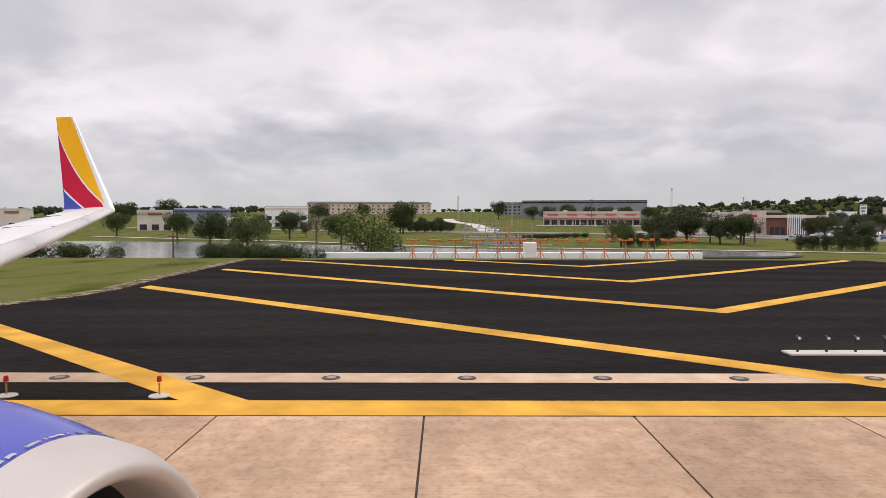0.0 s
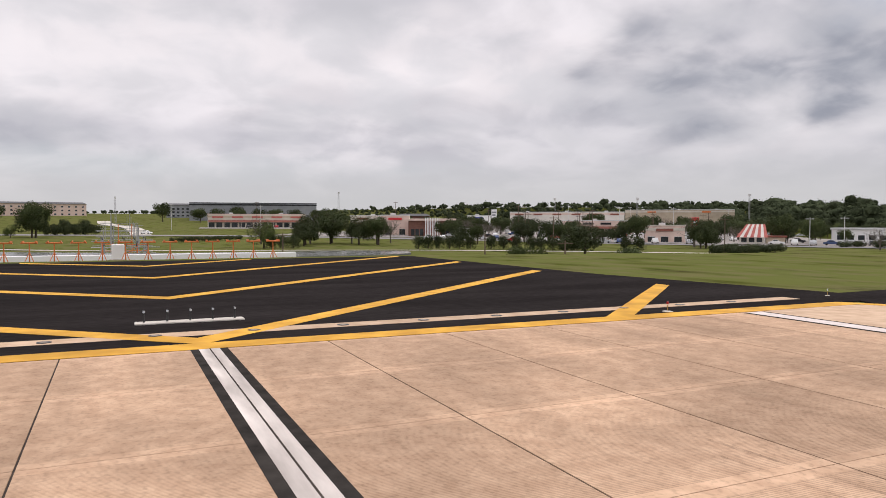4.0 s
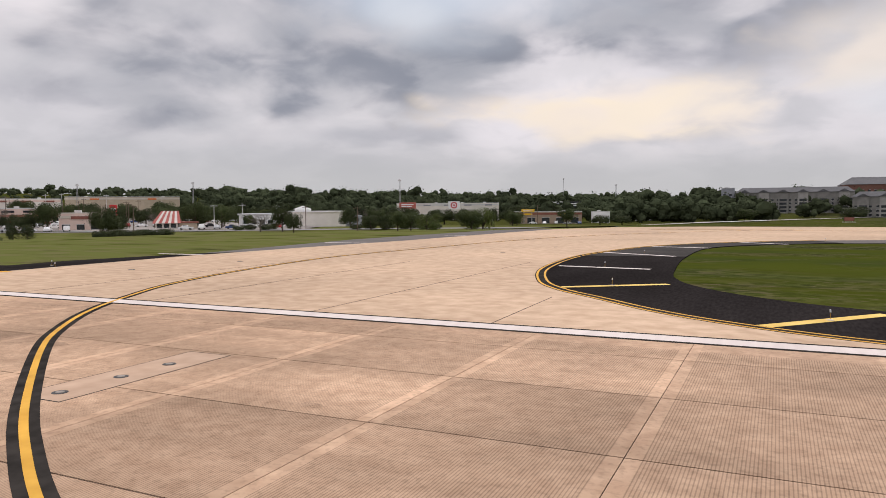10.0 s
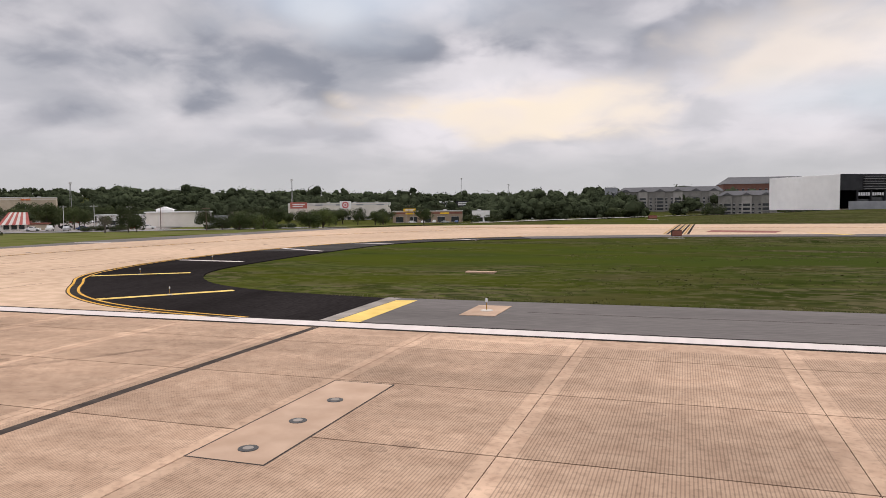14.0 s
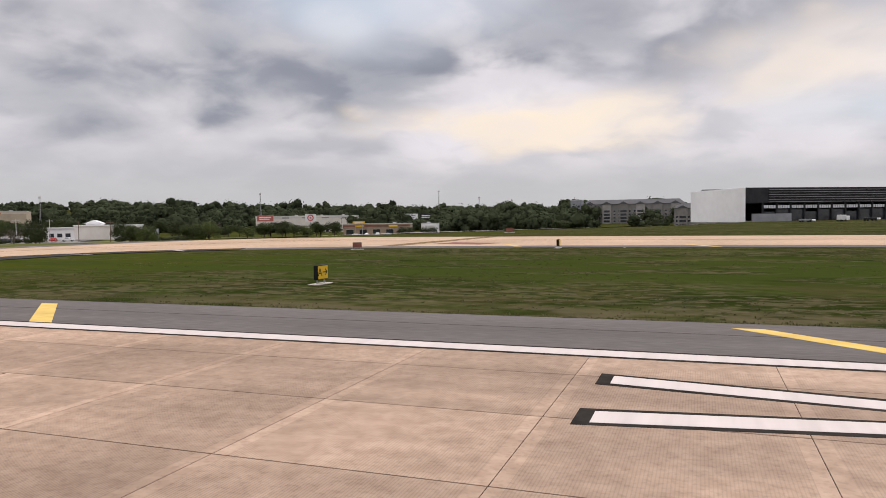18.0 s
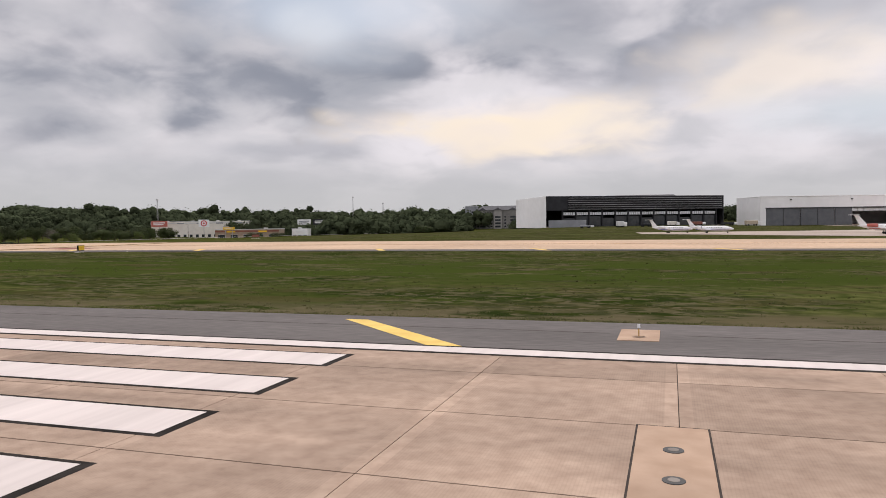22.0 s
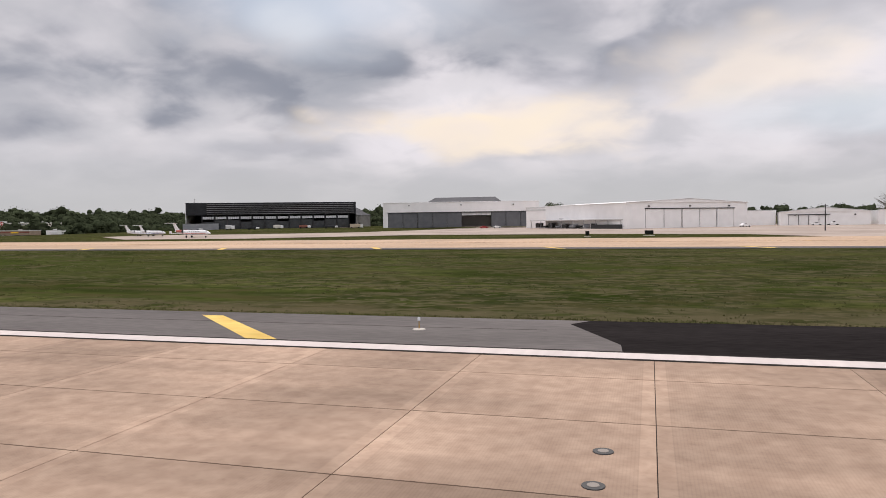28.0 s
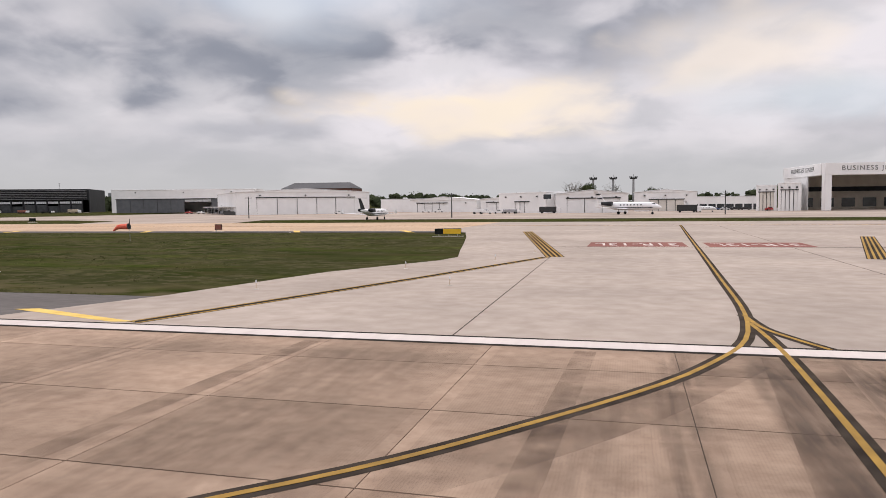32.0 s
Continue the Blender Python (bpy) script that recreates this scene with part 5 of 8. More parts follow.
    if awning:
        za = base + bay_h + 0.2
        bm = B()
        vs = [bm.verts.new(p) for p in ((0.3, -0.06, za + 1.0), (w - 0.3, -0.06, za + 1.0), (w - 0.3, -1.5, za), (0.3, -1.5, za), (0.3, -0.06, za - 0.12), (w - 0.3, -0.06, za - 0.12))]
        for f in ((0, 3, 2, 1), (3, 4, 5, 2), (0, 4, 3), (1, 2, 5)):
            bm.faces.new([vs[i] for i in f])
        part("awning", bm, awning, t)
        for i in range(max(2, bays // 2) + 1):
            cx = 0.4 + i * (w - 0.8) / max(2, bays // 2)
            part("post", box(B(), cx - 0.12, cx + 0.12, -1.45, -1.2, 0.1, za), wall, t)
    if fascia:
        part("fascia", box(B(), -0.1, w + 0.1, -0.16, 0.0, h - 1.5, h - 0.6, 0.03), fascia, t)
    for i in range(sign):
        cx = (i + 0.5) * w / sign
        part("sign_board", box(B(), cx - min(2.6, w / sign * 0.3), cx + min(2.6, w / sign * 0.3), -0.3, -0.02, h - 1.7, h - 0.8, 0.04), sign_mat, t)
    return t


house("apartment_block", "long pale three-storey apartment block on the hill", -539, -116, 96, 96, 17.0, 14, "wall_pink", "apartments", roof=1.4, bays=22, bay_w=1.3, bay_h=1.0, rows=3, row_h=2.6, sill=1.0)
house("apartment_block", "grey-brown apartment block on the hill", -521, 31, 85, 22, 16.4, 12, "wall_grey", "apartments", roof=1.4, bays=7, bay_w=1.6, bay_h=1.4, rows=3, row_h=2.4, sill=0.8)
house("warehouse", "long grey warehouse with dark top band", -461, 41, 80, 80, 16.6, 40, "wall_grey", "warehouse", parapet="wall_dark", fascia="wall_dark", bays=0)
house("strip_mall", "cream strip mall with shaded arcade and small signs", -345, 39, 80, 47, 7.9, 14, "wall_beige", "shops", fascia="wall_tan", parapet="wall_pink", bays=13, bay_w=2.8, bay_h=2.4, awning="brown", sign=5, sign_mat="faded_red")
house("shop", "beige stucco shop behind trees", -296, 96, 70, 23, 7.0, 12, "wall_beige", "shop", bays=5, awning="brown", sign=2, sign_mat="brown")
house("shop", "pink shop block with small sign", -240, 91, 67, 11, 6.6, 10, "wall_pink", "shop", bays=2, sign=1)
house("shop", "white low shop with dark windows", -356, 186, 62, 14, 8.2, 10, "wall_white", "shop", bays=3, bay_w=2.4, sign=1, sign_mat="blue")
house("strip_mall", "long cream strip mall with pink fascia", -354, 214, 55, 67, 10.4, 16, "wall_cream", "shops", fascia="wall_pink", bays=15, bay_w=2.8, bay_h=2.4, awning="roof_pale", sign=6, sign_mat="brown")
house("strip_mall", "pink strip mall with tan awning beside the car park", -254.02, 183.95, 53, 31, 4.9, 13, "wall_pink", "shops", bays=8, bay_w=2.4, bay_h=2.0, awning="brown", sign=4, sign_mat="wall_dark")
house("store", "large tan big-box store", -353.15, 299.8, 46, 66, 12.4, 44, "wall_tan", "store", fascia="wall_beige", bays=4, bay_w=4, bay_h=2.6, sign=2, sign_mat="orange")
house("restaurant", "pale pink restaurant with flat roof", -157.92, 149.87, 46, 12, 2.9, 9, "wall_pink", "restaurant", parapet="wall_beige", fascia="wall_beige", bays=3, bay_w=2.2, bay_h=1.6, sign=1, sign_mat="brown")
house("store", "wide white store behind trees", -209, 458, 22, 74, 7.6, 34, "wall_cream", "store", fascia="roof_pale", bays=16, bay_w=2.2, bay_h=2.2, sign=5, sign_mat="wall_grey")
house("shop", "low tan brick shop with dark door", -91.86, 373.97, 16, 39, 1.6, 14, "wall_brownish", "shop", fascia="brown", bays=5, bay_w=4.2, bay_h=3.0, sign=2, sign_mat="sign_yellow")
house("shop", "small white shop in front of the woods", -51.84, 396.07, 14, 10, 1.4, 8, "wall_white", "shop", bays=3, sign=1, sign_mat="plain_white")
house("shop", "small white shop in front of the woods", -39.53, 464.83, 14, 22, 2.4, 10, "wall_white", "shop", bays=5, sign=1, sign_mat="plain_white")
house("apartment_block", "grey and white four-storey apartment block with hipped roof", 12, 598, -2, 80, 14.4, 16, "wall_apt", "apartments", roof=3.8, gables=6, bays=20, bay_w=1.5, bay_h=1.5, rows=4, row_h=2.7, sill=1.2)
house("apartment_block", "grey apartment block with hipped roof", 86, 540, -8, 37, 9.8, 14, "wall_apt", "apartments", roof=3.4, gables=3, bays=9, bay_w=1.6, bay_h=1.5, rows=3, row_h=2.8, sill=1.0)
house("apartment_tower", "narrow apartment tower with flat roof", 1.5, 602, -2, 9, 18.2, 10, "wall_grey", "apartments", bays=2, bay_w=2.0, bay_h=1.8, rows=5, row_h=3.0, sill=1.2)
house("brick_building", "large red brick building with grey hipped roof and vents", 100, 774, 6, 86, 24.0, 44, "brick", "building", roof=7.5, bays=16, bay_w=2.4, bay_h=2.6, rows=4, row_h=5.0, sill=2.0)
house("shop", "beige shop beyond the pond", -263, -129, 112, 13, 7.3, 12, "wall_beige", "shop", fascia="wall_tan", bays=3, bay_w=2.6, sign=1, sign_mat="brown")
house("shop", "low white shop beside the beige shop", -282, -110, 106, 18, 4.6, 10, "wall_beige", "shop", bays=4, sign=1, sign_mat="wall_tan")
house("shop", "white two-storey shop behind trees", -308, -91, 102, 19, 9.8, 12, "wall_white", "shop", bays=5, bay_w=2.2, bay_h=1.7, rows=2, row_h=3.0, fascia="wall_pink")
house("shop", "pale shop with a blue roof edge", -330, -140, 108, 26, 9.0, 14, "wall_grey", "shop", fascia="tail_blue", bays=5)
house("shop", "pale shop beyond the pond", -285, -200, 121, 16, 8.2, 12, "wall_beige", "shop", bays=3, sign=1, sign_mat="brown")
house("house", "brown house with grey roof among the trees", -318, 128, 65, 16, 7.4, 10, "brick", "house", roof=1.2, bays=4, bay_w=1.6, bay_h=1.4, rows=2)


def town_trees():
    """Street and car park trees between the shops, clear of their walls."""
    rng = random.Random(19)
    for k in range(150):
        x, y = rng.uniform(-345, -60), rng.uniform(85, 420)
        a = math.degrees(math.atan2(-x, y))
        if not 18 < a < 74 or not 165 < math.hypot(x, y) < 440:
            continue
        clear = True
        for px, py, turn, w, depth in PLOTS:
            c, n = math.cos(radians(turn)), math.sin(radians(turn))
            u, v = (x - px) * c + (y - py) * n, (y - py) * c - (x - px) * n
            clear = clear and not (-4 < u < w + 4 and -5 < v < depth + 4)
        if not clear:
            continue
        i = (0, 1, 0, 3, 1)[k % 5]
        h = rng.uniform(4.0, 7.5) * (1.25 if math.hypot(x, y) > 330 else 1.0)
        wide = rng.uniform(0.9, 1.35)
        ob = copy_thing(TREES[i], Matrix.Identity(4))
        ob.matrix_basis = pose(x, y, land(x, y), 0, 0, rng.uniform(0, 360)) @ Matrix.Diagonal((h * wide, h * wide, h, 1))


town_trees()


def slat_bank():
    """The brick bank with a wall of upright white slats and a glass corner."""
    x, y, turn, w = -224, 96, 66, 17
    z = land(x, y) - 0.4
    h = 5.6 - z
    t = thing("bank_building", "red brick bank with upright white slats and canopy", "building", (x, y, z), turn, "shops beyond the airfield")
    part("wall", box(B(), 0, w, 0, 11, 0, h - 1.0, 0.05), "brick", t)
    part("roof_slab", box(B(), -0.6, w + 0.6, -0.8, 11.4, h - 1.0, h - 0.2, 0.06), "wall_pink", t)
    for i in range(9):
        part("slat", box(B(), 6.2 + i * 0.62, 6.5 + i * 0.62, -1.1, -0.7, 0.3, h + 0.1, 0.02), "wall_white", t)
    part("slat_backing", box(B(), 6.0, 11.8, -0.66, -0.3, 0.3, h - 1.02), "brown", t)
    for i in range(3):
        part("window", box(B(), 1.0 + i * 1.6, 2.3 + i * 1.6, -0.06, 0.05, 0.8, 3.2), "glass", t)
    for i in range(3):
        part("window", box(B(), 12.3 + i * 1.5, 13.6 + i * 1.5, -0.06, 0.05, 0.7, 3.4), "glass", t)
    part("canopy", box(B(), w, w + 6, 0.5, 7, 3.2, 3.7, 0.05), "wall_white", t)
    for a, b in ((w + 5.6, 0.9), (w + 5.6, 6.6)):
        part("canopy_post", box(B(), a - 0.15, a + 0.15, b - 0.15, b + 0.15, 0, 3.2), "wall_white", t)


slat_bank()


def striped_restaurant():
    """The chicken restaurant with a red and white striped mansard."""
    x, y, turn, w, d = -136.39, 166.71, 42, 7.6, 8
    z = land(x, y) - 0.3
    t = thing("striped_restaurant", "small restaurant under a red and white striped roof", "restaurant", (x, y, z), turn, "shops beyond the airfield")
    part("wall", box(B(), 0.4, w - 0.4, 0.6, d, 0, 2.6), "wall_cream", t)
    for i in range(3):
        part("window", box(B(), 0.9 + i * 2.1, 2.4 + i * 2.1, 0.5, 0.65, 0.9, 2.2), "glass", t)
    n = 9
    for i in range(n):
        a, b = i / n, (i + 1) / n
        bm = B()
        lo, hi = lambda s: -0.5 + s * (w + 1.0), lambda s: 2.2 + s * (w - 2.4)
        vs = [bm.verts.new(p) for p in ((lo(a), -0.5, 2.3), (lo(b), -0.5, 2.3), (hi(b), 2.2, 6.2), (hi(a), 2.2, 6.2), (lo(a), 0.4, 2.3), (lo(b), 0.4, 2.3), (hi(b), 2.9, 6.2), (hi(a), 2.9, 6.2))]
        for f in ((0, 1, 2, 3), (5, 4, 7, 6), (3, 2, 6, 7), (1, 0, 4, 5), (0, 3, 7, 4), (2, 1, 5, 6)):
            bm.faces.new([vs[k] for k in f])
        part("roof_stripe", bm, "faded_red" if i % 2 == 0 else "wall_cream", t)
    part("rear_roof", box(B(), -0.3, w + 0.3, 3.0, d + 0.4, 2.6, 3.4, 0.1), "brown", t)
    part("side_bay", box(B(), w, w + 5.2, 1.2, d, 0, 2.3, 0.04), "wall_tan", t)
    part("side_roof", box(B(), w + 0.01, w + 5.7, 0.7, d + 0.3, 2.31, 2.8, 0.08), "brown", t)


striped_restaurant()


def cupola_hall():
    x, y, turn, w, d = -128.44, 196.85, 33, 37, 16
    z = land(x, y) - 0.4
    h = 2.8 - z
    t = thing("cupola_hall", "long white hall with a gabled cupola on the roof", "building", (x, y, z), turn, "shops beyond the airfield")
    part("wall", box(B(), 16, w, 0, d, 0, h, 0.05), "wall_cream", t)
    part("wing_wall", box(B(), 0, 15.9, 1, d, 0, h - 0.9, 0.05), "wall_white", t)
    part("roof_edge", box(B(), 15.6, w + 0.4, -0.4, d + 0.4, h, h + 0.4, 0.05), "wall_white", t)
    part("wing_roof", box(B(), -0.4, 15.8, 0.5, d + 0.4, h - 0.9, h - 0.4, 0.05), "roof_pale", t)
    part("side_porch", box(B(), w + 0.1, w + 6, 2, d, 0, h - 1.4, 0.05), "wall_grey", t)
    part("cupola_body", box(B(), 19, 24.5, 4, 9, h + 0.4, h + 1.0), "wall_white", t)
    bm = B()
    vs = [bm.verts.new(p) for p in ((18.4, 3.4, h + 1.0), (25.1, 3.4, h + 1.0), (25.1, 9.6, h + 1.0), (18.4, 9.6, h + 1.0), (21.75, 3.4, h + 2.2), (21.75, 9.6, h + 2.2))]
    for f in ((0, 1, 4), (1, 2, 5, 4), (2, 3, 5), (3, 0, 4, 5), (3, 2, 1, 0)):
        bm.faces.new([vs[k] for k in f])
    part("cupola_roof", bm, "wall_white", t)
    for i in range(5):
        part("window", box(B(), 1.5 + i * 2.8, 3.2 + i * 2.8, 0.94, 1.05, 1.6, 3.0), "glass", t)


cupola_hall()


def pole_sign(name, label, x, y, top, w, h, mat, turn, posts=1, frame="dark_metal", disc=False):
    z = land(x, y)
    t = thing(name, label, "sign", (x, y, z), turn)
    for i in range(posts):
        px = 0 if posts == 1 else (-0.3 + 0.6 * i) * w
        part("post", cyl(B(), (px, 0.2, -0.3), (px, 0.2, top - z - h), 0.22, 0.18, 8), "steel", t)
    part("panel", box(B(), -w / 2, w / 2, 0, 0.4, top - z - h, top - z, 0.06), mat, t)
    if disc:
        bm = B()
        cyl(bm, (0, -0.03, top - z - h / 2), (0, -0.06, top - z - h / 2), h * 0.42, n=20)
        part("ring", bm, "red", t)
        part("ring_gap", cyl(B(), (0, -0.05, top - z - h / 2), (0, -0.09, top - z - h / 2), h * 0.28, n=20), "plain_white", t)
        part("bull", cyl(B(), (0, -0.08, top - z - h / 2), (0, -0.12, top - z - h / 2), h * 0.13, n=16), "red", t)
    else:
        for i in range(2):
            part("text_bar", box(B(), -w * 0.36, w * (0.36 - 0.1 * i), -0.04, 0.01, top - z - h * (0.42 + 0.3 * i), top - z - h * (0.25 + 0.3 * i)), "plain_white" if mat != "plain_white" else "wall_grey", t)
    return t


pole_sign("shop_sign", "red shop sign board on a post", -198, 454, 8.4, 12, 4.4, "faded_red", 22)
pole_sign("shop_sign", "white panel with a red ring sign", -167, 466, 9.0, 8, 5.6, "plain_white", 20, disc=True)
pole_sign("billboard", "pale and dark billboard on posts", -105, 509, 8.4, 11, 4.4, "plain_white", 10, 2)
pole_sign("billboard", "dark billboard beside the pale one", -92.5, 511, 8.4, 11, 4.4, "wall_dark", 10, 2)
pole_sign("shop_sign", "red and white pylon sign by the restaurant", -151.27, 164.33, 5.6, 2.2, 4.4, "red", 45)
pole_sign("shop_sign", "yellow shop sign on a low roof", -80.8, 371.98, 3.2, 7, 1.6, "sign_yellow", 16, 2)
pole_sign("shop_sign", "white pylon sign beside the road", -330, 190, 11.5, 3.0, 5.0, "plain_white", 60)


# ---- hangars ----
def hangar_black():
    """The new hangar: white end wall, black open front with louvres, a row of bright panes, an unfinished steel corner."""
    x, y, turn, w, d = 120.49, 312, 29, 85, 43
    z = land(150, 330) - 0.5
    h = 14.8 - z
    t = thing("hangar", "new hangar with white end wall and black louvred front", "hangar", (x, y, z), turn, "hangars")
    part("end_wall", box(B(), -0.35, 0, 0, d, 0, h, 0.05), "wall_white", t)
    part("far_end_wall", box(B(), w, w + 0.35, 0, d, 0, h), "wall_dark", t)
    part("back_wall", box(B(), 0, w, d - 0.4, d, 0, h - 0.2), "wall_dark", t)
    part("roof", box(B(), 0, w, 0.6, d - 0.42, h - 0.5, h), "wall_dark", t)
    part("front_header", box(B(), 0, w, 0, 0.6, h * 0.55, h), "wall_dark", t)
    part("floor", box(B(), 0.1, w - 0.1, 0.1, d - 0.5, 0.2, 0.45), "apron", t)
    for i in range(6):
        zz = h * 0.58 + i * h * 0.07
        part("louvre", box(B(), 10, w - 1.0, -0.75, -0.05, zz, zz + 0.16), "steel", t)
        part("louvre_blade", box(B(), 10, w - 1.0, -0.6, -0.05, zz + 0.17, zz + 0.5), "wall_dark", t)
    n = 12
    for i in range(n + 1):
        cx = 7.5 + i * (w - 11) / n
        part("column", box(B(), cx - 0.3, cx + 0.3, -0.25, 0.5, 0, h * 0.55), "wall_dark", t)
        if i < n:
            part("bright_pane", box(B(), cx + 0.45, cx + (w - 11) / n - 0.45, 0.1, 0.25, h * 0.40, h * 0.49), "pane", t)
            part("door_panel", box(B(), cx + 0.35, cx + (w - 11) / n - 0.35, 0.5, 0.7, 0.4, h * (0.36 if i % 3 else 0.30)), "glass", t)
            bm = B()
            for k in range(1, 5):
                bx = cx + 0.45 + k * ((w - 11) / n - 0.9) / 5
                box(bm, bx - 0.05, bx + 0.05, 0.02, 0.09, h * 0.40, h * 0.49)
            part("pane_bars", bm, "wall_dark", t)
    part("hoarding", box(B(), -1.0, 16, -6.0, -5.7, 0, 3.4), "wall_grey", t)
    return t


hangar_black()


def hangar_doors(name, label, x, y, turn, w, d, top, door_from, door_to, door_h, door_mat, panels, wall="wall_white", gable=0.0, open_from=None, open_to=None):
    z = min(land(x, y), 1.0) - 0.3
    h = top - z
    t = thing(name, label, "hangar", (x, y, z), turn, "hangars")
    bm = B()
    box(bm, 0, door_from, 0, 0.5, 0, h)
    box(bm, door_to, w, 0, 0.5, 0, h)
    box(bm, door_from, door_to, 0, 0.5, door_h, h)
    part("front_wall", bm, wall, t)
    part("side_wall", box(B(), 0, 0.4, 0.5, d, 0, h), wall, t)
    part("side_wall", box(B(), w - 0.4, w, 0.5, d, 0, h), wall, t)
    part("back_wall", box(B(), 0.4, w - 0.4, d - 0.4, d, 0, h), wall, t)
    if gable:
        bm = B()
        vs = [bm.verts.new(p) for p in ((-0.4, -0.3, h), (w + 0.4, -0.3, h), (w / 2, -0.3, h + gable), (-0.4, d + 0.3, h), (w + 0.4, d + 0.3, h), (w / 2, d + 0.3, h + gable))]
        for f in ((0, 1, 2), (4, 3, 5), (2, 1, 4, 5), (0, 2, 5, 3), (0, 3, 4, 1)):
            bm.faces.new([vs[i] for i in f])
        part("roof", bm, "roof_pale" if wall != "wall_white" else "wall_white", t)
        for s in (-1, 1):
            a, b = (w / 2, -0.36, h + gable + 0.06), (w / 2 + s * (w / 2 + 0.5), -0.36, h + 0.02)
            part("roof_trim", cyl(B(), a, b, 0.14, n=6), "roof_pale", t)
    else:
        part("roof", box(B(), -0.15, w + 0.15, -0.15, d + 0.15, h, h + 0.35, 0.05), wall, t)
    part("inner_floor", box(B(), door_from, door_to, 0.5, d - 0.5, 0.1, 0.32), "apron", t)
    part("door_track", box(B(), door_from - 0.3, door_to + 0.3, -0.2, 0.1, door_h - 0.05, door_h + 0.3), "dark_metal", t)
    step_x = (door_to - door_from) / panels
    for i in range(panels):
        a = door_from + i * step_x
        if open_from is not None and open_from <= i < open_to:
            for k in range(3):
                part("upper_pane", box(B(), a + 0.2 + k * step_x / 3, a + (k + 1) * step_x / 3 - 0.1, 0.6, 0.7, door_h * 0.80, door_h * 0.96), "pane", t)
            continue
        panel = part("door_panel", box(B(), a + 0.05, a + step_x - 0.05, 0.12 + 0.12 * (i % 2), 0.3 + 0.12 * (i % 2), 0.15, door_h - 0.06, 0.03), door_mat, t)
        part("door_rail", box(B(), a + 0.0, a + 0.14, 0.02, 0.1, 0.15, door_h - 0.06), "dark_metal", panel)
    for i in range(3):
        cx = w * (i + 0.5) / 3
        part("wall_lamp", box(B(), cx - 0.3, cx + 0.3, -0.5, 0.0, h - 1.6, h - 1.1), "dark_metal", t)
    return t


hangar_doors("hangar", "white flat-roofed hangar with grey sliding doors", 210.5, 353, 16.75, 81.9, 27, 13.6, 2.6, 79.8, 7.9, "door_grey", 10, open_from=5, open_to=7)
hangar_doors("hangar", "white gabled hangar with tall white doors", 336.49, 276, 39.6, 59.7, 57, 9.7, 8.5, 52.5, 7.7, "wall_white", 5, gable=1.5)
house("hangar_annex", "white annex between the two big hangars", 288.49, 338, -8, 18, 9.4, 12, "wall_white", "building", bays=0, fascia="roof_pale", group="hangars")
house("store_shed", "low white shed behind the gabled hangar", 374.49, 352, -10, 24, 6.4, 14, "wall_white", "building", bays=0, group="hangars")


def lean_to():
    """An open shelter along the hangar's side wall, with dark carts and crates beneath."""
    t = thing("open_shelter", "low open shelter with pale roof and dark carts", "shelter", (293.49, 317, 0), -43.6, "hangars")
    part("roof", box(B(), 0, 57, 0, 9, 3.3, 3.7, 0.05), "roof_pale", t)
    part("upper_roof", box(B(), 14, 57, 5, 13, 4.0, 4.4, 0.05), "roof_pale", t)
    # added charcoal sheet: the shade under the roof put in as colour
    part("back_screen", box(B(), 1, 56, 8.6, 8.8, 0.1, 3.25), "wall_dark", t)
    for k in range(9):
        part("post", cyl(B(), (0.6 + k * 6.9, 0.4, -0.2), (0.6 + k * 6.9, 0.4, 3.3), 0.13), "steel", t)
    rng = random.Random(8)
    for k in range(12):
        a = 1.5 + k * 4.5
        part("parked_cart", box(B(), a, a + rng.uniform(2.4, 3.9), 2, 4.5, 0.35, rng.uniform(1.2, 2.4), 0.15), rng.choice(("wall_dark", "dark_metal", "wall_dark", "wall_grey")), t)
    part("side_fence", box(B(), 40, 57, -0.3, -0.15, 0.0, 1.6), "dark_metal", t)


lean_to()
for k, (x, y, turn, w, top, g) in enumerate(((397.49, 331, -6, 33, 5.6, 1.6), (432.49, 325, -8, 38, 5.8, 1.4))):
    hangar_doors("hangar", "low white gabled hangar in the row", x, y, turn, w, 24, top, 3, w * 0.55, 4.6, "wall_white", 4, gable=g)
hangar_doors("hangar", "white flat hangar with a dark upper window", 446.49, 295, -48, 33, 12, 7.6, 12, 22, 4.6, "wall_white", 3)
hangar_doors("hangar", "white gabled hangar with wide white doors", 472.49, 268, 8, 26, 30, 7.0, 4, 23, 5.6, "wall_white", 3, gable=1.3)
part("dark_window", box(B(), 467.89, 470.69, 268.6, 268.85, 5.2, 6.9), "glass", tagged(thing("upper_window", "dark upper window on the white hangar", "window"), kind="structure"))
hangar_doors("hangar", "round-shouldered white hangar beyond the jet", 500.49, 303, -2, 24, 26, 7.6, 6, 19, 5.0, "wall_cream", 4, gable=1.0)
house("carport", "long low white carport roof", 524.49, 337, -7, 29, 5.6, 8, "wall_white", "carport", bays=8, bay_w=3.0, bay_h=2.4, sill=0.2, group="hangars")
hangar_doors("hangar", "small white hangar with upright panels", 544.49, 292, -10, 7, 16, 9.2, 1, 6, 7.2, "wall_cream", 4)
hangar_doors("hangar", "small white hangar with upright panels", 550.89, 286, -12, 7.4, 16, 9.8, 1, 6.4, 7.8, "wall_white", 4)


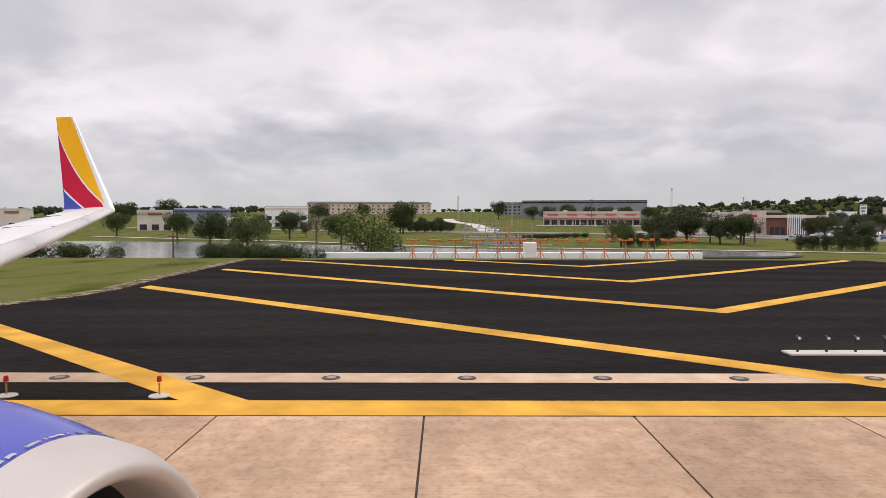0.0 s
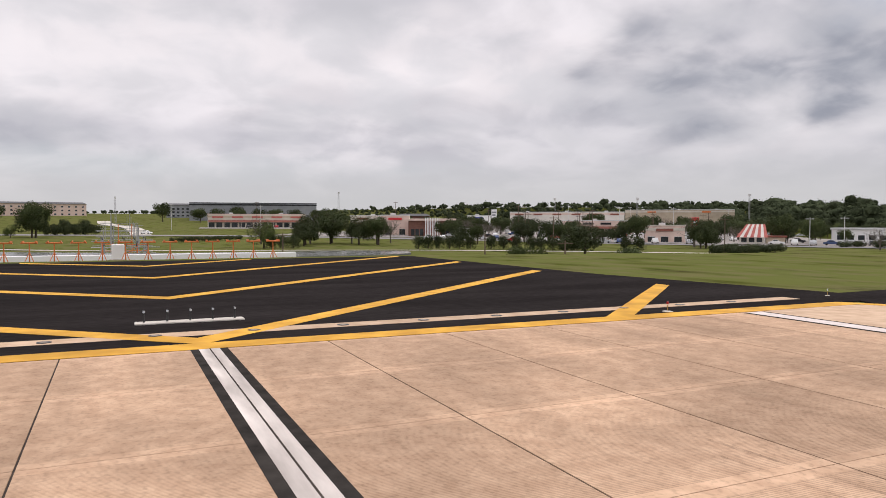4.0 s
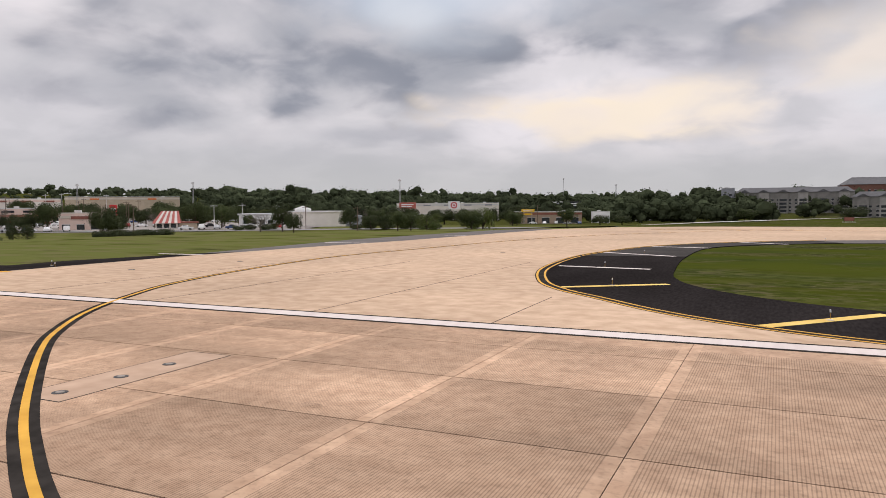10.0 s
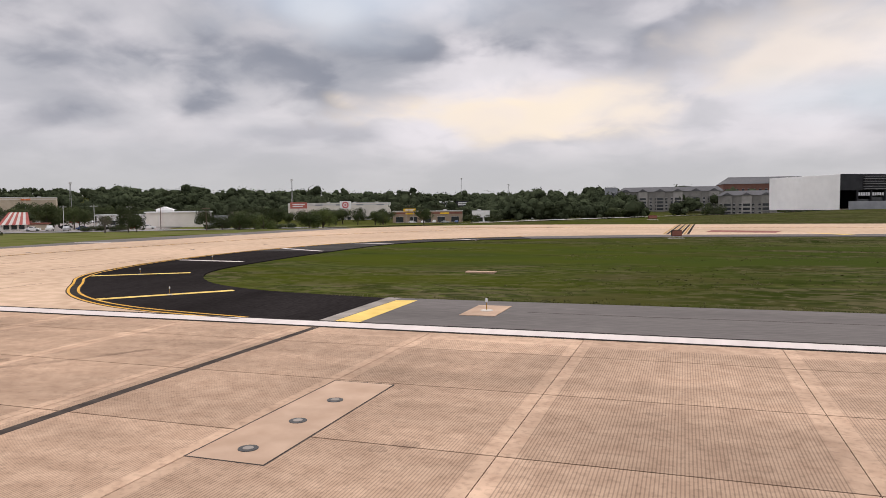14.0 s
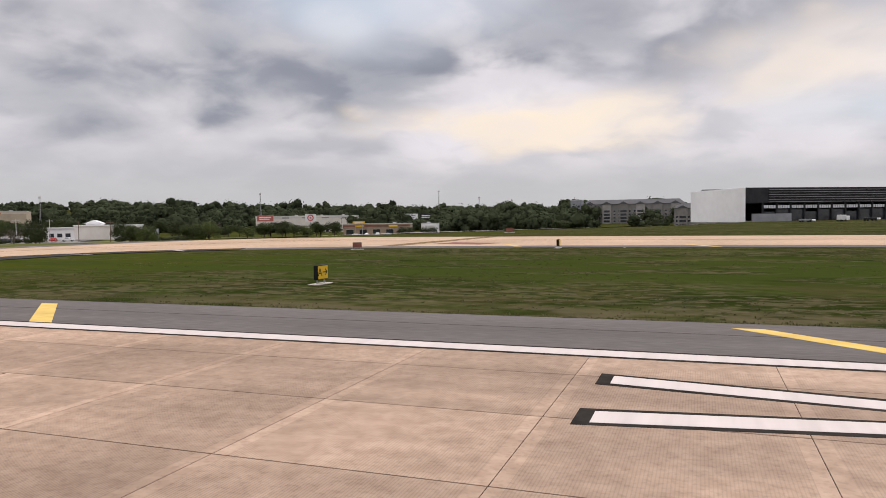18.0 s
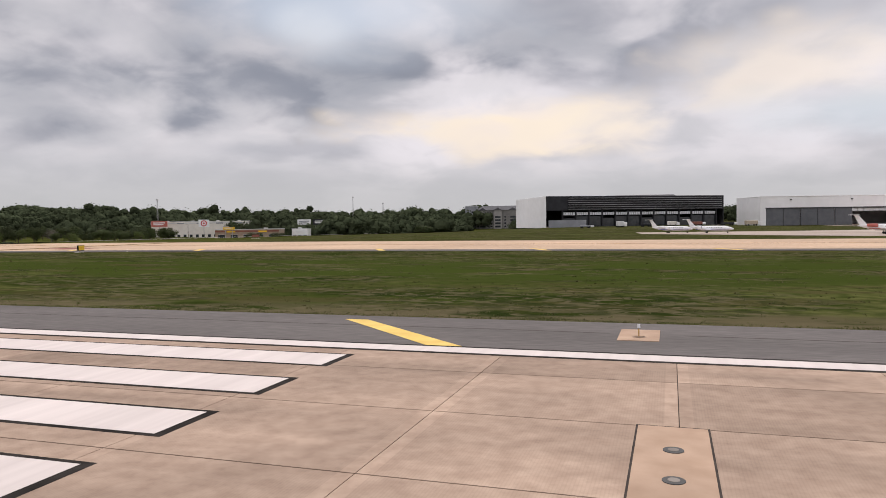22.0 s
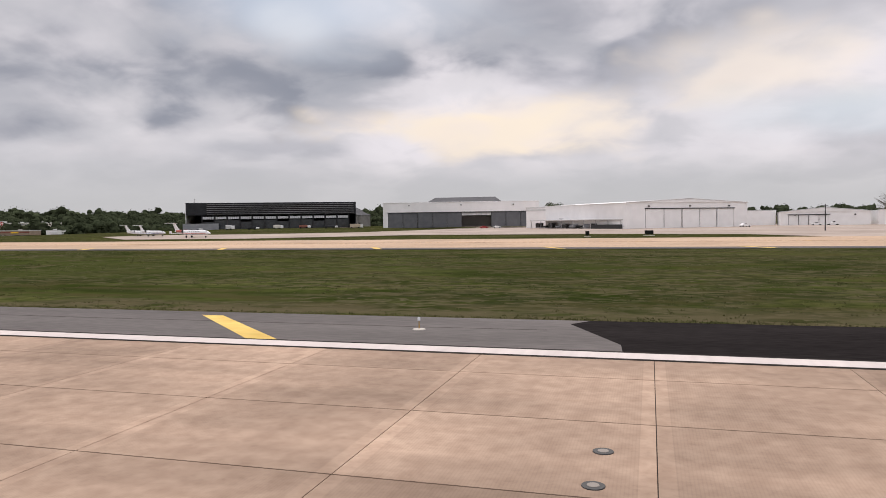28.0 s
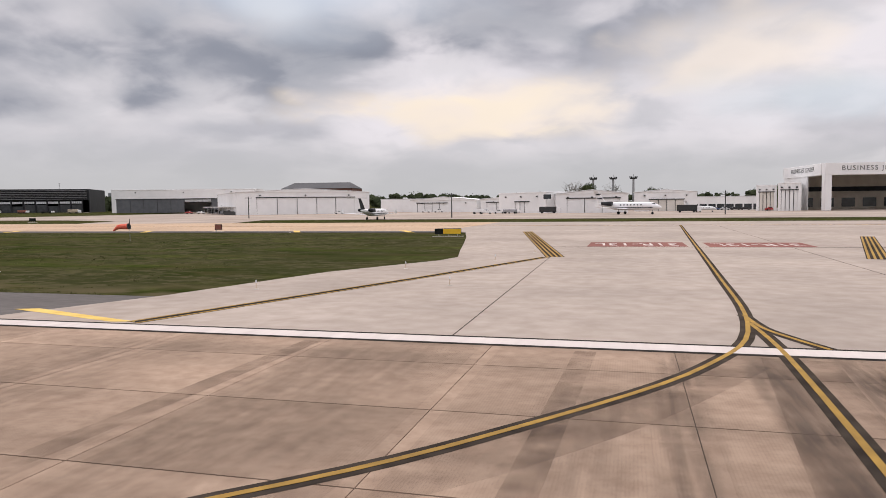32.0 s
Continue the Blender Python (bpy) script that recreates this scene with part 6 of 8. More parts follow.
def jet_centre():
    """The big open hangar with lettering over its door."""
    x, y, turn, w, d = 564.49, 279, 8, 60, 40
    h = 16.6
    t = thing("jet_centre_hangar", "large white open hangar with lettering over the door", "hangar", (x, y, 0), turn, "hangars")
    part("header", box(B(), 0, w, -0.6, 2.4, h - 4.2, h, 0.06), "wall_white", t)
    part("corner_column", box(B(), 0, 2.2, -0.6, 2.4, 0, h - 4.25, 0.06), "wall_white", t)
    part("corner_column", box(B(), w - 3.4, w, -0.6, 2.4, 0, h - 4.25, 0.06), "wall_white", t)
    part("side_header", box(B(), -0.2, 2.2, 2.5, d, h - 4.2, h, 0.06), "wall_white", t)
    part("side_wall", box(B(), 0.2, 0.6, 16, d, 0, h - 4.25), "wall_white", t)
    part("far_side_wall", box(B(), w - 0.6, w - 0.2, 2.5, d, 0, h - 4.25), "wall_white", t)
    part("back_wall", box(B(), 0.6, w - 0.6, d - 0.5, d, 0, h - 0.4), "wall_beige", t)
    part("roof", box(B(), 2.3, w - 0.1, 2.5, d, h - 0.5, h), "roof_pale", t)
    part("inner_band", box(B(), 2, w - 2, d - 0.9, d - 0.6, 7.2, 9.0), "wall_dark", t)
    for i in range(6):
        part("inner_window", box(B(), 6 + i * 8, 11 + i * 8, d - 0.8, d - 0.6, 1.0, 4.6), "glass", t)
    part("floor", box(B(), 0.7, w - 0.7, 0, d - 1, 0.02, 0.16), "apron", t)
    painted_text("BUSINESS JET CENTER", "wall_dark", 2.3, (19.5, -0.66, h - 1.9), (90, 0, 0), "lettering", "dark capital letters", t, spacing=1.28)
    painted_text("BUSINESS JET CENTER", "wall_dark", 2.3, (-0.26, 20, h - 1.9), (90, 0, -90), "lettering", "dark capital letters", t)


jet_centre()


# ---- the airliner's wing and engine, where the shot begins ----
K = 0.93


def airliner_side():
    """The left wing, winglet, engine and main gear: local x outboard, y aft, z up, from the ground under the seat."""
    t = thing("airliner_wing", "pale airliner wing with coloured winglet and blue engine", "aircraft", (12.74, -10.77, 0))
    t.matrix_basis = Matrix(((-0.964, -0.264, 0, 12.74), (0.264, -0.964, 0, -10.77), (0, 0, 1, 0), (0, 0, 0, 1)))

    def lead(l):
        return 13.0 - 0.51 * (15.5 - l)

    def chord(l):
        return 1.55 + (15.5 - l) * 0.235 + max(0.0, 5.0 - l) * 0.55

    def height(l):
        return 4.02 - (15.5 - l) * 0.152 + (15.5 - l) ** 2 * 0.0016

    def profile(bm, l, a0, a1, n=8):
        c, y0, z0 = chord(l), lead(l), height(l)
        ring = []
        for side in (1, -1):
            for i in range(n + 1) if side == 1 else range(n - 1, 0, -1):
                f = a0 + (a1 - a0) * i / n
                thick = 0.55 * (1.48 * math.sqrt(f) - 0.63 * f - 1.76 * f * f + 1.42 * f ** 3 - 0.51 * f ** 4) * 0.24 * c
                ring.append(bm.verts.new((l * K, (y0 + f * c) * K, (z0 + side * thick) * K)))
        return ring

    def panel(name, stations, a0, a1, mat, label=""):
        bm = B()
        rings = [profile(bm, l, a0, a1) for l in stations]
        for r, q in zip(rings, rings[1:]):
            for i in range(len(r)):
                bm.faces.new((r[i], r[(i + 1) % len(r)], q[(i + 1) % len(r)], q[i]))
        bm.faces.new(rings[0])
        bm.faces.new(rings[-1][::-1])
        bmesh.ops.recalc_face_normals(bm, faces=bm.faces)
        return part(name, bm, mat, t, label, smooth=True)

    spans = [1.6, 3.2, 5.0, 7.0, 9.0, 11.0, 13.0, 14.4, 15.5]
    panel("wing_box", spans, 0.14, 0.70, "wing")
    for a, b in ((3.6, 7.0), (7.03, 10.4), (10.43, 13.4)):
        panel("slat", [a, (a + b) / 2, b], 0.0, 0.136, "wing_grey", "grey leading-edge slat")
    panel("wing_nose", [13.43, 14.5, 15.5], 0.0, 0.136, "wing_grey", "grey leading edge")
    for a, b, n in ((1.7, 4.8, "flap"), (4.85, 10.2, "flap"), (10.25, 13.9, "aileron")):
        panel(n, [a, (a + b) / 2, b], 0.705, 1.0, "wing")
    panel("wing_tail", [13.95, 14.8, 15.5], 0.705, 1.0, "wing")
    for l in (6.0, 9.4, 12.2):
        y0, c, z0 = lead(l), chord(l), height(l)
        part("flap_fairing", cyl(B(), (l * K, (y0 + 0.45 * c) * K, (z0 - 0.26) * K), (l * K, (y0 + 1.12 * c) * K, (z0 - 0.22) * K), 0.2 * K, 0.05, 10), "wing", t, smooth=True)
    # seams and dark vents on the upper skin
    for l, f0, f1 in ((9.0, 0.14, 0.7), (12.0, 0.14, 0.7), (13.9, 0.14, 0.98)):
        p = [((l) * K, (lead(l) + chord(l) * f) * K, (height(l) + 0.0665 * chord(l) * (1 - abs(f - 0.3) * 0.9)) * K) for f in (f0, (f0 + f1) / 2, f1)]
        bm = B()
        cyl(bm, p[0], p[1], 0.012, n=4)
        cyl(bm, p[1], p[2], 0.012, n=4)
        part("skin_seam", bm, "dark_metal", t)

    # winglet in three colours, on one swept and slightly canted blade
    def blade(s, f):
        c = 1.5 * (1 - s) + 0.55 * s
        y = 13.05 + 1.75 * s + f * c
        return Vector(((15.5 + 0.16 * s ** 0.5 + 0.45 * s) * K, y * K, (4.02 + 2.55 * s ** 1.05) * K))

    def skin(name, bounds, mat, out):
        bm = B()
        cols = []
        for i in range(25):
            s = i / 24
            f0, f1 = bounds(s)
            f1 = max(f1, f0 + 0.002)
            cols.append([bm.verts.new(blade(s, f) + Vector((side * (0.045 * (1 - s) + 0.018 + out), 0, 0))) for side in (1, -1) for f in (f0, f0 + (f1 - f0) / 2, f1)])
        for r, q in zip(cols, cols[1:]):
            for i, j in ((0, 1), (1, 2), (2, 5), (5, 4), (4, 3), (3, 0)):
                bm.faces.new((r[i], r[j], q[j], q[i]))
        bm.faces.new((cols[-1][0], cols[-1][1], cols[-1][2], cols[-1][5], cols[-1][4], cols[-1][3]))
        bmesh.ops.recalc_face_normals(bm, faces=bm.faces)
        part(name, bm, mat, winglet)

    winglet = part("winglet", cyl(B(), blade(0, 0.1) - Vector((0.1, 0, 0.02)), blade(0, 0.95) - Vector((0.1, 0, 0.02)), 0.10, 0.05, 8), "wing", t, "white curved winglet root")
    skin("winglet_core", lambda s: (0.0, 1.0), "plain_white", 0.0)
    skin("yellow_field", lambda s: (0.10, 0.10 + 0.89 * min(max((s - 0.10) / 0.78, 0.0), 1.0) ** 0.8), "tail_yellow", 0.004)
    skin("red_field", lambda s: (min(0.15 + 0.89 * min(max((s - 0.10) / 0.78, 0.0), 1.0) ** 0.8, 0.988), min(0.99, 0.48 + 2.0 * s)), "tail_red", 0.003)
    skin("blue_field", lambda s: (min(0.54 + 2.0 * s, 0.988), 0.99), "tail_blue", 0.005)
    # the engine: a body of revolution along y
    ex, ez, back = 3.12 * K, 1.53 * K, 0.36

    def turned(name, prof, mat, parent, label="", flip=False):
        bm = B()
        n = 72
        rings = [[bm.verts.new((ex + r * math.cos(6.2832 * i / n) * K, (y + back) * K, ez + r * math.sin(6.2832 * i / n) * K * (0.93 if math.sin(6.2832 * i / n) < 0 else 1.0))) for i in range(n)] for y, r in prof]
        for r, q in zip(rings, rings[1:]):
            for i in range(n):
                bm.faces.new((r[i], r[(i + 1) % n], q[(i + 1) % n], q[i]) if not flip else (q[i], q[(i + 1) % n], r[(i + 1) % n], r[i]))
        return part(name, bm, mat, parent, label, smooth=True)

    eng = turned("engine", [(2.72, 1.045), (3.0, 1.12), (3.4, 1.19), (4.0, 1.25), (5.2, 1.17), (6.1, 0.88), (6.12, 0.6)], "blue", t, "blue engine nacelle")
    turned("lip", [(2.74, 0.80), (2.5, 0.80), (2.36, 0.83), (2.30, 0.88), (2.34, 0.94), (2.5, 1.01), (2.719, 1.044)], "lip", eng, "bare metal intake lip")
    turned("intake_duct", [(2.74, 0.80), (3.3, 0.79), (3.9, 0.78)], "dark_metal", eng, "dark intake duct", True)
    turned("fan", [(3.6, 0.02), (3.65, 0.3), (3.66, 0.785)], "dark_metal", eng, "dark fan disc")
    turned("spinner", [(3.1, 0.01), (3.3, 0.14), (3.58, 0.27)], "door_grey", eng, "grey spinner")
    rng = random.Random(3)
    a = 0.62
    while a < 3.0:
        d = rng.choice((0.02, 0.05, 0.09, 0.13))
        bm = B()
        n = max(2, int(d / 0.012))
        rows = []
        for k in range(n + 1):
            b = a + d * k / n
            y0, y1 = 2.725 + rng.uniform(0, 0.012), 2.785 + rng.uniform(0, 0.04)
            rows.append([bm.verts.new((ex + 1.056 * math.cos(b) * K, (y + back) * K, ez + 1.056 * math.sin(b) * K)) for y in (y0, y1)])
        for r, q in zip(rows, rows[1:]):
            bm.faces.new((r[0], r[1], q[1], q[0]))
        bmesh.ops.solidify(bm, geom=bm.faces[:], thickness=0.006)
        part("paint_chip", bm, "plain_white", eng)
        a += d + rng.uniform(0.008, 0.07)
    part("pylon", box(B(), ex - 0.18, ex + 0.18, 4.6 * K, 8.0 * K, ez + 0.9, ez + 1.12, 0.05), "wing", t)
    gx, gy = 1.9 * K, 9.0 * K
    part("gear_strut", cyl(B(), (gx, gy, 0.5), (gx, gy, 1.85), 0.11, 0.13, 10), "steel", t)
    part("gear_brace", cyl(B(), (gx, gy, 0.7), (gx + 0.9, gy, 1.85), 0.06), "steel", t)
    for s in (-0.36, 0.36):
        wh = part("wheel", cyl(B(), (gx + s - 0.16, gy, 0.52), (gx + s + 0.16, gy, 0.52), 0.52, n=20), "rubber", t)
        part("hub", cyl(B(), (gx + s - 0.18, gy, 0.52), (gx + s + 0.18, gy, 0.52), 0.24, n=14), "steel", wh)


airliner_side()


# ---- lights, signs and boxes of the airfield ----
def flush_light(x, y, z=0.0):
    t = thing("flush_light", "round grey flush light set in the pavement", "light", (x, y, z), 0, "flush lights")
    part("ring", cyl(B(), (0, 0, -0.03), (0, 0, 0.012), 0.22, 0.21, 14), "dark_metal", t)
    part("lens", cyl(B(), (0, 0, 0.0), (0, 0, 0.02), 0.12, 0.11, 12), "patch", t)
    return t


first = flush_light(-3.05, -4.19, 0.004)
for k in range(-9, 10):
    if k:
        copy_thing(first, pose(-3.08, -4.19 + 3.03 * k, 0.004))
for gx in (29.42, 57.88, 87.07):
    for y in (10.3, 11.73, 13.06):
        copy_thing(first, pose(gx, y, 0.0) @ Matrix.Diagonal((0.72, 0.72, 1, 1)))
for y in (7.9, 10.58, 13.31, 16.07, 18.6, 21.28, 23.6):
    copy_thing(first, pose(113.09, y, 0.005) @ Matrix.Diagonal((1.3, 1.3, 1, 1)))
for x, y in ((115.39, 13.31), (115.39, 11.93), (343.99, 12.93), (343.95, 11.47), (172.15, 13.27), (172.15, 11.93), (459.05, 13.27), (459.06, 11.94)):
    copy_thing(first, pose(x, y, 0.002) @ Matrix.Diagonal((0.75, 0.75, 1, 1)))
for x, y in ((6.85, 31.89), (8.39, 39.71), (9.89, 48.67), (21.98, 55.11), (23.79, 64.1)):
    copy_thing(first, pose(x, y, 0.0))
for x0, x1, y0, y1, lean in ((57.16, 58.5, 9.75, 14.45, 0.0), (86.49, 87.86, 9.83, 14.48, 0.0), (28.75, 30.05, 9.8, 14.4, 0.0), (171.54, 172.74, 9.6, 14.6, 0.0), (458.44, 459.69, 9.6, 14.6, 0.0)):
    tagged(part("light_slab", plate(B(), [(x0, y0), (x1, y0), (x1 + lean, y1), (x0 + lean, y1)], 0.0018, 0.004), "joint"), "dark sealed outline of a concrete slab", "pavement", kind="structure")
    tagged(part("light_slab", plate(B(), [(x0 + 0.035, y0 + 0.035), (x1 - 0.035, y0 + 0.035), (x1 + lean - 0.035, y1 - 0.035), (x0 + lean + 0.035, y1 - 0.035)], 0.0036, 0.003), "smooth_slab"), "smooth pale concrete slab round flush lights", "pavement", kind="structure")

slab = thing("light_bar", "white concrete bar with five approach lamps", "light", (-6.12, 0.17, 0))
part("base", box(B(), -0.28, 0.28, -1.85, 1.85, -0.05, 0.05, 0.02), "path", slab)
for k in range(5):
    y = -1.55 + k * 0.77
    stem = part("stem", cyl(B(), (0, y, 0.05), (0, y, 0.42), 0.035), "dark_metal", slab)
    part("lamp", cyl(B(), (0.1, y, 0.42), (-0.06, y, 0.45), 0.05, 0.035, 10), "dark_metal", stem)
    part("lens", cyl(B(), (0.115, y, 0.42), (0.1, y, 0.422), 0.04, 0.045, 10), "lamp_glass", stem)


def edge_light(x, y, z, lens, label):
    t = thing("edge_light", label, "light", (x, y, z), 0, "edge lights")
    part("base", cyl(B(), (0, 0, -0.05), (0, 0, 0.012), 0.23, 0.21, 14), "path", t)
    part("stem", cyl(B(), (0, 0, 0.03), (0, 0, 0.26), 0.018), "yellow_worn", t)
    part("lamp", cyl(B(), (0, 0, 0.29), (0, 0, 0.40), 0.05, 0.04, 10), lens, t)
    return t


red_one = edge_light(-1.45, -16.46, 0.0, "red_glass", "red runway end light on a yellow stem")
for y in (-19.53, -22.6, 17.9):
    copy_thing(red_one, pose(-1.45, y, 0.0))
white_one = edge_light(57.6, 24.7, 0.02, "lamp_glass", "clear runway edge light on a low stem")
for k in range(7):
    copy_thing(white_one, pose(60.39 + 55.4 * (k + 1), 24.2, 0.0))
for x, y in ((43.52, 25.99), (35.23, 33.61), (32.75, 43.44), (32.94, 56.08), (46.4, 82.96), (94.99, 89), (154.49, 91.2), (214.49, 91.2), (274.49, 91.2), (334.49, 91.2), (394.49, 91.2), (454.49, 91.2), (0.99, 31.21), (-1.2, 32.6), (-3.2, 29.6)):
    copy_thing(white_one, pose(x, y, 0.0) @ Matrix.Diagonal((0.55, 0.55, 0.85, 1)))
for x, y in ((483.69, 30.2), (487.09, 40.5), (490.99, 46.5), (492.49, 54), (489.09, 76), (491.49, 33)):
    copy_thing(white_one, pose(x, y, 0.0) @ Matrix.Diagonal((0.6, 0.6, 1, 1)))
for x, y, w, d in ((57.57, 24.8, 1.2, 2.4), (115.79, 25, 1.1, 3.4), (171.19, 24.6, 1.2, 2.2), (226.49, 24.2, 1.4, 2.0), (281.99, 24.2, 1.2, 2.0), (456.49, 24.9, 1.3, 1.3)):
    tagged(part("concrete_pad", box(B(), x - w / 2, x + w / 2, y - d / 2, y + d / 2, -0.1, 0.012), "smooth_slab"), "pale concrete pad let into the asphalt shoulder", "pavement", kind="structure")
tagged(part("concrete_sill", box(B(), 112.09, 114.39, 28.2, 28.9, -0.2, 0.06), "path"), "pale concrete sill at the grass edge", "pavement", kind="structure")
tagged(part("concrete_sill", box(B(), 52.6, 54.2, 38.7, 39.3, -0.2, 0.01), "smooth_slab"), "pale concrete lid in the grass", "pavement", kind="structure")


def guidance_sign(x, y, turn, w, h, face, label, words="", word_mat="dark_metal", legs=2, panels=1, second=""):
    t = thing("guidance_sign", label, "sign", (x, y, land(x, y) if y < 90 else 0), turn, "airfield signs")
    part("pad", box(B(), -w / 2 - 0.25, w / 2 + 0.25, -0.35, 0.35, -0.1, 0.04), "path", t)
    for k in range(legs):
        lx = -w * 0.35 + w * 0.7 * k / max(1, legs - 1)
        part("leg", cyl(B(), (lx, 0, 0.05), (lx, 0, 0.3), 0.04), "steel", t)
    part("housing", box(B(), -w / 2, w / 2, -0.14, 0.14, 0.26, 0.3 + h, 0.03), "black_gloss", t)
    part("face", box(B(), -w / 2 + 0.05, w / 2 * (0.98 if not second else -0.4), -0.16, -0.13, 0.31, 0.25 + h), face, t)
    if second:
        part("second_face", box(B(), -w * 0.18, w / 2 - 0.05, -0.16, -0.13, 0.31, 0.25 + h), second, t)
    if words:
        painted_text(words, word_mat, h * 0.8, (0, -0.166, 0.28 + h / 2), (90, 0, 0), "lettering", "black letter and arrow", t)
    return t


guidance_sign(82.99, 38.1, 87, 1.05, 0.8, "sign_yellow", "yellow and black taxiway sign in the grass", "A→", "black_gloss")
guidance_sign(63.09, 82.5, 20, 1.1, 0.6, "brown", "dark red runway sign beside the taxiway", "", "plain_white")
guidance_sign(87.3, 88.0, 92, 1.2, 0.75, "sign_yellow", "yellow taxiway sign with black housing")
guidance_sign(56.4, 184.6, 20, 2.2, 0.8, "brown", "red taxiway sign on the far grass", "", "plain_white")
guidance_sign(215.09, 36.0, 91, 1.3, 1.05, "black_gloss", "black distance sign seen from behind")
guidance_sign(463.7, 35.4, 86, 0.9, 0.95, "black_gloss", "narrow black and white distance sign")
guidance_sign(479.2, 81.0, 8, 3.0, 0.6, "black_gloss", "yellow and black direction sign at the connector", "", "black_gloss", 3, 1, "sign_yellow")
guidance_sign(441.9, 94.0, 10, 1.0, 0.75, "brown", "brown-backed sign beside the taxiway")
guidance_sign(332.09, 154, 10, 0.8, 0.9, "black_gloss", "black sign on the far grass")
guidance_sign(344.49, 160, 10, 1.8, 0.8, "black_gloss", "long black sign on the far grass", "", "plain_white", 3)

sock = thing("windsock", "small red-orange windsock hanging from a short post", "windsock", (446.79, 69, land(442, 69)), 4)
part("post", cyl(B(), (0, 0, -0.2), (0, 0, 1.4), 0.022, 0.02), "steel", sock)
part("upper_post", cyl(B(), (0, 0, 1.4), (0, 0, 2.4), 0.05, 0.04), "dark_metal", sock)
part("hoop", cyl(B(), (-0.06, 0, 1.62), (-0.12, 0, 1.61), 0.34, 0.34, 12), "dark_metal", sock)
part("cloth", cyl(B(), (-0.12, 0, 1.61), (-1.3, 0, 1.56), 0.33, 0.25, 14), "sock_red", sock)
part("cloth_end", cyl(B(), (-1.3, 0, 1.56), (-1.95, 0, 1.15), 0.25, 0.08, 14), "sock_red", sock)


# ---- localizer antennas, approach lights and the low wall behind the blast pad ----
def antenna(x, y):
    t = thing("localizer_antenna", "orange T-shaped localizer antenna on legs", "antenna", (x, y, land(x, y)), 0, "localizer antennas")
    part("mast", cyl(B(), (0, 0, -0.2), (0, 0, 1.75), 0.06, 0.05), "orange", t)
    for s in (-0.45, 0.45):
        part("leg", cyl(B(), (0.3, s, -0.2), (0, 0, 0.9), 0.035), "orange", t)
    part("cross_arm", box(B(), -0.14, 0.14, -0.72, 0.72, 1.7, 1.84, 0.03), "orange", t)
    for s in (-0.55, 0.55):
        part("element", box(B(), -0.9, 0.5, s - 0.05, s + 0.05, 1.84, 1.96), "orange", t)
    return t


one = antenna(-57, -13.8)
for k in range(1, 14):
    copy_thing(one, pose(-57, -13.8 + 2.08 * k, land(-57, 0)))
wall_low = part("low_white_wall", box(B(), -67.4, -66.6, -26, 18, -2.4, 0.0, 0.05), "wall_white")
tagged(wall_low, "low white concrete wall behind the antennas", "wall", kind="structure")
hut = thing("equipment_box", "small white equipment box beside the antennas", "box", (-60, -2.0, land(-60, -2)))
part("body", box(B(), -0.7, 0.7, -0.6, 0.6, 0.2, 1.7, 0.04), "wall_white", hut)
part("plinth", box(B(), -0.9, 0.9, -0.8, 0.8, -0.2, 0.2), "path", hut)


def trestle(x, w, h, mat):
    z = min(land(x, 0), -2.2)
    t = thing("approach_light_frame", "steel approach light frame with crossbars", "light frame", (x, -1, z), 0, "approach lights")
    for s in (-1, 1):
        part("upright", cyl(B(), (0, s * w / 2, -0.6), (0, s * w / 2, h), 0.09), mat, t)
        part("tall_pole", cyl(B(), (0.4, s * w * 0.28, -0.6), (0.4, s * w * 0.28, h + 2.6), 0.045), mat, t)
    for k in range(3):
        part("crossbar", cyl(B(), (0, -w / 2 - 1.5, h * (0.4 + 0.27 * k)), (0, w / 2 + 1.5, h * (0.4 + 0.27 * k)), 0.045), mat, t)
    part("brace", cyl(B(), (0, -w / 2, 0), (0, w / 2, h * 0.9), 0.05), mat, t)
    for k in range(5):
        y = -w / 2 + k * w / 4
        part("lamp", cyl(B(), (0.1, y, h), (-0.1, y, h + 0.3), 0.1, 0.07), "dark_metal", t)


for x, w, h in ((-78, 5, 3.0), (-98, 6, 3.4), (-120, 7, 4.0), (-150, 7, 4.6), (-182, 8, 5.4), (-225, 8, 6.0)):
    trestle(x, w, h, "steel")
trestle(-86, 3, 3.2, "orange")


# ---- poles and masts ----
def pole(x, y, top, label, name="utility_pole", mat="wood", arms=1, r=0.14):
    z = land(x, y)
    t = thing(name, label, "pole", (x, y, z), 50)
    h = max(top - z, 3)
    part("mast", cyl(B(), (0, 0, -0.4), (0, 0, h), r, r * 0.7), mat, t)
    for k in range(arms):
        part("cross_arm", box(B(), -1.1, 1.1, -0.06, 0.06, h - 0.5 - 0.8 * k, h - 0.36 - 0.8 * k), mat, t)
    return t


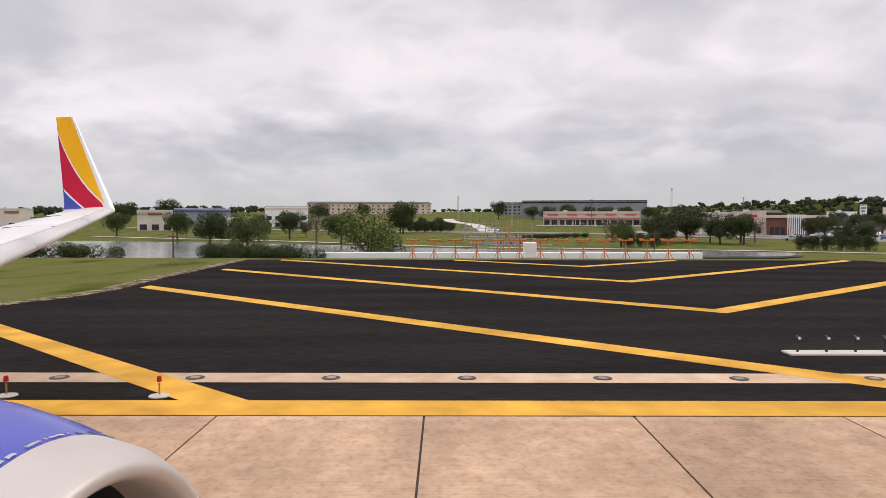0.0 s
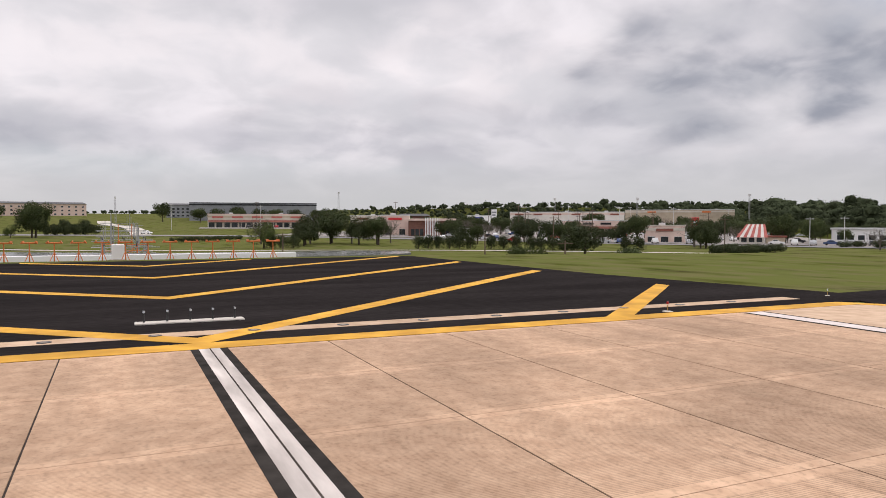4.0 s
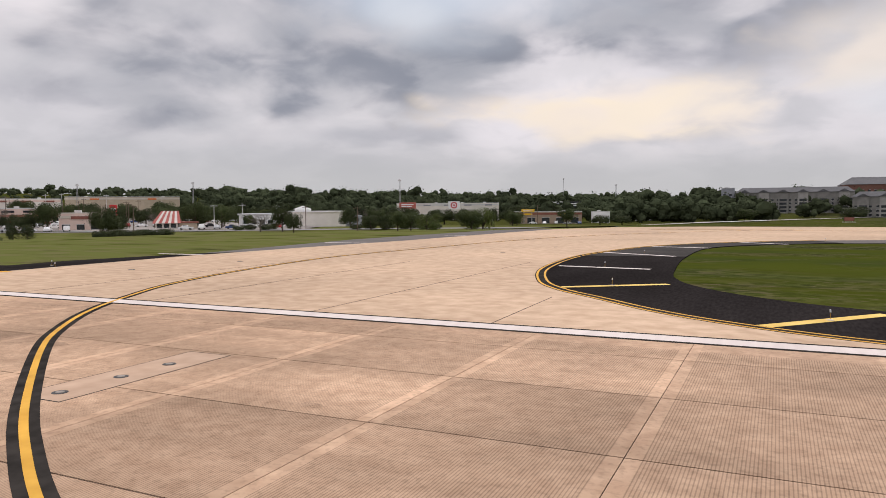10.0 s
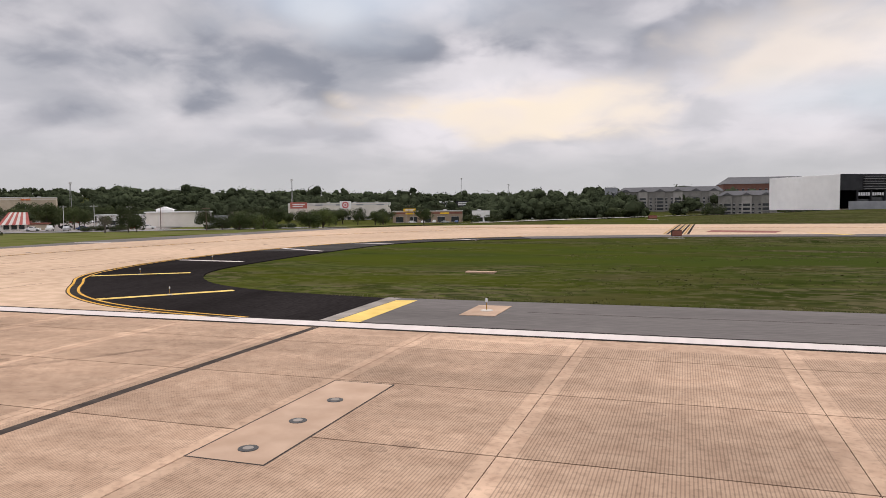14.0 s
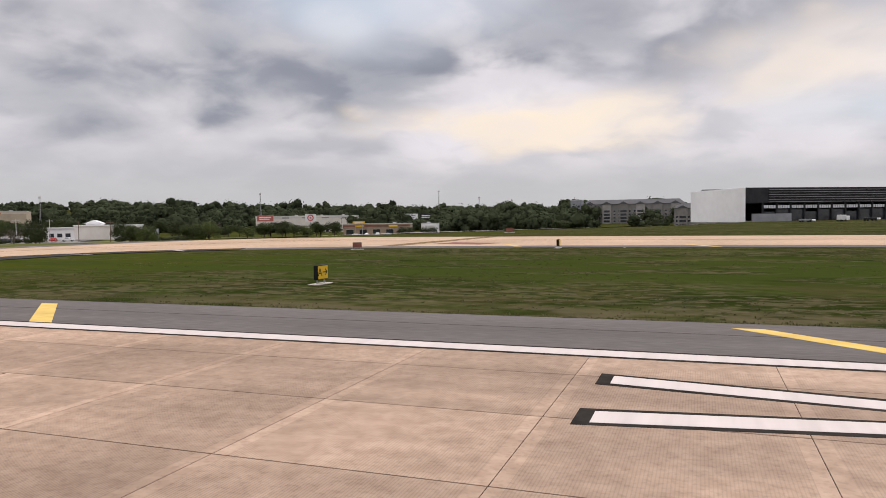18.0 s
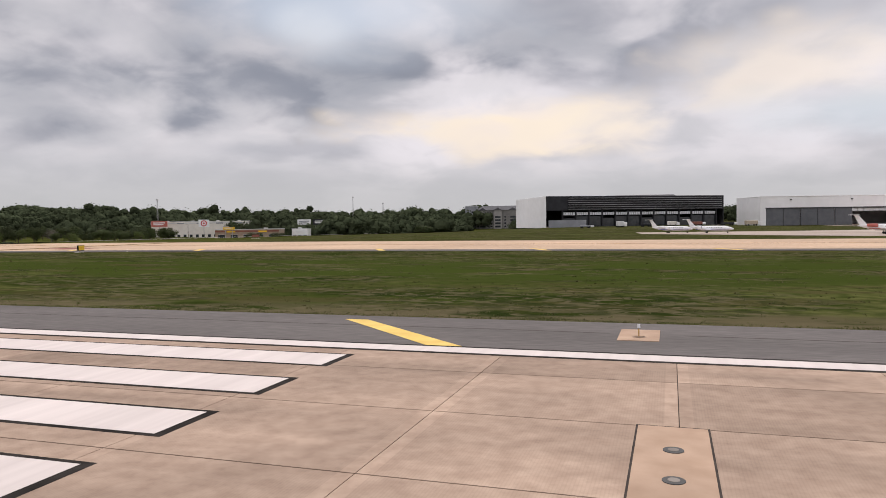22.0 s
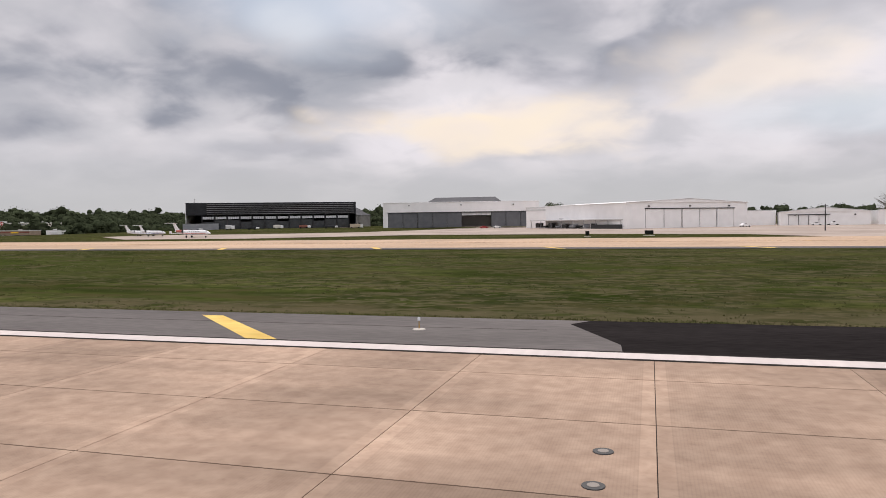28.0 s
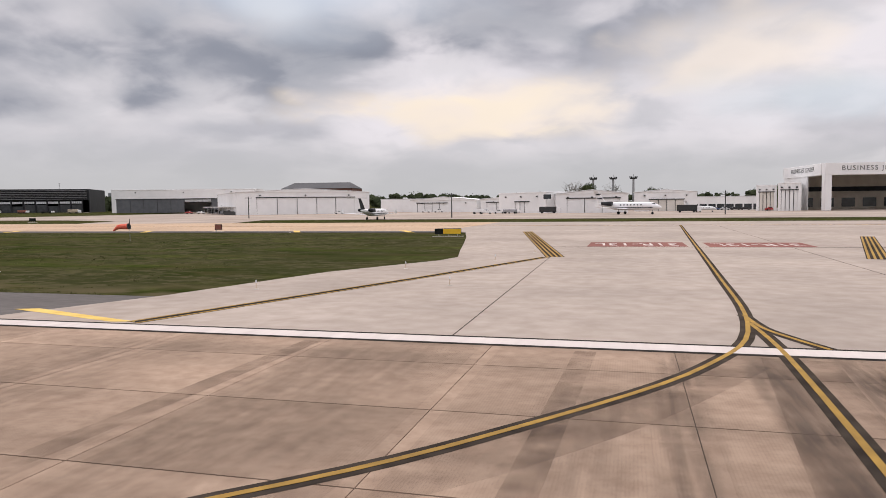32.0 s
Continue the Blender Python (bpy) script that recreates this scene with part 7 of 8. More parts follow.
for x, y, top in ((-128, 95.99, 5.4), (-100, 62, 1.6), (-112, 26, 1.8), (-70.01, 59.81, 1.0), (-150.16, 119.51, 6.0), (-182.17, 141.56, 7.6), (-205.48, 164.88, 9.0), (-236, 150, 11), (-268, 172, 12), (-300, 120, 14), (-330, 60, 14), (-120.77, 145.15, 5.2), (-167.83, 183.87, 7.0), (-194.65, 213.14, 8), (-92.01, 185.88, 4.8), (-176, 118, 7.0), (-214, 140, 8.2), (-226.29, 175.33, 8.8), (-248.49, 194.95, 9.6), (-174.16, 163.61, 6.6), (-200.94, 190.66, 7.6), (-235.48, 220.07, 9.2), (-153.5, 172.27, 6.2), (-262, 150, 10), (-290, 205.99, 11), (-143, 154.56, 5.6), (-63.99, 171.27, 4.4), (-51.12, 295.07, 5), (-75, -44, 2.0)):
    pole(x, y, top, "tall wooden utility pole with cross arm")
for x, y, top in ((-115.68, 171.21, 5.4), (-109.89, 177.36, 5.6), (-100.01, 181.66, 5.2), (-241.78, 206.56, 11), (-226.75, 224.59, 11), (-210.51, 240.64, 10), (-264.61, 231.35, 12), (-330.09, 239.82, 15), (-310, 20, 12), (-320, 60, 12)):
    p = pole(x, y, top, "white car park lamp post with two heads", "lamp_post", "roof_pale", 1, 0.11)
for x, y, top in ((-422, -2, 18.5), (-333.94, 293.68, 20), (-298.65, 350.19, 22), (-430, 130, 24), (-213.6, 471.46, 26), (-84.9, 624.22, 24), (-154.87, 708.97, 34), (-360, 250, 20)):
    z = land(x, y)
    t = thing("radio_mast", "slender steel radio mast above the trees", "mast", (x, y, z))
    h = top - z
    for a in range(3):
        c = Vector((math.cos(a * 2.094), math.sin(a * 2.094), 0))
        part("leg", cyl(B(), c * 0.7 - Vector((0, 0, 0.5)), c * 0.35 + Vector((0, 0, h)), 0.09, n=5), "steel", t)
    for k in range(8):
        part("brace", cyl(B(), (0.6, 0, h * k / 8), (-0.35, 0.5, h * (k + 1) / 8), 0.05, n=4), "steel", t)
    part("antenna_head", box(B(), -0.9, 0.9, -0.4, 0.4, h - 1.4, h, 0.1), "roof_pale", t)
for x, y in ((477.29, 442.3), (488.99, 440.5), (500.59, 438.8)):
    t = thing("light_tower", "tall apron light tower with a round lamp head", "mast", (x, y, 0), 0, "light towers")
    part("mast", cyl(B(), (0, 0, -0.4), (0, 0, 17.6), 0.75, 0.6, 10), "steel", t)
    part("ring", cyl(B(), (0, 0, 17.4), (0, 0, 18.2), 2.0, 2.2, 12), "dark_metal", t)
    for k in range(6):
        a = k * 1.047
        part("lamp", box(B(), 2.0 * math.cos(a) - 0.35, 2.0 * math.cos(a) + 0.35, 2.0 * math.sin(a) - 0.35, 2.0 * math.sin(a) + 0.35, 18.2, 18.9, 0.08), "dark_metal", t)
    part("rod", cyl(B(), (0, 0, 18.2), (0, 0, 20.4), 0.08), "dark_metal", t)
for x, y in ((386.49, 199), (452.49, 190), (524.49, 215)):
    pole(x, y, 6.6, "dark apron light pole", "lamp_post", "dark_metal", 1, 0.16)


# ---- aircraft on the apron ----
def business_jet(x, y, turn, length, stripe, label, high_tail=True, tail_mat="plain_white"):
    """A small jet along local x, nose at +x."""
    s = length / 16.0
    t = thing("business_jet", label, "aircraft", (x, y, 0 if x > 260 else 0.0), turn, "parked jets")
    bm = B()
    n = 16
    prof = [(8.0, 0.02, -0.25), (7.6, 0.28, -0.2), (7.0, 0.5, -0.1), (6.0, 0.78, 0.0), (5.0, 0.9, 0.03), (1.0, 0.92, 0.05), (-3.0, 0.9, 0.08), (-5.5, 0.6, 0.3), (-7.6, 0.22, 0.55), (-8.0, 0.05, 0.6)]
    rings = [[bm.verts.new((px * s, r * math.cos(6.2832 * i / n) * s, (1.75 + dz + r * math.sin(6.2832 * i / n)) * s)) for i in range(n)] for px, r, dz in prof]
    for a, b in zip(rings, rings[1:]):
        for i in range(n):
            bm.faces.new((a[i], b[i], b[(i + 1) % n], a[(i + 1) % n]))
    body = part("fuselage", bm, "plain_white", t, smooth=True)
    for side in (-1, 1):
        for k in range(7):
            part("cabin_window", box(B(), (3.4 - k * 0.82) * s, (3.72 - k * 0.82) * s, side * 0.89 * s - 0.03, side * 0.89 * s + 0.03, 1.95 * s, 2.2 * s), "glass", body)
        if stripe == "wall_dark" and tail_mat == "plain_white":
            for i in range(2):
                part("fin_stripe", box(B(), (-7.8 - 0.38 * i) * s, (-6.5 - 0.6 * i) * s, side * 0.11 * s - 0.02, side * 0.11 * s + 0.02, (3.4 + 0.9 * i) * s, (3.75 + 0.9 * i) * s), "wall_dark", t)
        bm = B()
        vs = [bm.verts.new(p) for p in ((0.6 * s, side * 0.6 * s, 1.15 * s), (-2.2 * s, side * 0.6 * s, 1.15 * s), (-3.6 * s, side * 7.2 * s, 1.6 * s), (-2.7 * s, side * 7.2 * s, 1.6 * s), (0.4 * s, side * 0.6 * s, 1.35 * s), (-2.1 * s, side * 0.6 * s, 1.27 * s), (-3.6 * s, side * 7.2 * s, 1.66 * s), (-2.75 * s, side * 7.2 * s, 1.68 * s))]
        for f in ((0, 1, 2, 3), (4, 7, 6, 5), (0, 3, 7, 4), (1, 5, 6, 2), (3, 2, 6, 7), (0, 4, 5, 1)):
            bm.faces.new([vs[i] for i in f])
        bmesh.ops.recalc_face_normals(bm, faces=bm.faces)
        part("wing", bm, "plain_white", t)
        part("wing_tip", box(B(), -3.9 * s, -2.9 * s, side * 7.2 * s - 0.05, side * 7.2 * s + 0.05, 1.6 * s, 2.5 * s, 0.02), "plain_white", t)
        eng = part("engine", cyl(B(), (-3.4 * s, side * 1.35 * s, 2.35 * s), (-5.9 * s, side * 1.35 * s, 2.4 * s), 0.5 * s, 0.36 * s, 14), stripe if stripe != "tail_blue" else "plain_white", t, smooth=True)
        part("intake", cyl(B(), (-3.3 * s, side * 1.35 * s, 2.35 * s), (-3.42 * s, side * 1.35 * s, 2.35 * s), 0.46 * s, 0.48 * s, 14), "dark_metal", eng)
        part("main_gear", cyl(B(), (-1.6 * s, side * 1.4 * s, 0.3 * s), (-1.6 * s, side * 1.3 * s, 1.3 * s), 0.09 * s), "steel", t)
        part("wheel", cyl(B(), (-1.6 * s, side * 1.4 * s - 0.14, 0.32 * s), (-1.6 * s, side * 1.4 * s + 0.14, 0.32 * s), 0.32 * s, n=14), "rubber", t)
        part("stripe", box(B(), -5.4 * s, 6.2 * s, side * 0.80 * s - 0.12, side * 0.80 * s + 0.12, 1.42 * s, 1.56 * s), stripe, body)
    part("nose_gear", cyl(B(), (5.8 * s, 0, 0.3 * s), (5.8 * s, 0, 1.2 * s), 0.07 * s), "steel", t)
    part("wheel", cyl(B(), (5.8 * s, -0.1, 0.26 * s), (5.8 * s, 0.1, 0.26 * s), 0.26 * s, n=12), "rubber", t)
    bm = B()
    for dy in (-0.09, 0.09):
        bm.faces.new([bm.verts.new((px * s, dy * s, pz * s)) for px, pz in ((-5.4, 2.3), (-7.5, 2.3), (-8.9, 5.3), (-7.9, 5.3))])
    f = list(bm.faces)
    for i in range(4):
        bm.faces.new((f[0].verts[i], f[0].verts[(i + 1) % 4], f[1].verts[(i + 1) % 4], f[1].verts[i]))
    bmesh.ops.recalc_face_normals(bm, faces=bm.faces)
    part("tail_fin", bm, tail_mat, t)
    zt = 5.2 if high_tail else 3.4
    bm = B()
    for side in (-1, 1):
        vs = [bm.verts.new((px * s, side * py * s, (zt + pz) * s)) for pz in (0, 0.14) for px, py in ((-7.4, 0.05), (-9.4, 0.05), (-10.0, 2.7), (-9.1, 2.7))]
        for q in ((0, 1, 2, 3), (7, 6, 5, 4), (0, 3, 7, 4), (3, 2, 6, 7), (2, 1, 5, 6)):
            bm.faces.new([vs[i] for i in q])
    bmesh.ops.recalc_face_normals(bm, faces=bm.faces)
    part("tailplane", bm, "plain_white", t)
    part("windscreen", box(B(), 5.6 * s, 6.5 * s, -0.5 * s, 0.5 * s, 2.15 * s, 2.42 * s, 0.08), "glass", body)
    return t


business_jet(172.49, 215, 14, 11.5, "tail_blue", "white business jet with high tail on the apron")
business_jet(182.49, 208, -8, 11.5, "tail_blue", "white business jet with dark blue stripe on the apron")
business_jet(217.9, 180.1, -5, 12.9, "faded_red", "white business jet with red engines and stripe")
business_jet(498.4, 226, -30, 22, "wall_dark", "large white business jet with dark stripes by the hangar")
# the charcoal tail colour paints in the shade of a backlit rear
business_jet(437.49, 171, 85, 16, "wall_dark", "small aircraft parked tail-on, tail painted dark as backlit", tail_mat="wall_dark")
business_jet(522.49, 262, 30, 12, "wall_grey", "small white aircraft behind the large jet")


# ---- cars ----
def car(colour, label, high=1.45, length=4.4, pickup=False):
    t = thing("car" if not pickup else "pickup_truck", label, "car")
    L2 = length / 2
    prof = [(-L2, 0.35), (-L2, 0.85), (-L2 * 0.62, 0.95), (-L2 * 0.40, high), (L2 * 0.12, high), (L2 * 0.42, 0.95), (L2 * 0.94, 0.80), (L2, 0.6), (L2, 0.35)]
    if pickup:
        prof = [(-L2, 0.45), (-L2, 1.0), (-L2 * 0.2, 1.0), (-L2 * 0.16, high), (L2 * 0.2, high), (L2 * 0.45, 1.05), (L2 * 0.95, 0.98), (L2, 0.7), (L2, 0.45)]
    bm = B()
    rows = [[bm.verts.new((x, y * (0.8 if z > 1.2 else 0.9), z)) for x, z in prof] for y in (-1, 1)]
    bm.faces.new(rows[0])
    bm.faces.new(rows[1][::-1])
    for i in range(len(prof)):
        j = (i + 1) % len(prof)
        bm.faces.new((rows[0][j], rows[0][i], rows[1][i], rows[1][j]))
    bmesh.ops.recalc_face_normals(bm, faces=bm.faces)
    body = part("body", bm, "car_" + colour, t)
    bm = B()
    a, b = (-L2 * 0.36, L2 * 0.16) if not pickup else (-L2 * 0.13, L2 * 0.22)
    for s in (-1, 1):
        box(bm, a, b, s * 0.84 - 0.03, s * 0.84 + 0.03, 0.98, high - 0.1)
    part("side_glass", bm, "glass", body)
    part("windscreen", box(B(), b + 0.1, b + 0.45, -0.7, 0.7, 0.98, high - 0.22), "glass", body)
    for x in (-L2 * 0.62, L2 * 0.62):
        for s in (-1, 1):
            part("wheel", cyl(B(), (x, s * 0.80 - 0.1, 0.32), (x, s * 0.80 + 0.1, 0.32), 0.32, n=12), "rubber", t)
    for s in (-0.6, 0.6):
        part("headlight", box(B(), L2 - 0.06, L2 + 0.02, s - 0.16, s + 0.16, 0.6, 0.74), "lamp_glass", t)
    t["group"] = "parked cars"
    return t


CARS = [car("white", "white saloon car parked outside the shops"), car("silver", "silver saloon car parked outside the shops"), car("black", "black saloon car parked outside the shops"), car("red", "dark red saloon car parked outside the shops"), car("white", "white pickup truck parked on grey asphalt", 1.75, 5.2, True), car("blue", "dark blue saloon car parked outside the shops")]


def park_all():
    rng = random.Random(9)
    spots = []
    for x, y, dx, dy, n in ((-196, 92, 1.6, 4.2, 6), (-182, 84, 1.6, 4.4, 3), (-168, 108, 2.4, 3.8, 8), (-200, 132, 2.7, 3.8, 9), (-225, 160, 2.8, 3.6, 8), (-151.1, 135.27, 3.2, 3.6, 5), (-179.87, 164.1, 3.1, 3.4, 8), (-121.33, 165.14, 3.4, 3.0, 5), (-107.92, 178.42, 3.6, 2.6, 4), (-280, 190, 2.8, 3.6, 7), (-335, 52, 1.2, 4.4, 5), (-258, 8, 3, 4, 2), (-69.6, 346.47, 5.5, 1.6, 5), (-143.78, 180.51, 3.2, 3.0, 4)):
        for k in range(n):
            if rng.random() < 0.85:
                spots.append((x + dx * k, y + dy * k, math.degrees(math.atan2(dy, dx)) + (90 if k % 3 else 0) + rng.uniform(-6, 6)))
    spots += [(266.49, 345, 10), (272.49, 347, 12), (378.49, 288, 30), (408.49, 318, 0), (414.49, 318, 5), (529.49, 325, 0), (533.49, 325, 0), (537.49, 324.5, 0), (541.49, 324, 0), (545.49, 324, 0), (549.49, 292, 8), (553.49, 291, 8), (457.49, 262, 4), (452.49, 262, 4), (447.49, 262, 0), (304.49, 340, 10), (310.49, 342, 10)]
    for row in range(13):
        ox, oy = -238 + row * 2.4 - row * 9.0, 80 + row * 17.0
        for k in range(26):
            x, y = ox + 3.1 * k, oy + 3.9 * k * 0.9
            if rng.random() < 0.42 and -360 < x < -90 and (x + 225) * 0.72 + 96 < y < 300 and not any(-2 < (x - a) * math.cos(radians(c)) + (y - b) * math.sin(radians(c)) < w + 2 and -3 < (y - b) * math.cos(radians(c)) - (x - a) * math.sin(radians(c)) < d + 2 for a, b, c, w, d in PLOTS):
                spots.append((x, y, 51 + 90 * (row % 2) + rng.uniform(-4, 4)))
    used = set()
    for i, (x, y, turn) in enumerate(spots):
        kind = [0, 1, 2, 0, 4, 1, 3, 0, 5, 2][(i * 7) % 10]
        m = pose(x, y, land(x, y) + 0.2 if x < 100 else 0.01, 0, 0, turn) @ Matrix.Diagonal((0.95, 0.95, 0.95, 1))
        if kind not in used:
            CARS[kind].matrix_basis = m
            used.add(kind)
        else:
            copy_thing(CARS[kind], Matrix.Identity(4)).matrix_basis = m


park_all()


def service_unit(x, y, turn, w, h, mat, label, name="service_cart"):
    t = thing(name, label, "vehicle", (x, y, 0 if x > 260 else land(x, y)), turn)
    part("body", box(B(), -w / 2, w / 2, -1.0, 1.0, 0.5, h, 0.12), mat, t)
    part("cab", box(B(), w / 2 + 0.05, w / 2 + 1.4, -0.95, 0.95, 0.4, h * 0.85, 0.15), "plain_white", t)
    for a in (-w * 0.35, w * 0.35):
        for s in (-1, 1):
            part("wheel", cyl(B(), (a, s * 0.95 - 0.12, 0.36), (a, s * 0.95 + 0.12, 0.36), 0.36, n=12), "rubber", t)


for x, y, turn, w, h, mat, label in ((152.49, 300, 25, 2.6, 2.4, "roof_pale", "pale service trailer by the hangar"), (172.49, 310, 25, 3.2, 2.0, "wall_cream", "cream crate trailer by the hangar"), (182.49, 318, 20, 4, 1.7, "brown", "brown crate trailer by the hangar"), (194.49, 322, 22, 5, 1.5, "wall_dark", "dark equipment trailer by the hangar"), (204.49, 330, 24, 5, 2.2, "wall_tan", "tan crate trailer by the hangar"), (162.49, 304, 20, 4, 1.3, "wall_dark", "low dark cart by the hangar"), (139.49, 292, 20, 4, 1.2, "wall_grey", "low grey cart by the hangar"),
                                     (444.49, 262, 0, 3.5, 1.8, "plain_white", "white tug on the apron"), (456.49, 262, 2, 5, 1.6, "steel", "low baggage cart on the apron"), (470.49, 260, 0, 6, 2.4, "dark_metal", "dark fuel truck by the hangar"), (517.49, 258, -6, 6.5, 2.6, "dark_metal", "dark fuel truck beside the jet")):
    service_unit(x, y, turn, w, h, mat, label)

# roads, car parks and the path beyond the pond, laid on the falling ground
def laid(name, label, category, pts, width, mat, lift=0.06):
    line = smooth_line(pts, 8)
    bm = B()
    rows = []
    for i, p in enumerate(line):
        d = (line[min(i + 1, len(line) - 1)] - line[max(i - 1, 0)]).normalized()
        s = Vector((-d.y, d.x)) * width / 2
        rows.append([bm.verts.new((q.x, q.y, land(q.x, q.y) + lift)) for q in (p + s, p + s * 0.33, p - s * 0.33, p - s)])
    for r, q in zip(rows, rows[1:]):
        for i in range(3):
            bm.faces.new((r[i], r[i + 1], q[i + 1], q[i]))
    bmesh.ops.recalc_face_normals(bm, faces=bm.faces)
    for f in bm.faces:
        if f.normal.z < 0:
            f.normal_flip()
    tagged(part(name, bm, mat), label, category, kind="structure")


laid("path", "pale concrete path through the park", "path", [(-210, -120), (-192, -86), (-178, -54), (-150, -12), (-142, 6), (-130, 44), (-118, 68), (-100.36, 90.61), (-85.63, 106.14), (-72.17, 120.46)], 2.6, "path", 0.12)
laid("road", "grey street beyond the park", "road", [(-300, -150), (-268, -60), (-250, 0), (-238, 40), (-214, 74), (-188, 104), (-160.2, 127.43), (-136.6, 142.85), (-103.45, 163.56), (-54.54, 196.34), (1.8, 218.71), (49.57, 261.35), (134.49, 420)], 12, "road", 0.15)
laid("parking_lot", "grey strip of car park by the street", "car park", [(-124.26, 190.97), (-100.6, 205.64)], 14, "lot", 0.32)
laid("parking_lot", "grey car park in front of the strip mall", "car park", [(-334, 34), (-326, 88)], 16, "lot", 0.2)
LOT = ((-252, 52), (-232, 66), (-206, 98), (-180, 122), (-153.41, 140.69), (-119.28, 163.2), (-87.9, 182), (-100.42, 199.64), (-176.17, 255.47), (-247.9, 313.39), (-341.12, 310.24), (-372, 215), (-330, 165), (-300, 110))


def in_lot(x, y):
    inside = False
    for (x0, y0), (x1, y1) in zip(LOT, LOT[1:] + LOT[:1]):
        if (y0 > y) != (y1 > y) and x < x0 + (x1 - x0) * (y - y0) / (y1 - y0):
            inside = not inside
    return inside


def car_park():
    """The wide car park between the street and the shops, laid on the rising ground."""
    s, at, verts, faces = 4.0, {}, [], []

    def corner(i, j):
        if (i, j) not in at:
            at[i, j] = len(verts)
            verts.append((i * s, j * s, land(i * s, j * s) + 0.2))
        return at[i, j]

    for i in range(-95, -18):
        for j in range(12, 82):
            if in_lot((i + 0.5) * s, (j + 0.5) * s):
                faces.append((corner(i, j), corner(i + 1, j), corner(i + 1, j + 1), corner(i, j + 1)))
    me = bpy.data.meshes.new("parking_lot")
    me.from_pydata(verts, [], faces)
    me.materials.append(M["lot"])
    tagged(new("parking_lot", me), "wide grey-tan car park in front of the shops", "car park", kind="structure")


car_park()
laid("access_road", "pale concrete drive up the grassy hill", "road", [(-252, 6), (-290, 6), (-340, 4), (-390, -6), (-440, -8)], 7, "path", 0.3)
laid("perimeter_road", "pale road along the top of the grass bank", "road", [(-8.63, 125.6), (15.64, 145.23), (29.81, 178.08), (70.49, 266), (104.49, 330), (122.49, 352)], 5, "path", 0.25)


def rubber_streaks():
    """Dark weather and tyre streaks that cross the worn slabs near the aiming point."""
    rng = random.Random(4)
    bm = B()
    level = itertools.count()
    film = bm.verts.layers.float.new("film")

    def stroke(x, w, y0, y1, lean=0.0, thick=1.0, base=0.0030):
        """One dark stroke between two joints that thins out towards its sides and ends."""
        z = base + 0.000006 * next(level)
        rows = []
        for u in (0.0, 0.12, 0.5, 0.88, 1.0):
            half, ends = w * rng.uniform(0.85, 1.15), 0.25 if u in (0.0, 1.0) else 1.0
            row = []
            for q, f in ((-1, 0.0), (-0.35, 1.0), (0.35, 0.9), (1, 0.0)):
                v = bm.verts.new((x + lean * u + q * half, y0 + (y1 - y0) * u, z))
                v[film] = f * ends * thick
                row.append(v)
            rows.append(row)
        for p, q in zip(rows, rows[1:]):
            for i in range(3):
                bm.faces.new((p[i], p[i + 1], q[i + 1], q[i]))

    for x, w in ((377.2, 0.16), (377.65, 0.34), (378.1, 0.14), (378.85, 0.26), (379.85, 0.50), (380.15, 0.16), (381.15, 0.26), (382.1, 0.18), (383.0, 0.12), (383.8, 0.14), (388.6, 0.3), (390.2, 0.2)):
        dense = 1.0 if x < 381.5 else 0.45
        stroke(x, w * 0.55, 10.9 + rng.uniform(-1.5, 0.4), 14.5, 0.05, dense)
        stroke(x + rng.uniform(0.0, 0.06), w * rng.uniform(0.35, 0.5), 14.2, 18.5 - rng.uniform(0, 0.6), 0.2, dense * rng.uniform(0.7, 1.0))
        if x < 381.5:
            stroke(x + 0.2 + rng.uniform(-0.2, 0.3), rng.uniform(0.2, 0.5), 18.3, 20.2, -0.5, 0.5)
    for x0, x1, gap, many in ((393.4, 403.0, 0.40, 0.85), (451.9, 459.4, 0.30, 0.8), (459.8, 482.0, 0.6, 0.7)):
        x = x0
        while x < x1:
            w = rng.choice((0.07, 0.1, 0.15, 0.2, 0.3))
            for y0, y1 in ((18.7, 20.25), (14.45, 18.3), (10.95, 14.3), (6.5, 10.8)):
                if rng.random() < many:
                    stroke(x + rng.uniform(-0.08, 0.08), w * rng.uniform(0.6, 1.2), y0 + (y1 - y0) * rng.choice((0, 0, 0.3)), y1 - (y1 - y0) * rng.choice((0, 0, 0.2)), 0.1, rng.choice((0.35, 0.6, 1.0)))
            x += gap * rng.uniform(0.5, 1.5)
    # broad greasy bands before and after the white block
    for x, w in ((397.0, 2.4), (400.5, 2.2), (452.8, 1.6), (455.0, 2.2), (458.0, 1.4), (465.0, 3.0), (472.0, 4.0)):
        for y0, y1 in ((14.4, 20.3), (5.0, 14.4)):
            stroke(x, w, y0, y1, 0.2, rng.uniform(0.35, 0.6))
    # the oily track of the turn-off
    for x, w, y0, y1, dense in ((501.6, 0.5, 4.0, 20.3, 0.75), (503.4, 0.7, 4.0, 20.3, 0.75), (504.6, 1.4, 5.0, 20.3, 0.5), (499.8, 0.5, 8.0, 20.3, 0.5), (507.0, 2.2, 6.0, 20.3, 0.45), (498.2, 1.2, 6.0, 17.0, 0.3), (493.0, 2.4, 8.0, 20.2, 0.25), (487.0, 2.6, 8.0, 20.2, 0.25)):
        stroke(x, w, y0, y1, 0.3, dense)
    for k in range(11):
        for i in range(5):
            stroke(406.69 + 4.36 * k + rng.uniform(-0.9, 1.0), rng.uniform(0.2, 0.6), 19.45, 20.44, 0.3, 1.0, 0.0088)
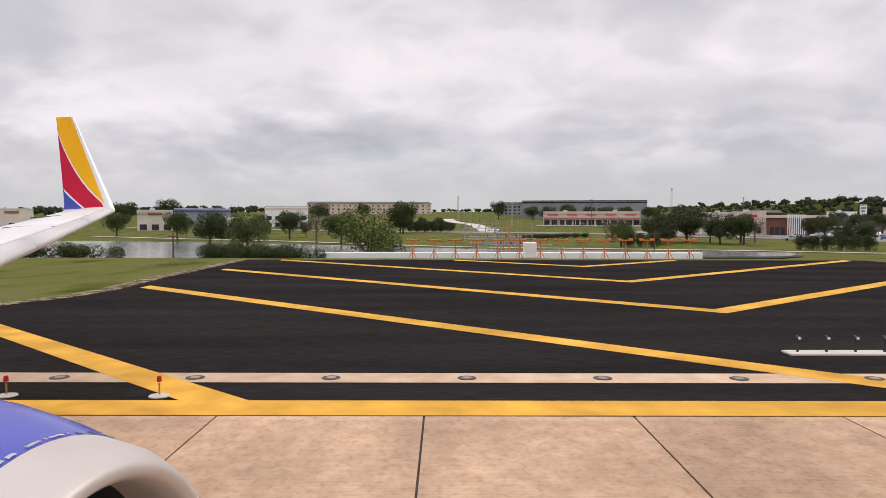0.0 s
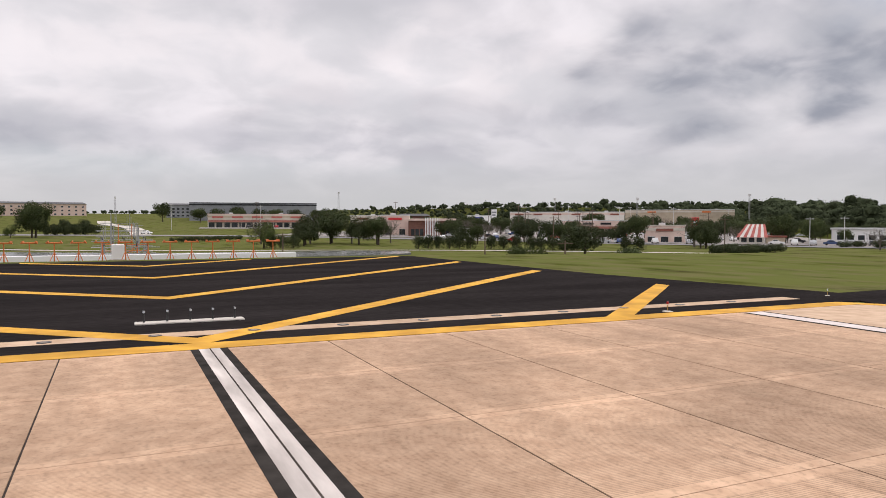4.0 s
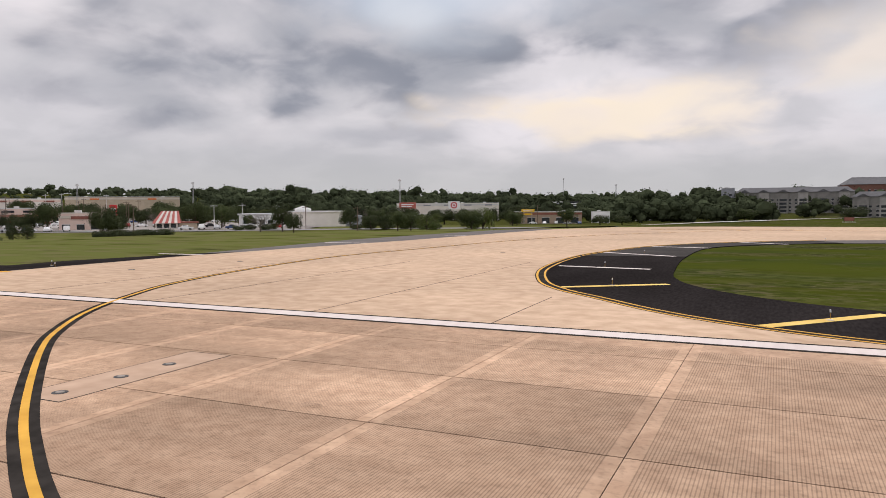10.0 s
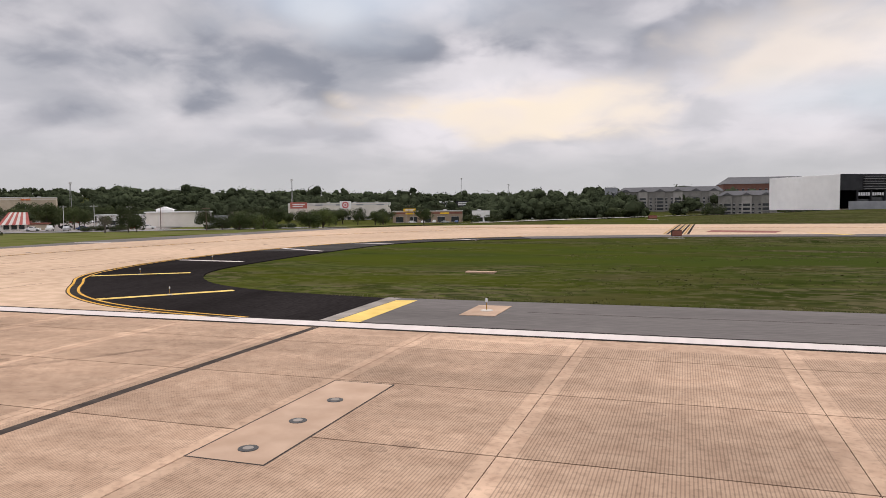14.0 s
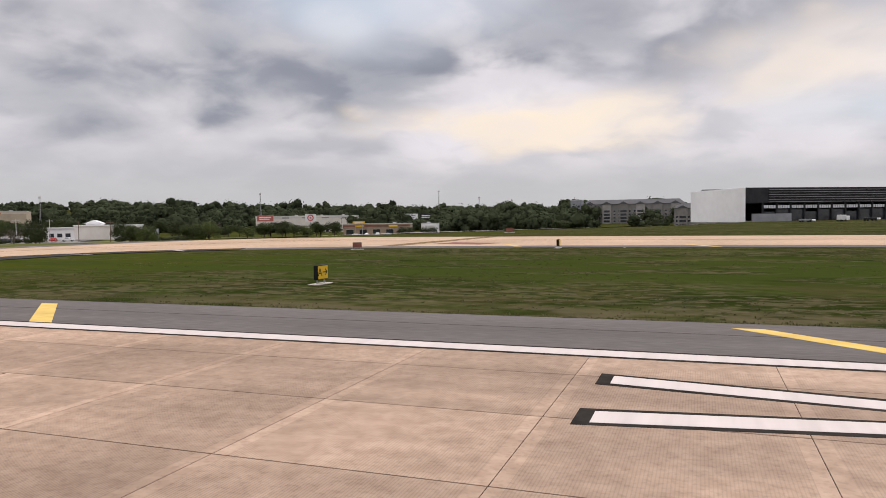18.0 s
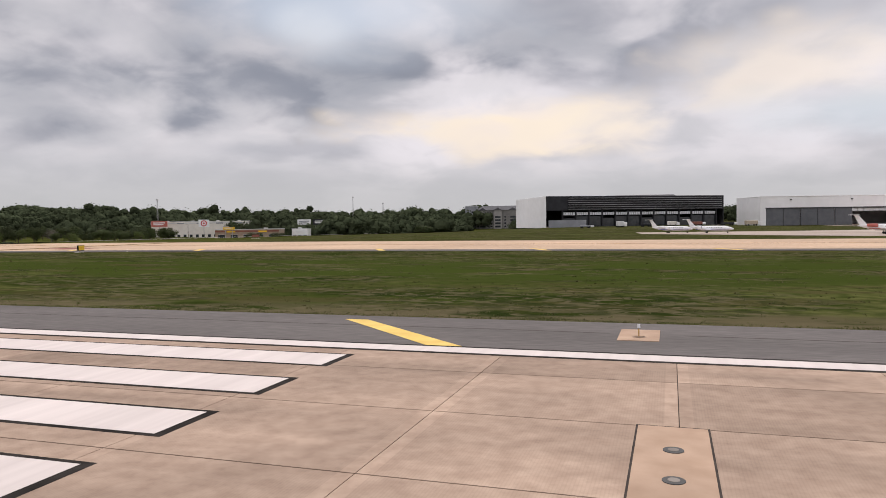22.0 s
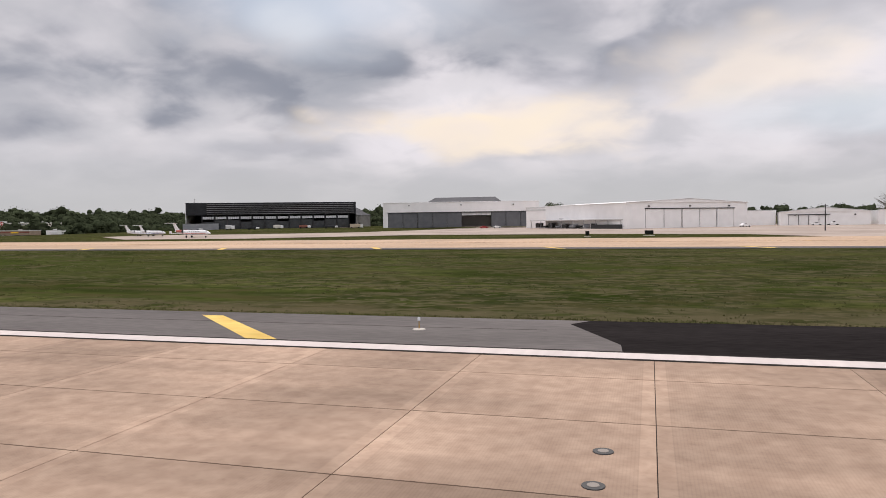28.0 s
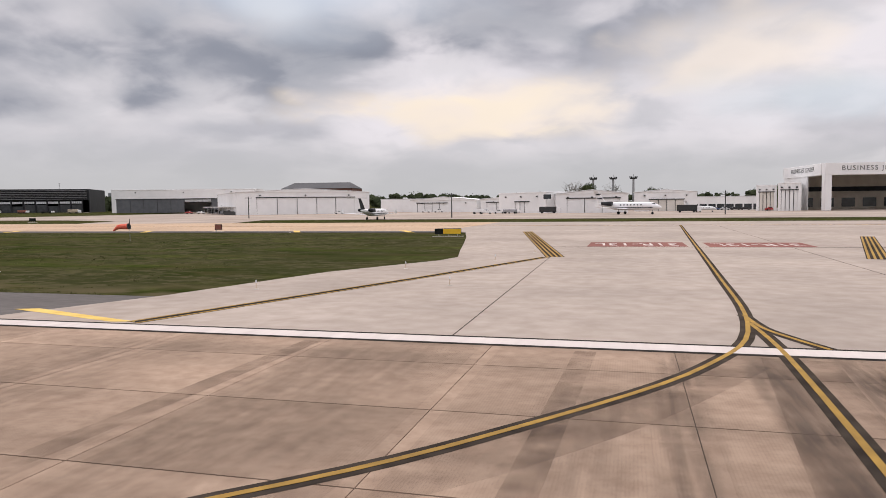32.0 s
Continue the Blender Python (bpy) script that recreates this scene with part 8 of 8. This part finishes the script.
    for k in range(16):
        stroke(408.49 + 3.0 * k + rng.uniform(-1, 1), rng.uniform(0.2, 0.5), 21.3, 23.0 + rng.random() * 2.0, 0.5, 0.8, -0.0055)
    bmesh.ops.recalc_face_normals(bm, faces=bm.faces)
    for f in bm.faces:
        if f.normal.z < 0:
            f.normal_flip()
    tagged(part("rubber_streaks", bm, "streak"), "dark streaks across the worn runway slabs", "stain", kind="stuff")


rubber_streaks()


def tyre_marks():
    """Faint curved scuffs and oily spots where aircraft turn on to the runway."""
    rng = random.Random(15)
    bm = B()
    for k, (pts, w) in enumerate((([(11.76, 6.44), (15.44, 6.92), (18.5, 7.56), (21.69, 8.93), (24.89, 10.96)], 0.10), ([(12.81, 6.05), (17.02, 6.51), (20.52, 7.83), (22.96, 9.2)], 0.07), ([(17.82, 10.68), (20.03, 11.3), (22.74, 12.8), (24.76, 14.86)], 0.09), ([(18.71, 13.06), (20.18, 13.53), (22.19, 15.13)], 0.12), ([(41.86, 8.75), (45.96, 10.95), (49.15, 13.3), (51.16, 16.09)], 0.25), ([(42.9, 10.03), (46.41, 12.1), (48.69, 14.11)], 0.4), ([(240.49, 12.6), (242.49, 12.9), (244.49, 13.4)], 0.06), ([(237.49, 11.6), (241.49, 12.2), (244.99, 13.2)], 0.05), ([(247.79, 10.5), (247.84, 17.4)], 0.13), ([(501.09, 2), (501.99, 12), (502.69, 20)], 1.5), ([(488.49, 5), (494.99, 10.2), (498.49, 14.2), (501.49, 19.4)], 1.2), ([(514.49, 12.5), (506.49, 18)], 1.0), ([(497.49, 2), (498.09, 20)], 0.5), ([(490.69, 6), (491.09, 20)], 0.5))):
        ribbon(bm, smooth_line(pts, 6), w, 0.0024 + 0.00012 * k, 0.0005)
    for k, (x, y, r) in enumerate(((21.16, 9.23, 0.35), (18.96, 6.15, 0.3), (46.6, 12.31, 0.9), (47.35, 11.72, 0.7), (48.2, 12.98, 0.8), (30.48, 10.89, 0.3), (59.65, 10.83, 0.25), (60.04, 11.15, 0.3), (22.39, 10.43, 0.5), (190.99, 9.8, 0.12), (63.49, 13.77, 0.2), (49.1, 11.17, 0.6), (24.75, 13.71, 0.4), (34.41, 11.49, 0.3))):
        n = 14
        ring = [bm.verts.new((x + r * (0.7 + 0.4 * rng.random()) * math.cos(6.283 * i / n), y + r * 0.6 * (0.7 + 0.4 * rng.random()) * math.sin(6.283 * i / n), 0.0038 + 0.0001 * k)) for i in range(n)]
        bm.faces.new(ring)
    for f in bm.faces:
        f.normal_update()
        if f.normal.z < 0:
            f.normal_flip()
    tagged(part("tyre_marks", bm, "scuff"), "faint dark tyre scuffs and oil spots on concrete", "stain", kind="stuff")


tyre_marks()


# ---- runway slabs, last because there are many ----
def runway():
    xs = [0.02, 4.7, 9.2, 13.8, 18.4, 22.77, 27.12, 31.5, 35.9, 40.1, 44.4, 48.8, 53.0, 57.18, 61.45, 66.2, 71.0] + [75.89, 79.79, 83.44, 87.79, 92.04, 96.39, 100.75, 105.04, 109.34]
    for x0, x1, n in ((115.15, 189.82, 17), (189.82, 198.34, 2), (198.34, 236.64, 9), (236.64, 249.17, 3), (249.17, 335.99, 20), (335.99, 344.77, 2), (344.77, 759.0, 96)):
        xs += [x0 + (x1 - x0) * k / n for k in range(n)]
    ys = [-22, -18.6, -14.85, -11.12, -7.35, -3.6, 0.1, 3.5, 7.35, 11.05, 14.54, 18.08, 21.17]
    base = tagged(part("runway", plate(B(), [(0.0, -22), (760, -22), (760, 21.19), (0.0, 21.19)], -0.016, 0.3), "joint"), "concrete runway of large grooved slabs", "runway", kind="structure")
    gap, thin = 0.018, 0.008
    kinds = {}

    def slab_mesh(w, d, name):
        if (w, d) not in kinds:
            bm = box(B(), -w / 2 + thin, w / 2 - thin, -d / 2 + gap, d / 2 - gap, -0.05, 0.0)
            bm.faces.ensure_lookup_table()
            bmesh.ops.delete(bm, geom=[f for f in bm.faces if f.normal.z < -0.5], context="FACES_ONLY")
            me = bpy.data.meshes.new(name)
            bm.to_mesh(me)
            bm.free()
            along = me.attributes.new("along", "FLOAT", "POINT")
            along.data.foreach_set("value", [0.0 if v.co.x < 0 else 1.0 for v in me.vertices])
            me.materials.append(M["runway"])
            kinds[(w, d)] = me
        return kinds[(w, d)]

    verts, faces = [], []
    for i, (a, b) in enumerate(zip(xs, xs[1:])):
        for y0, y1 in zip(ys, ys[1:]):
            if (i < 13 and y0 > -13.9) or (i < 71 and 7.0 < y0 < 17.5):
                ob = new("slab", slab_mesh(round(b - a, 3), round(y1 - y0, 3), "slab"))
                ob.matrix_basis = pose((a + b) / 2, (y0 + y1) / 2, 0)
                ob.parent = base
            else:
                n = len(verts)
                for z in (0.0, -0.05):
                    verts += [(a + thin, y0 + gap, z), (b - thin, y0 + gap, z), (b - thin, y1 - gap, z), (a + thin, y1 - gap, z)]
                faces += [(n, n + 1, n + 2, n + 3)] + [(n + j, n + 4 + j, n + 4 + (j + 1) % 4, n + (j + 1) % 4) for j in range(4)]
    me = bpy.data.meshes.new("slabs")
    me.from_pydata(verts, [], faces)
    along = me.attributes.new("along", "FLOAT", "POINT")
    along.data.foreach_set("value", [0.0, 1.0, 1.0, 0.0] * (len(verts) // 4))
    me.materials.append(M["runway_far"])
    ob = new("slabs", me)
    ob.parent = base
    ob["kind"] = "stuff"


runway()
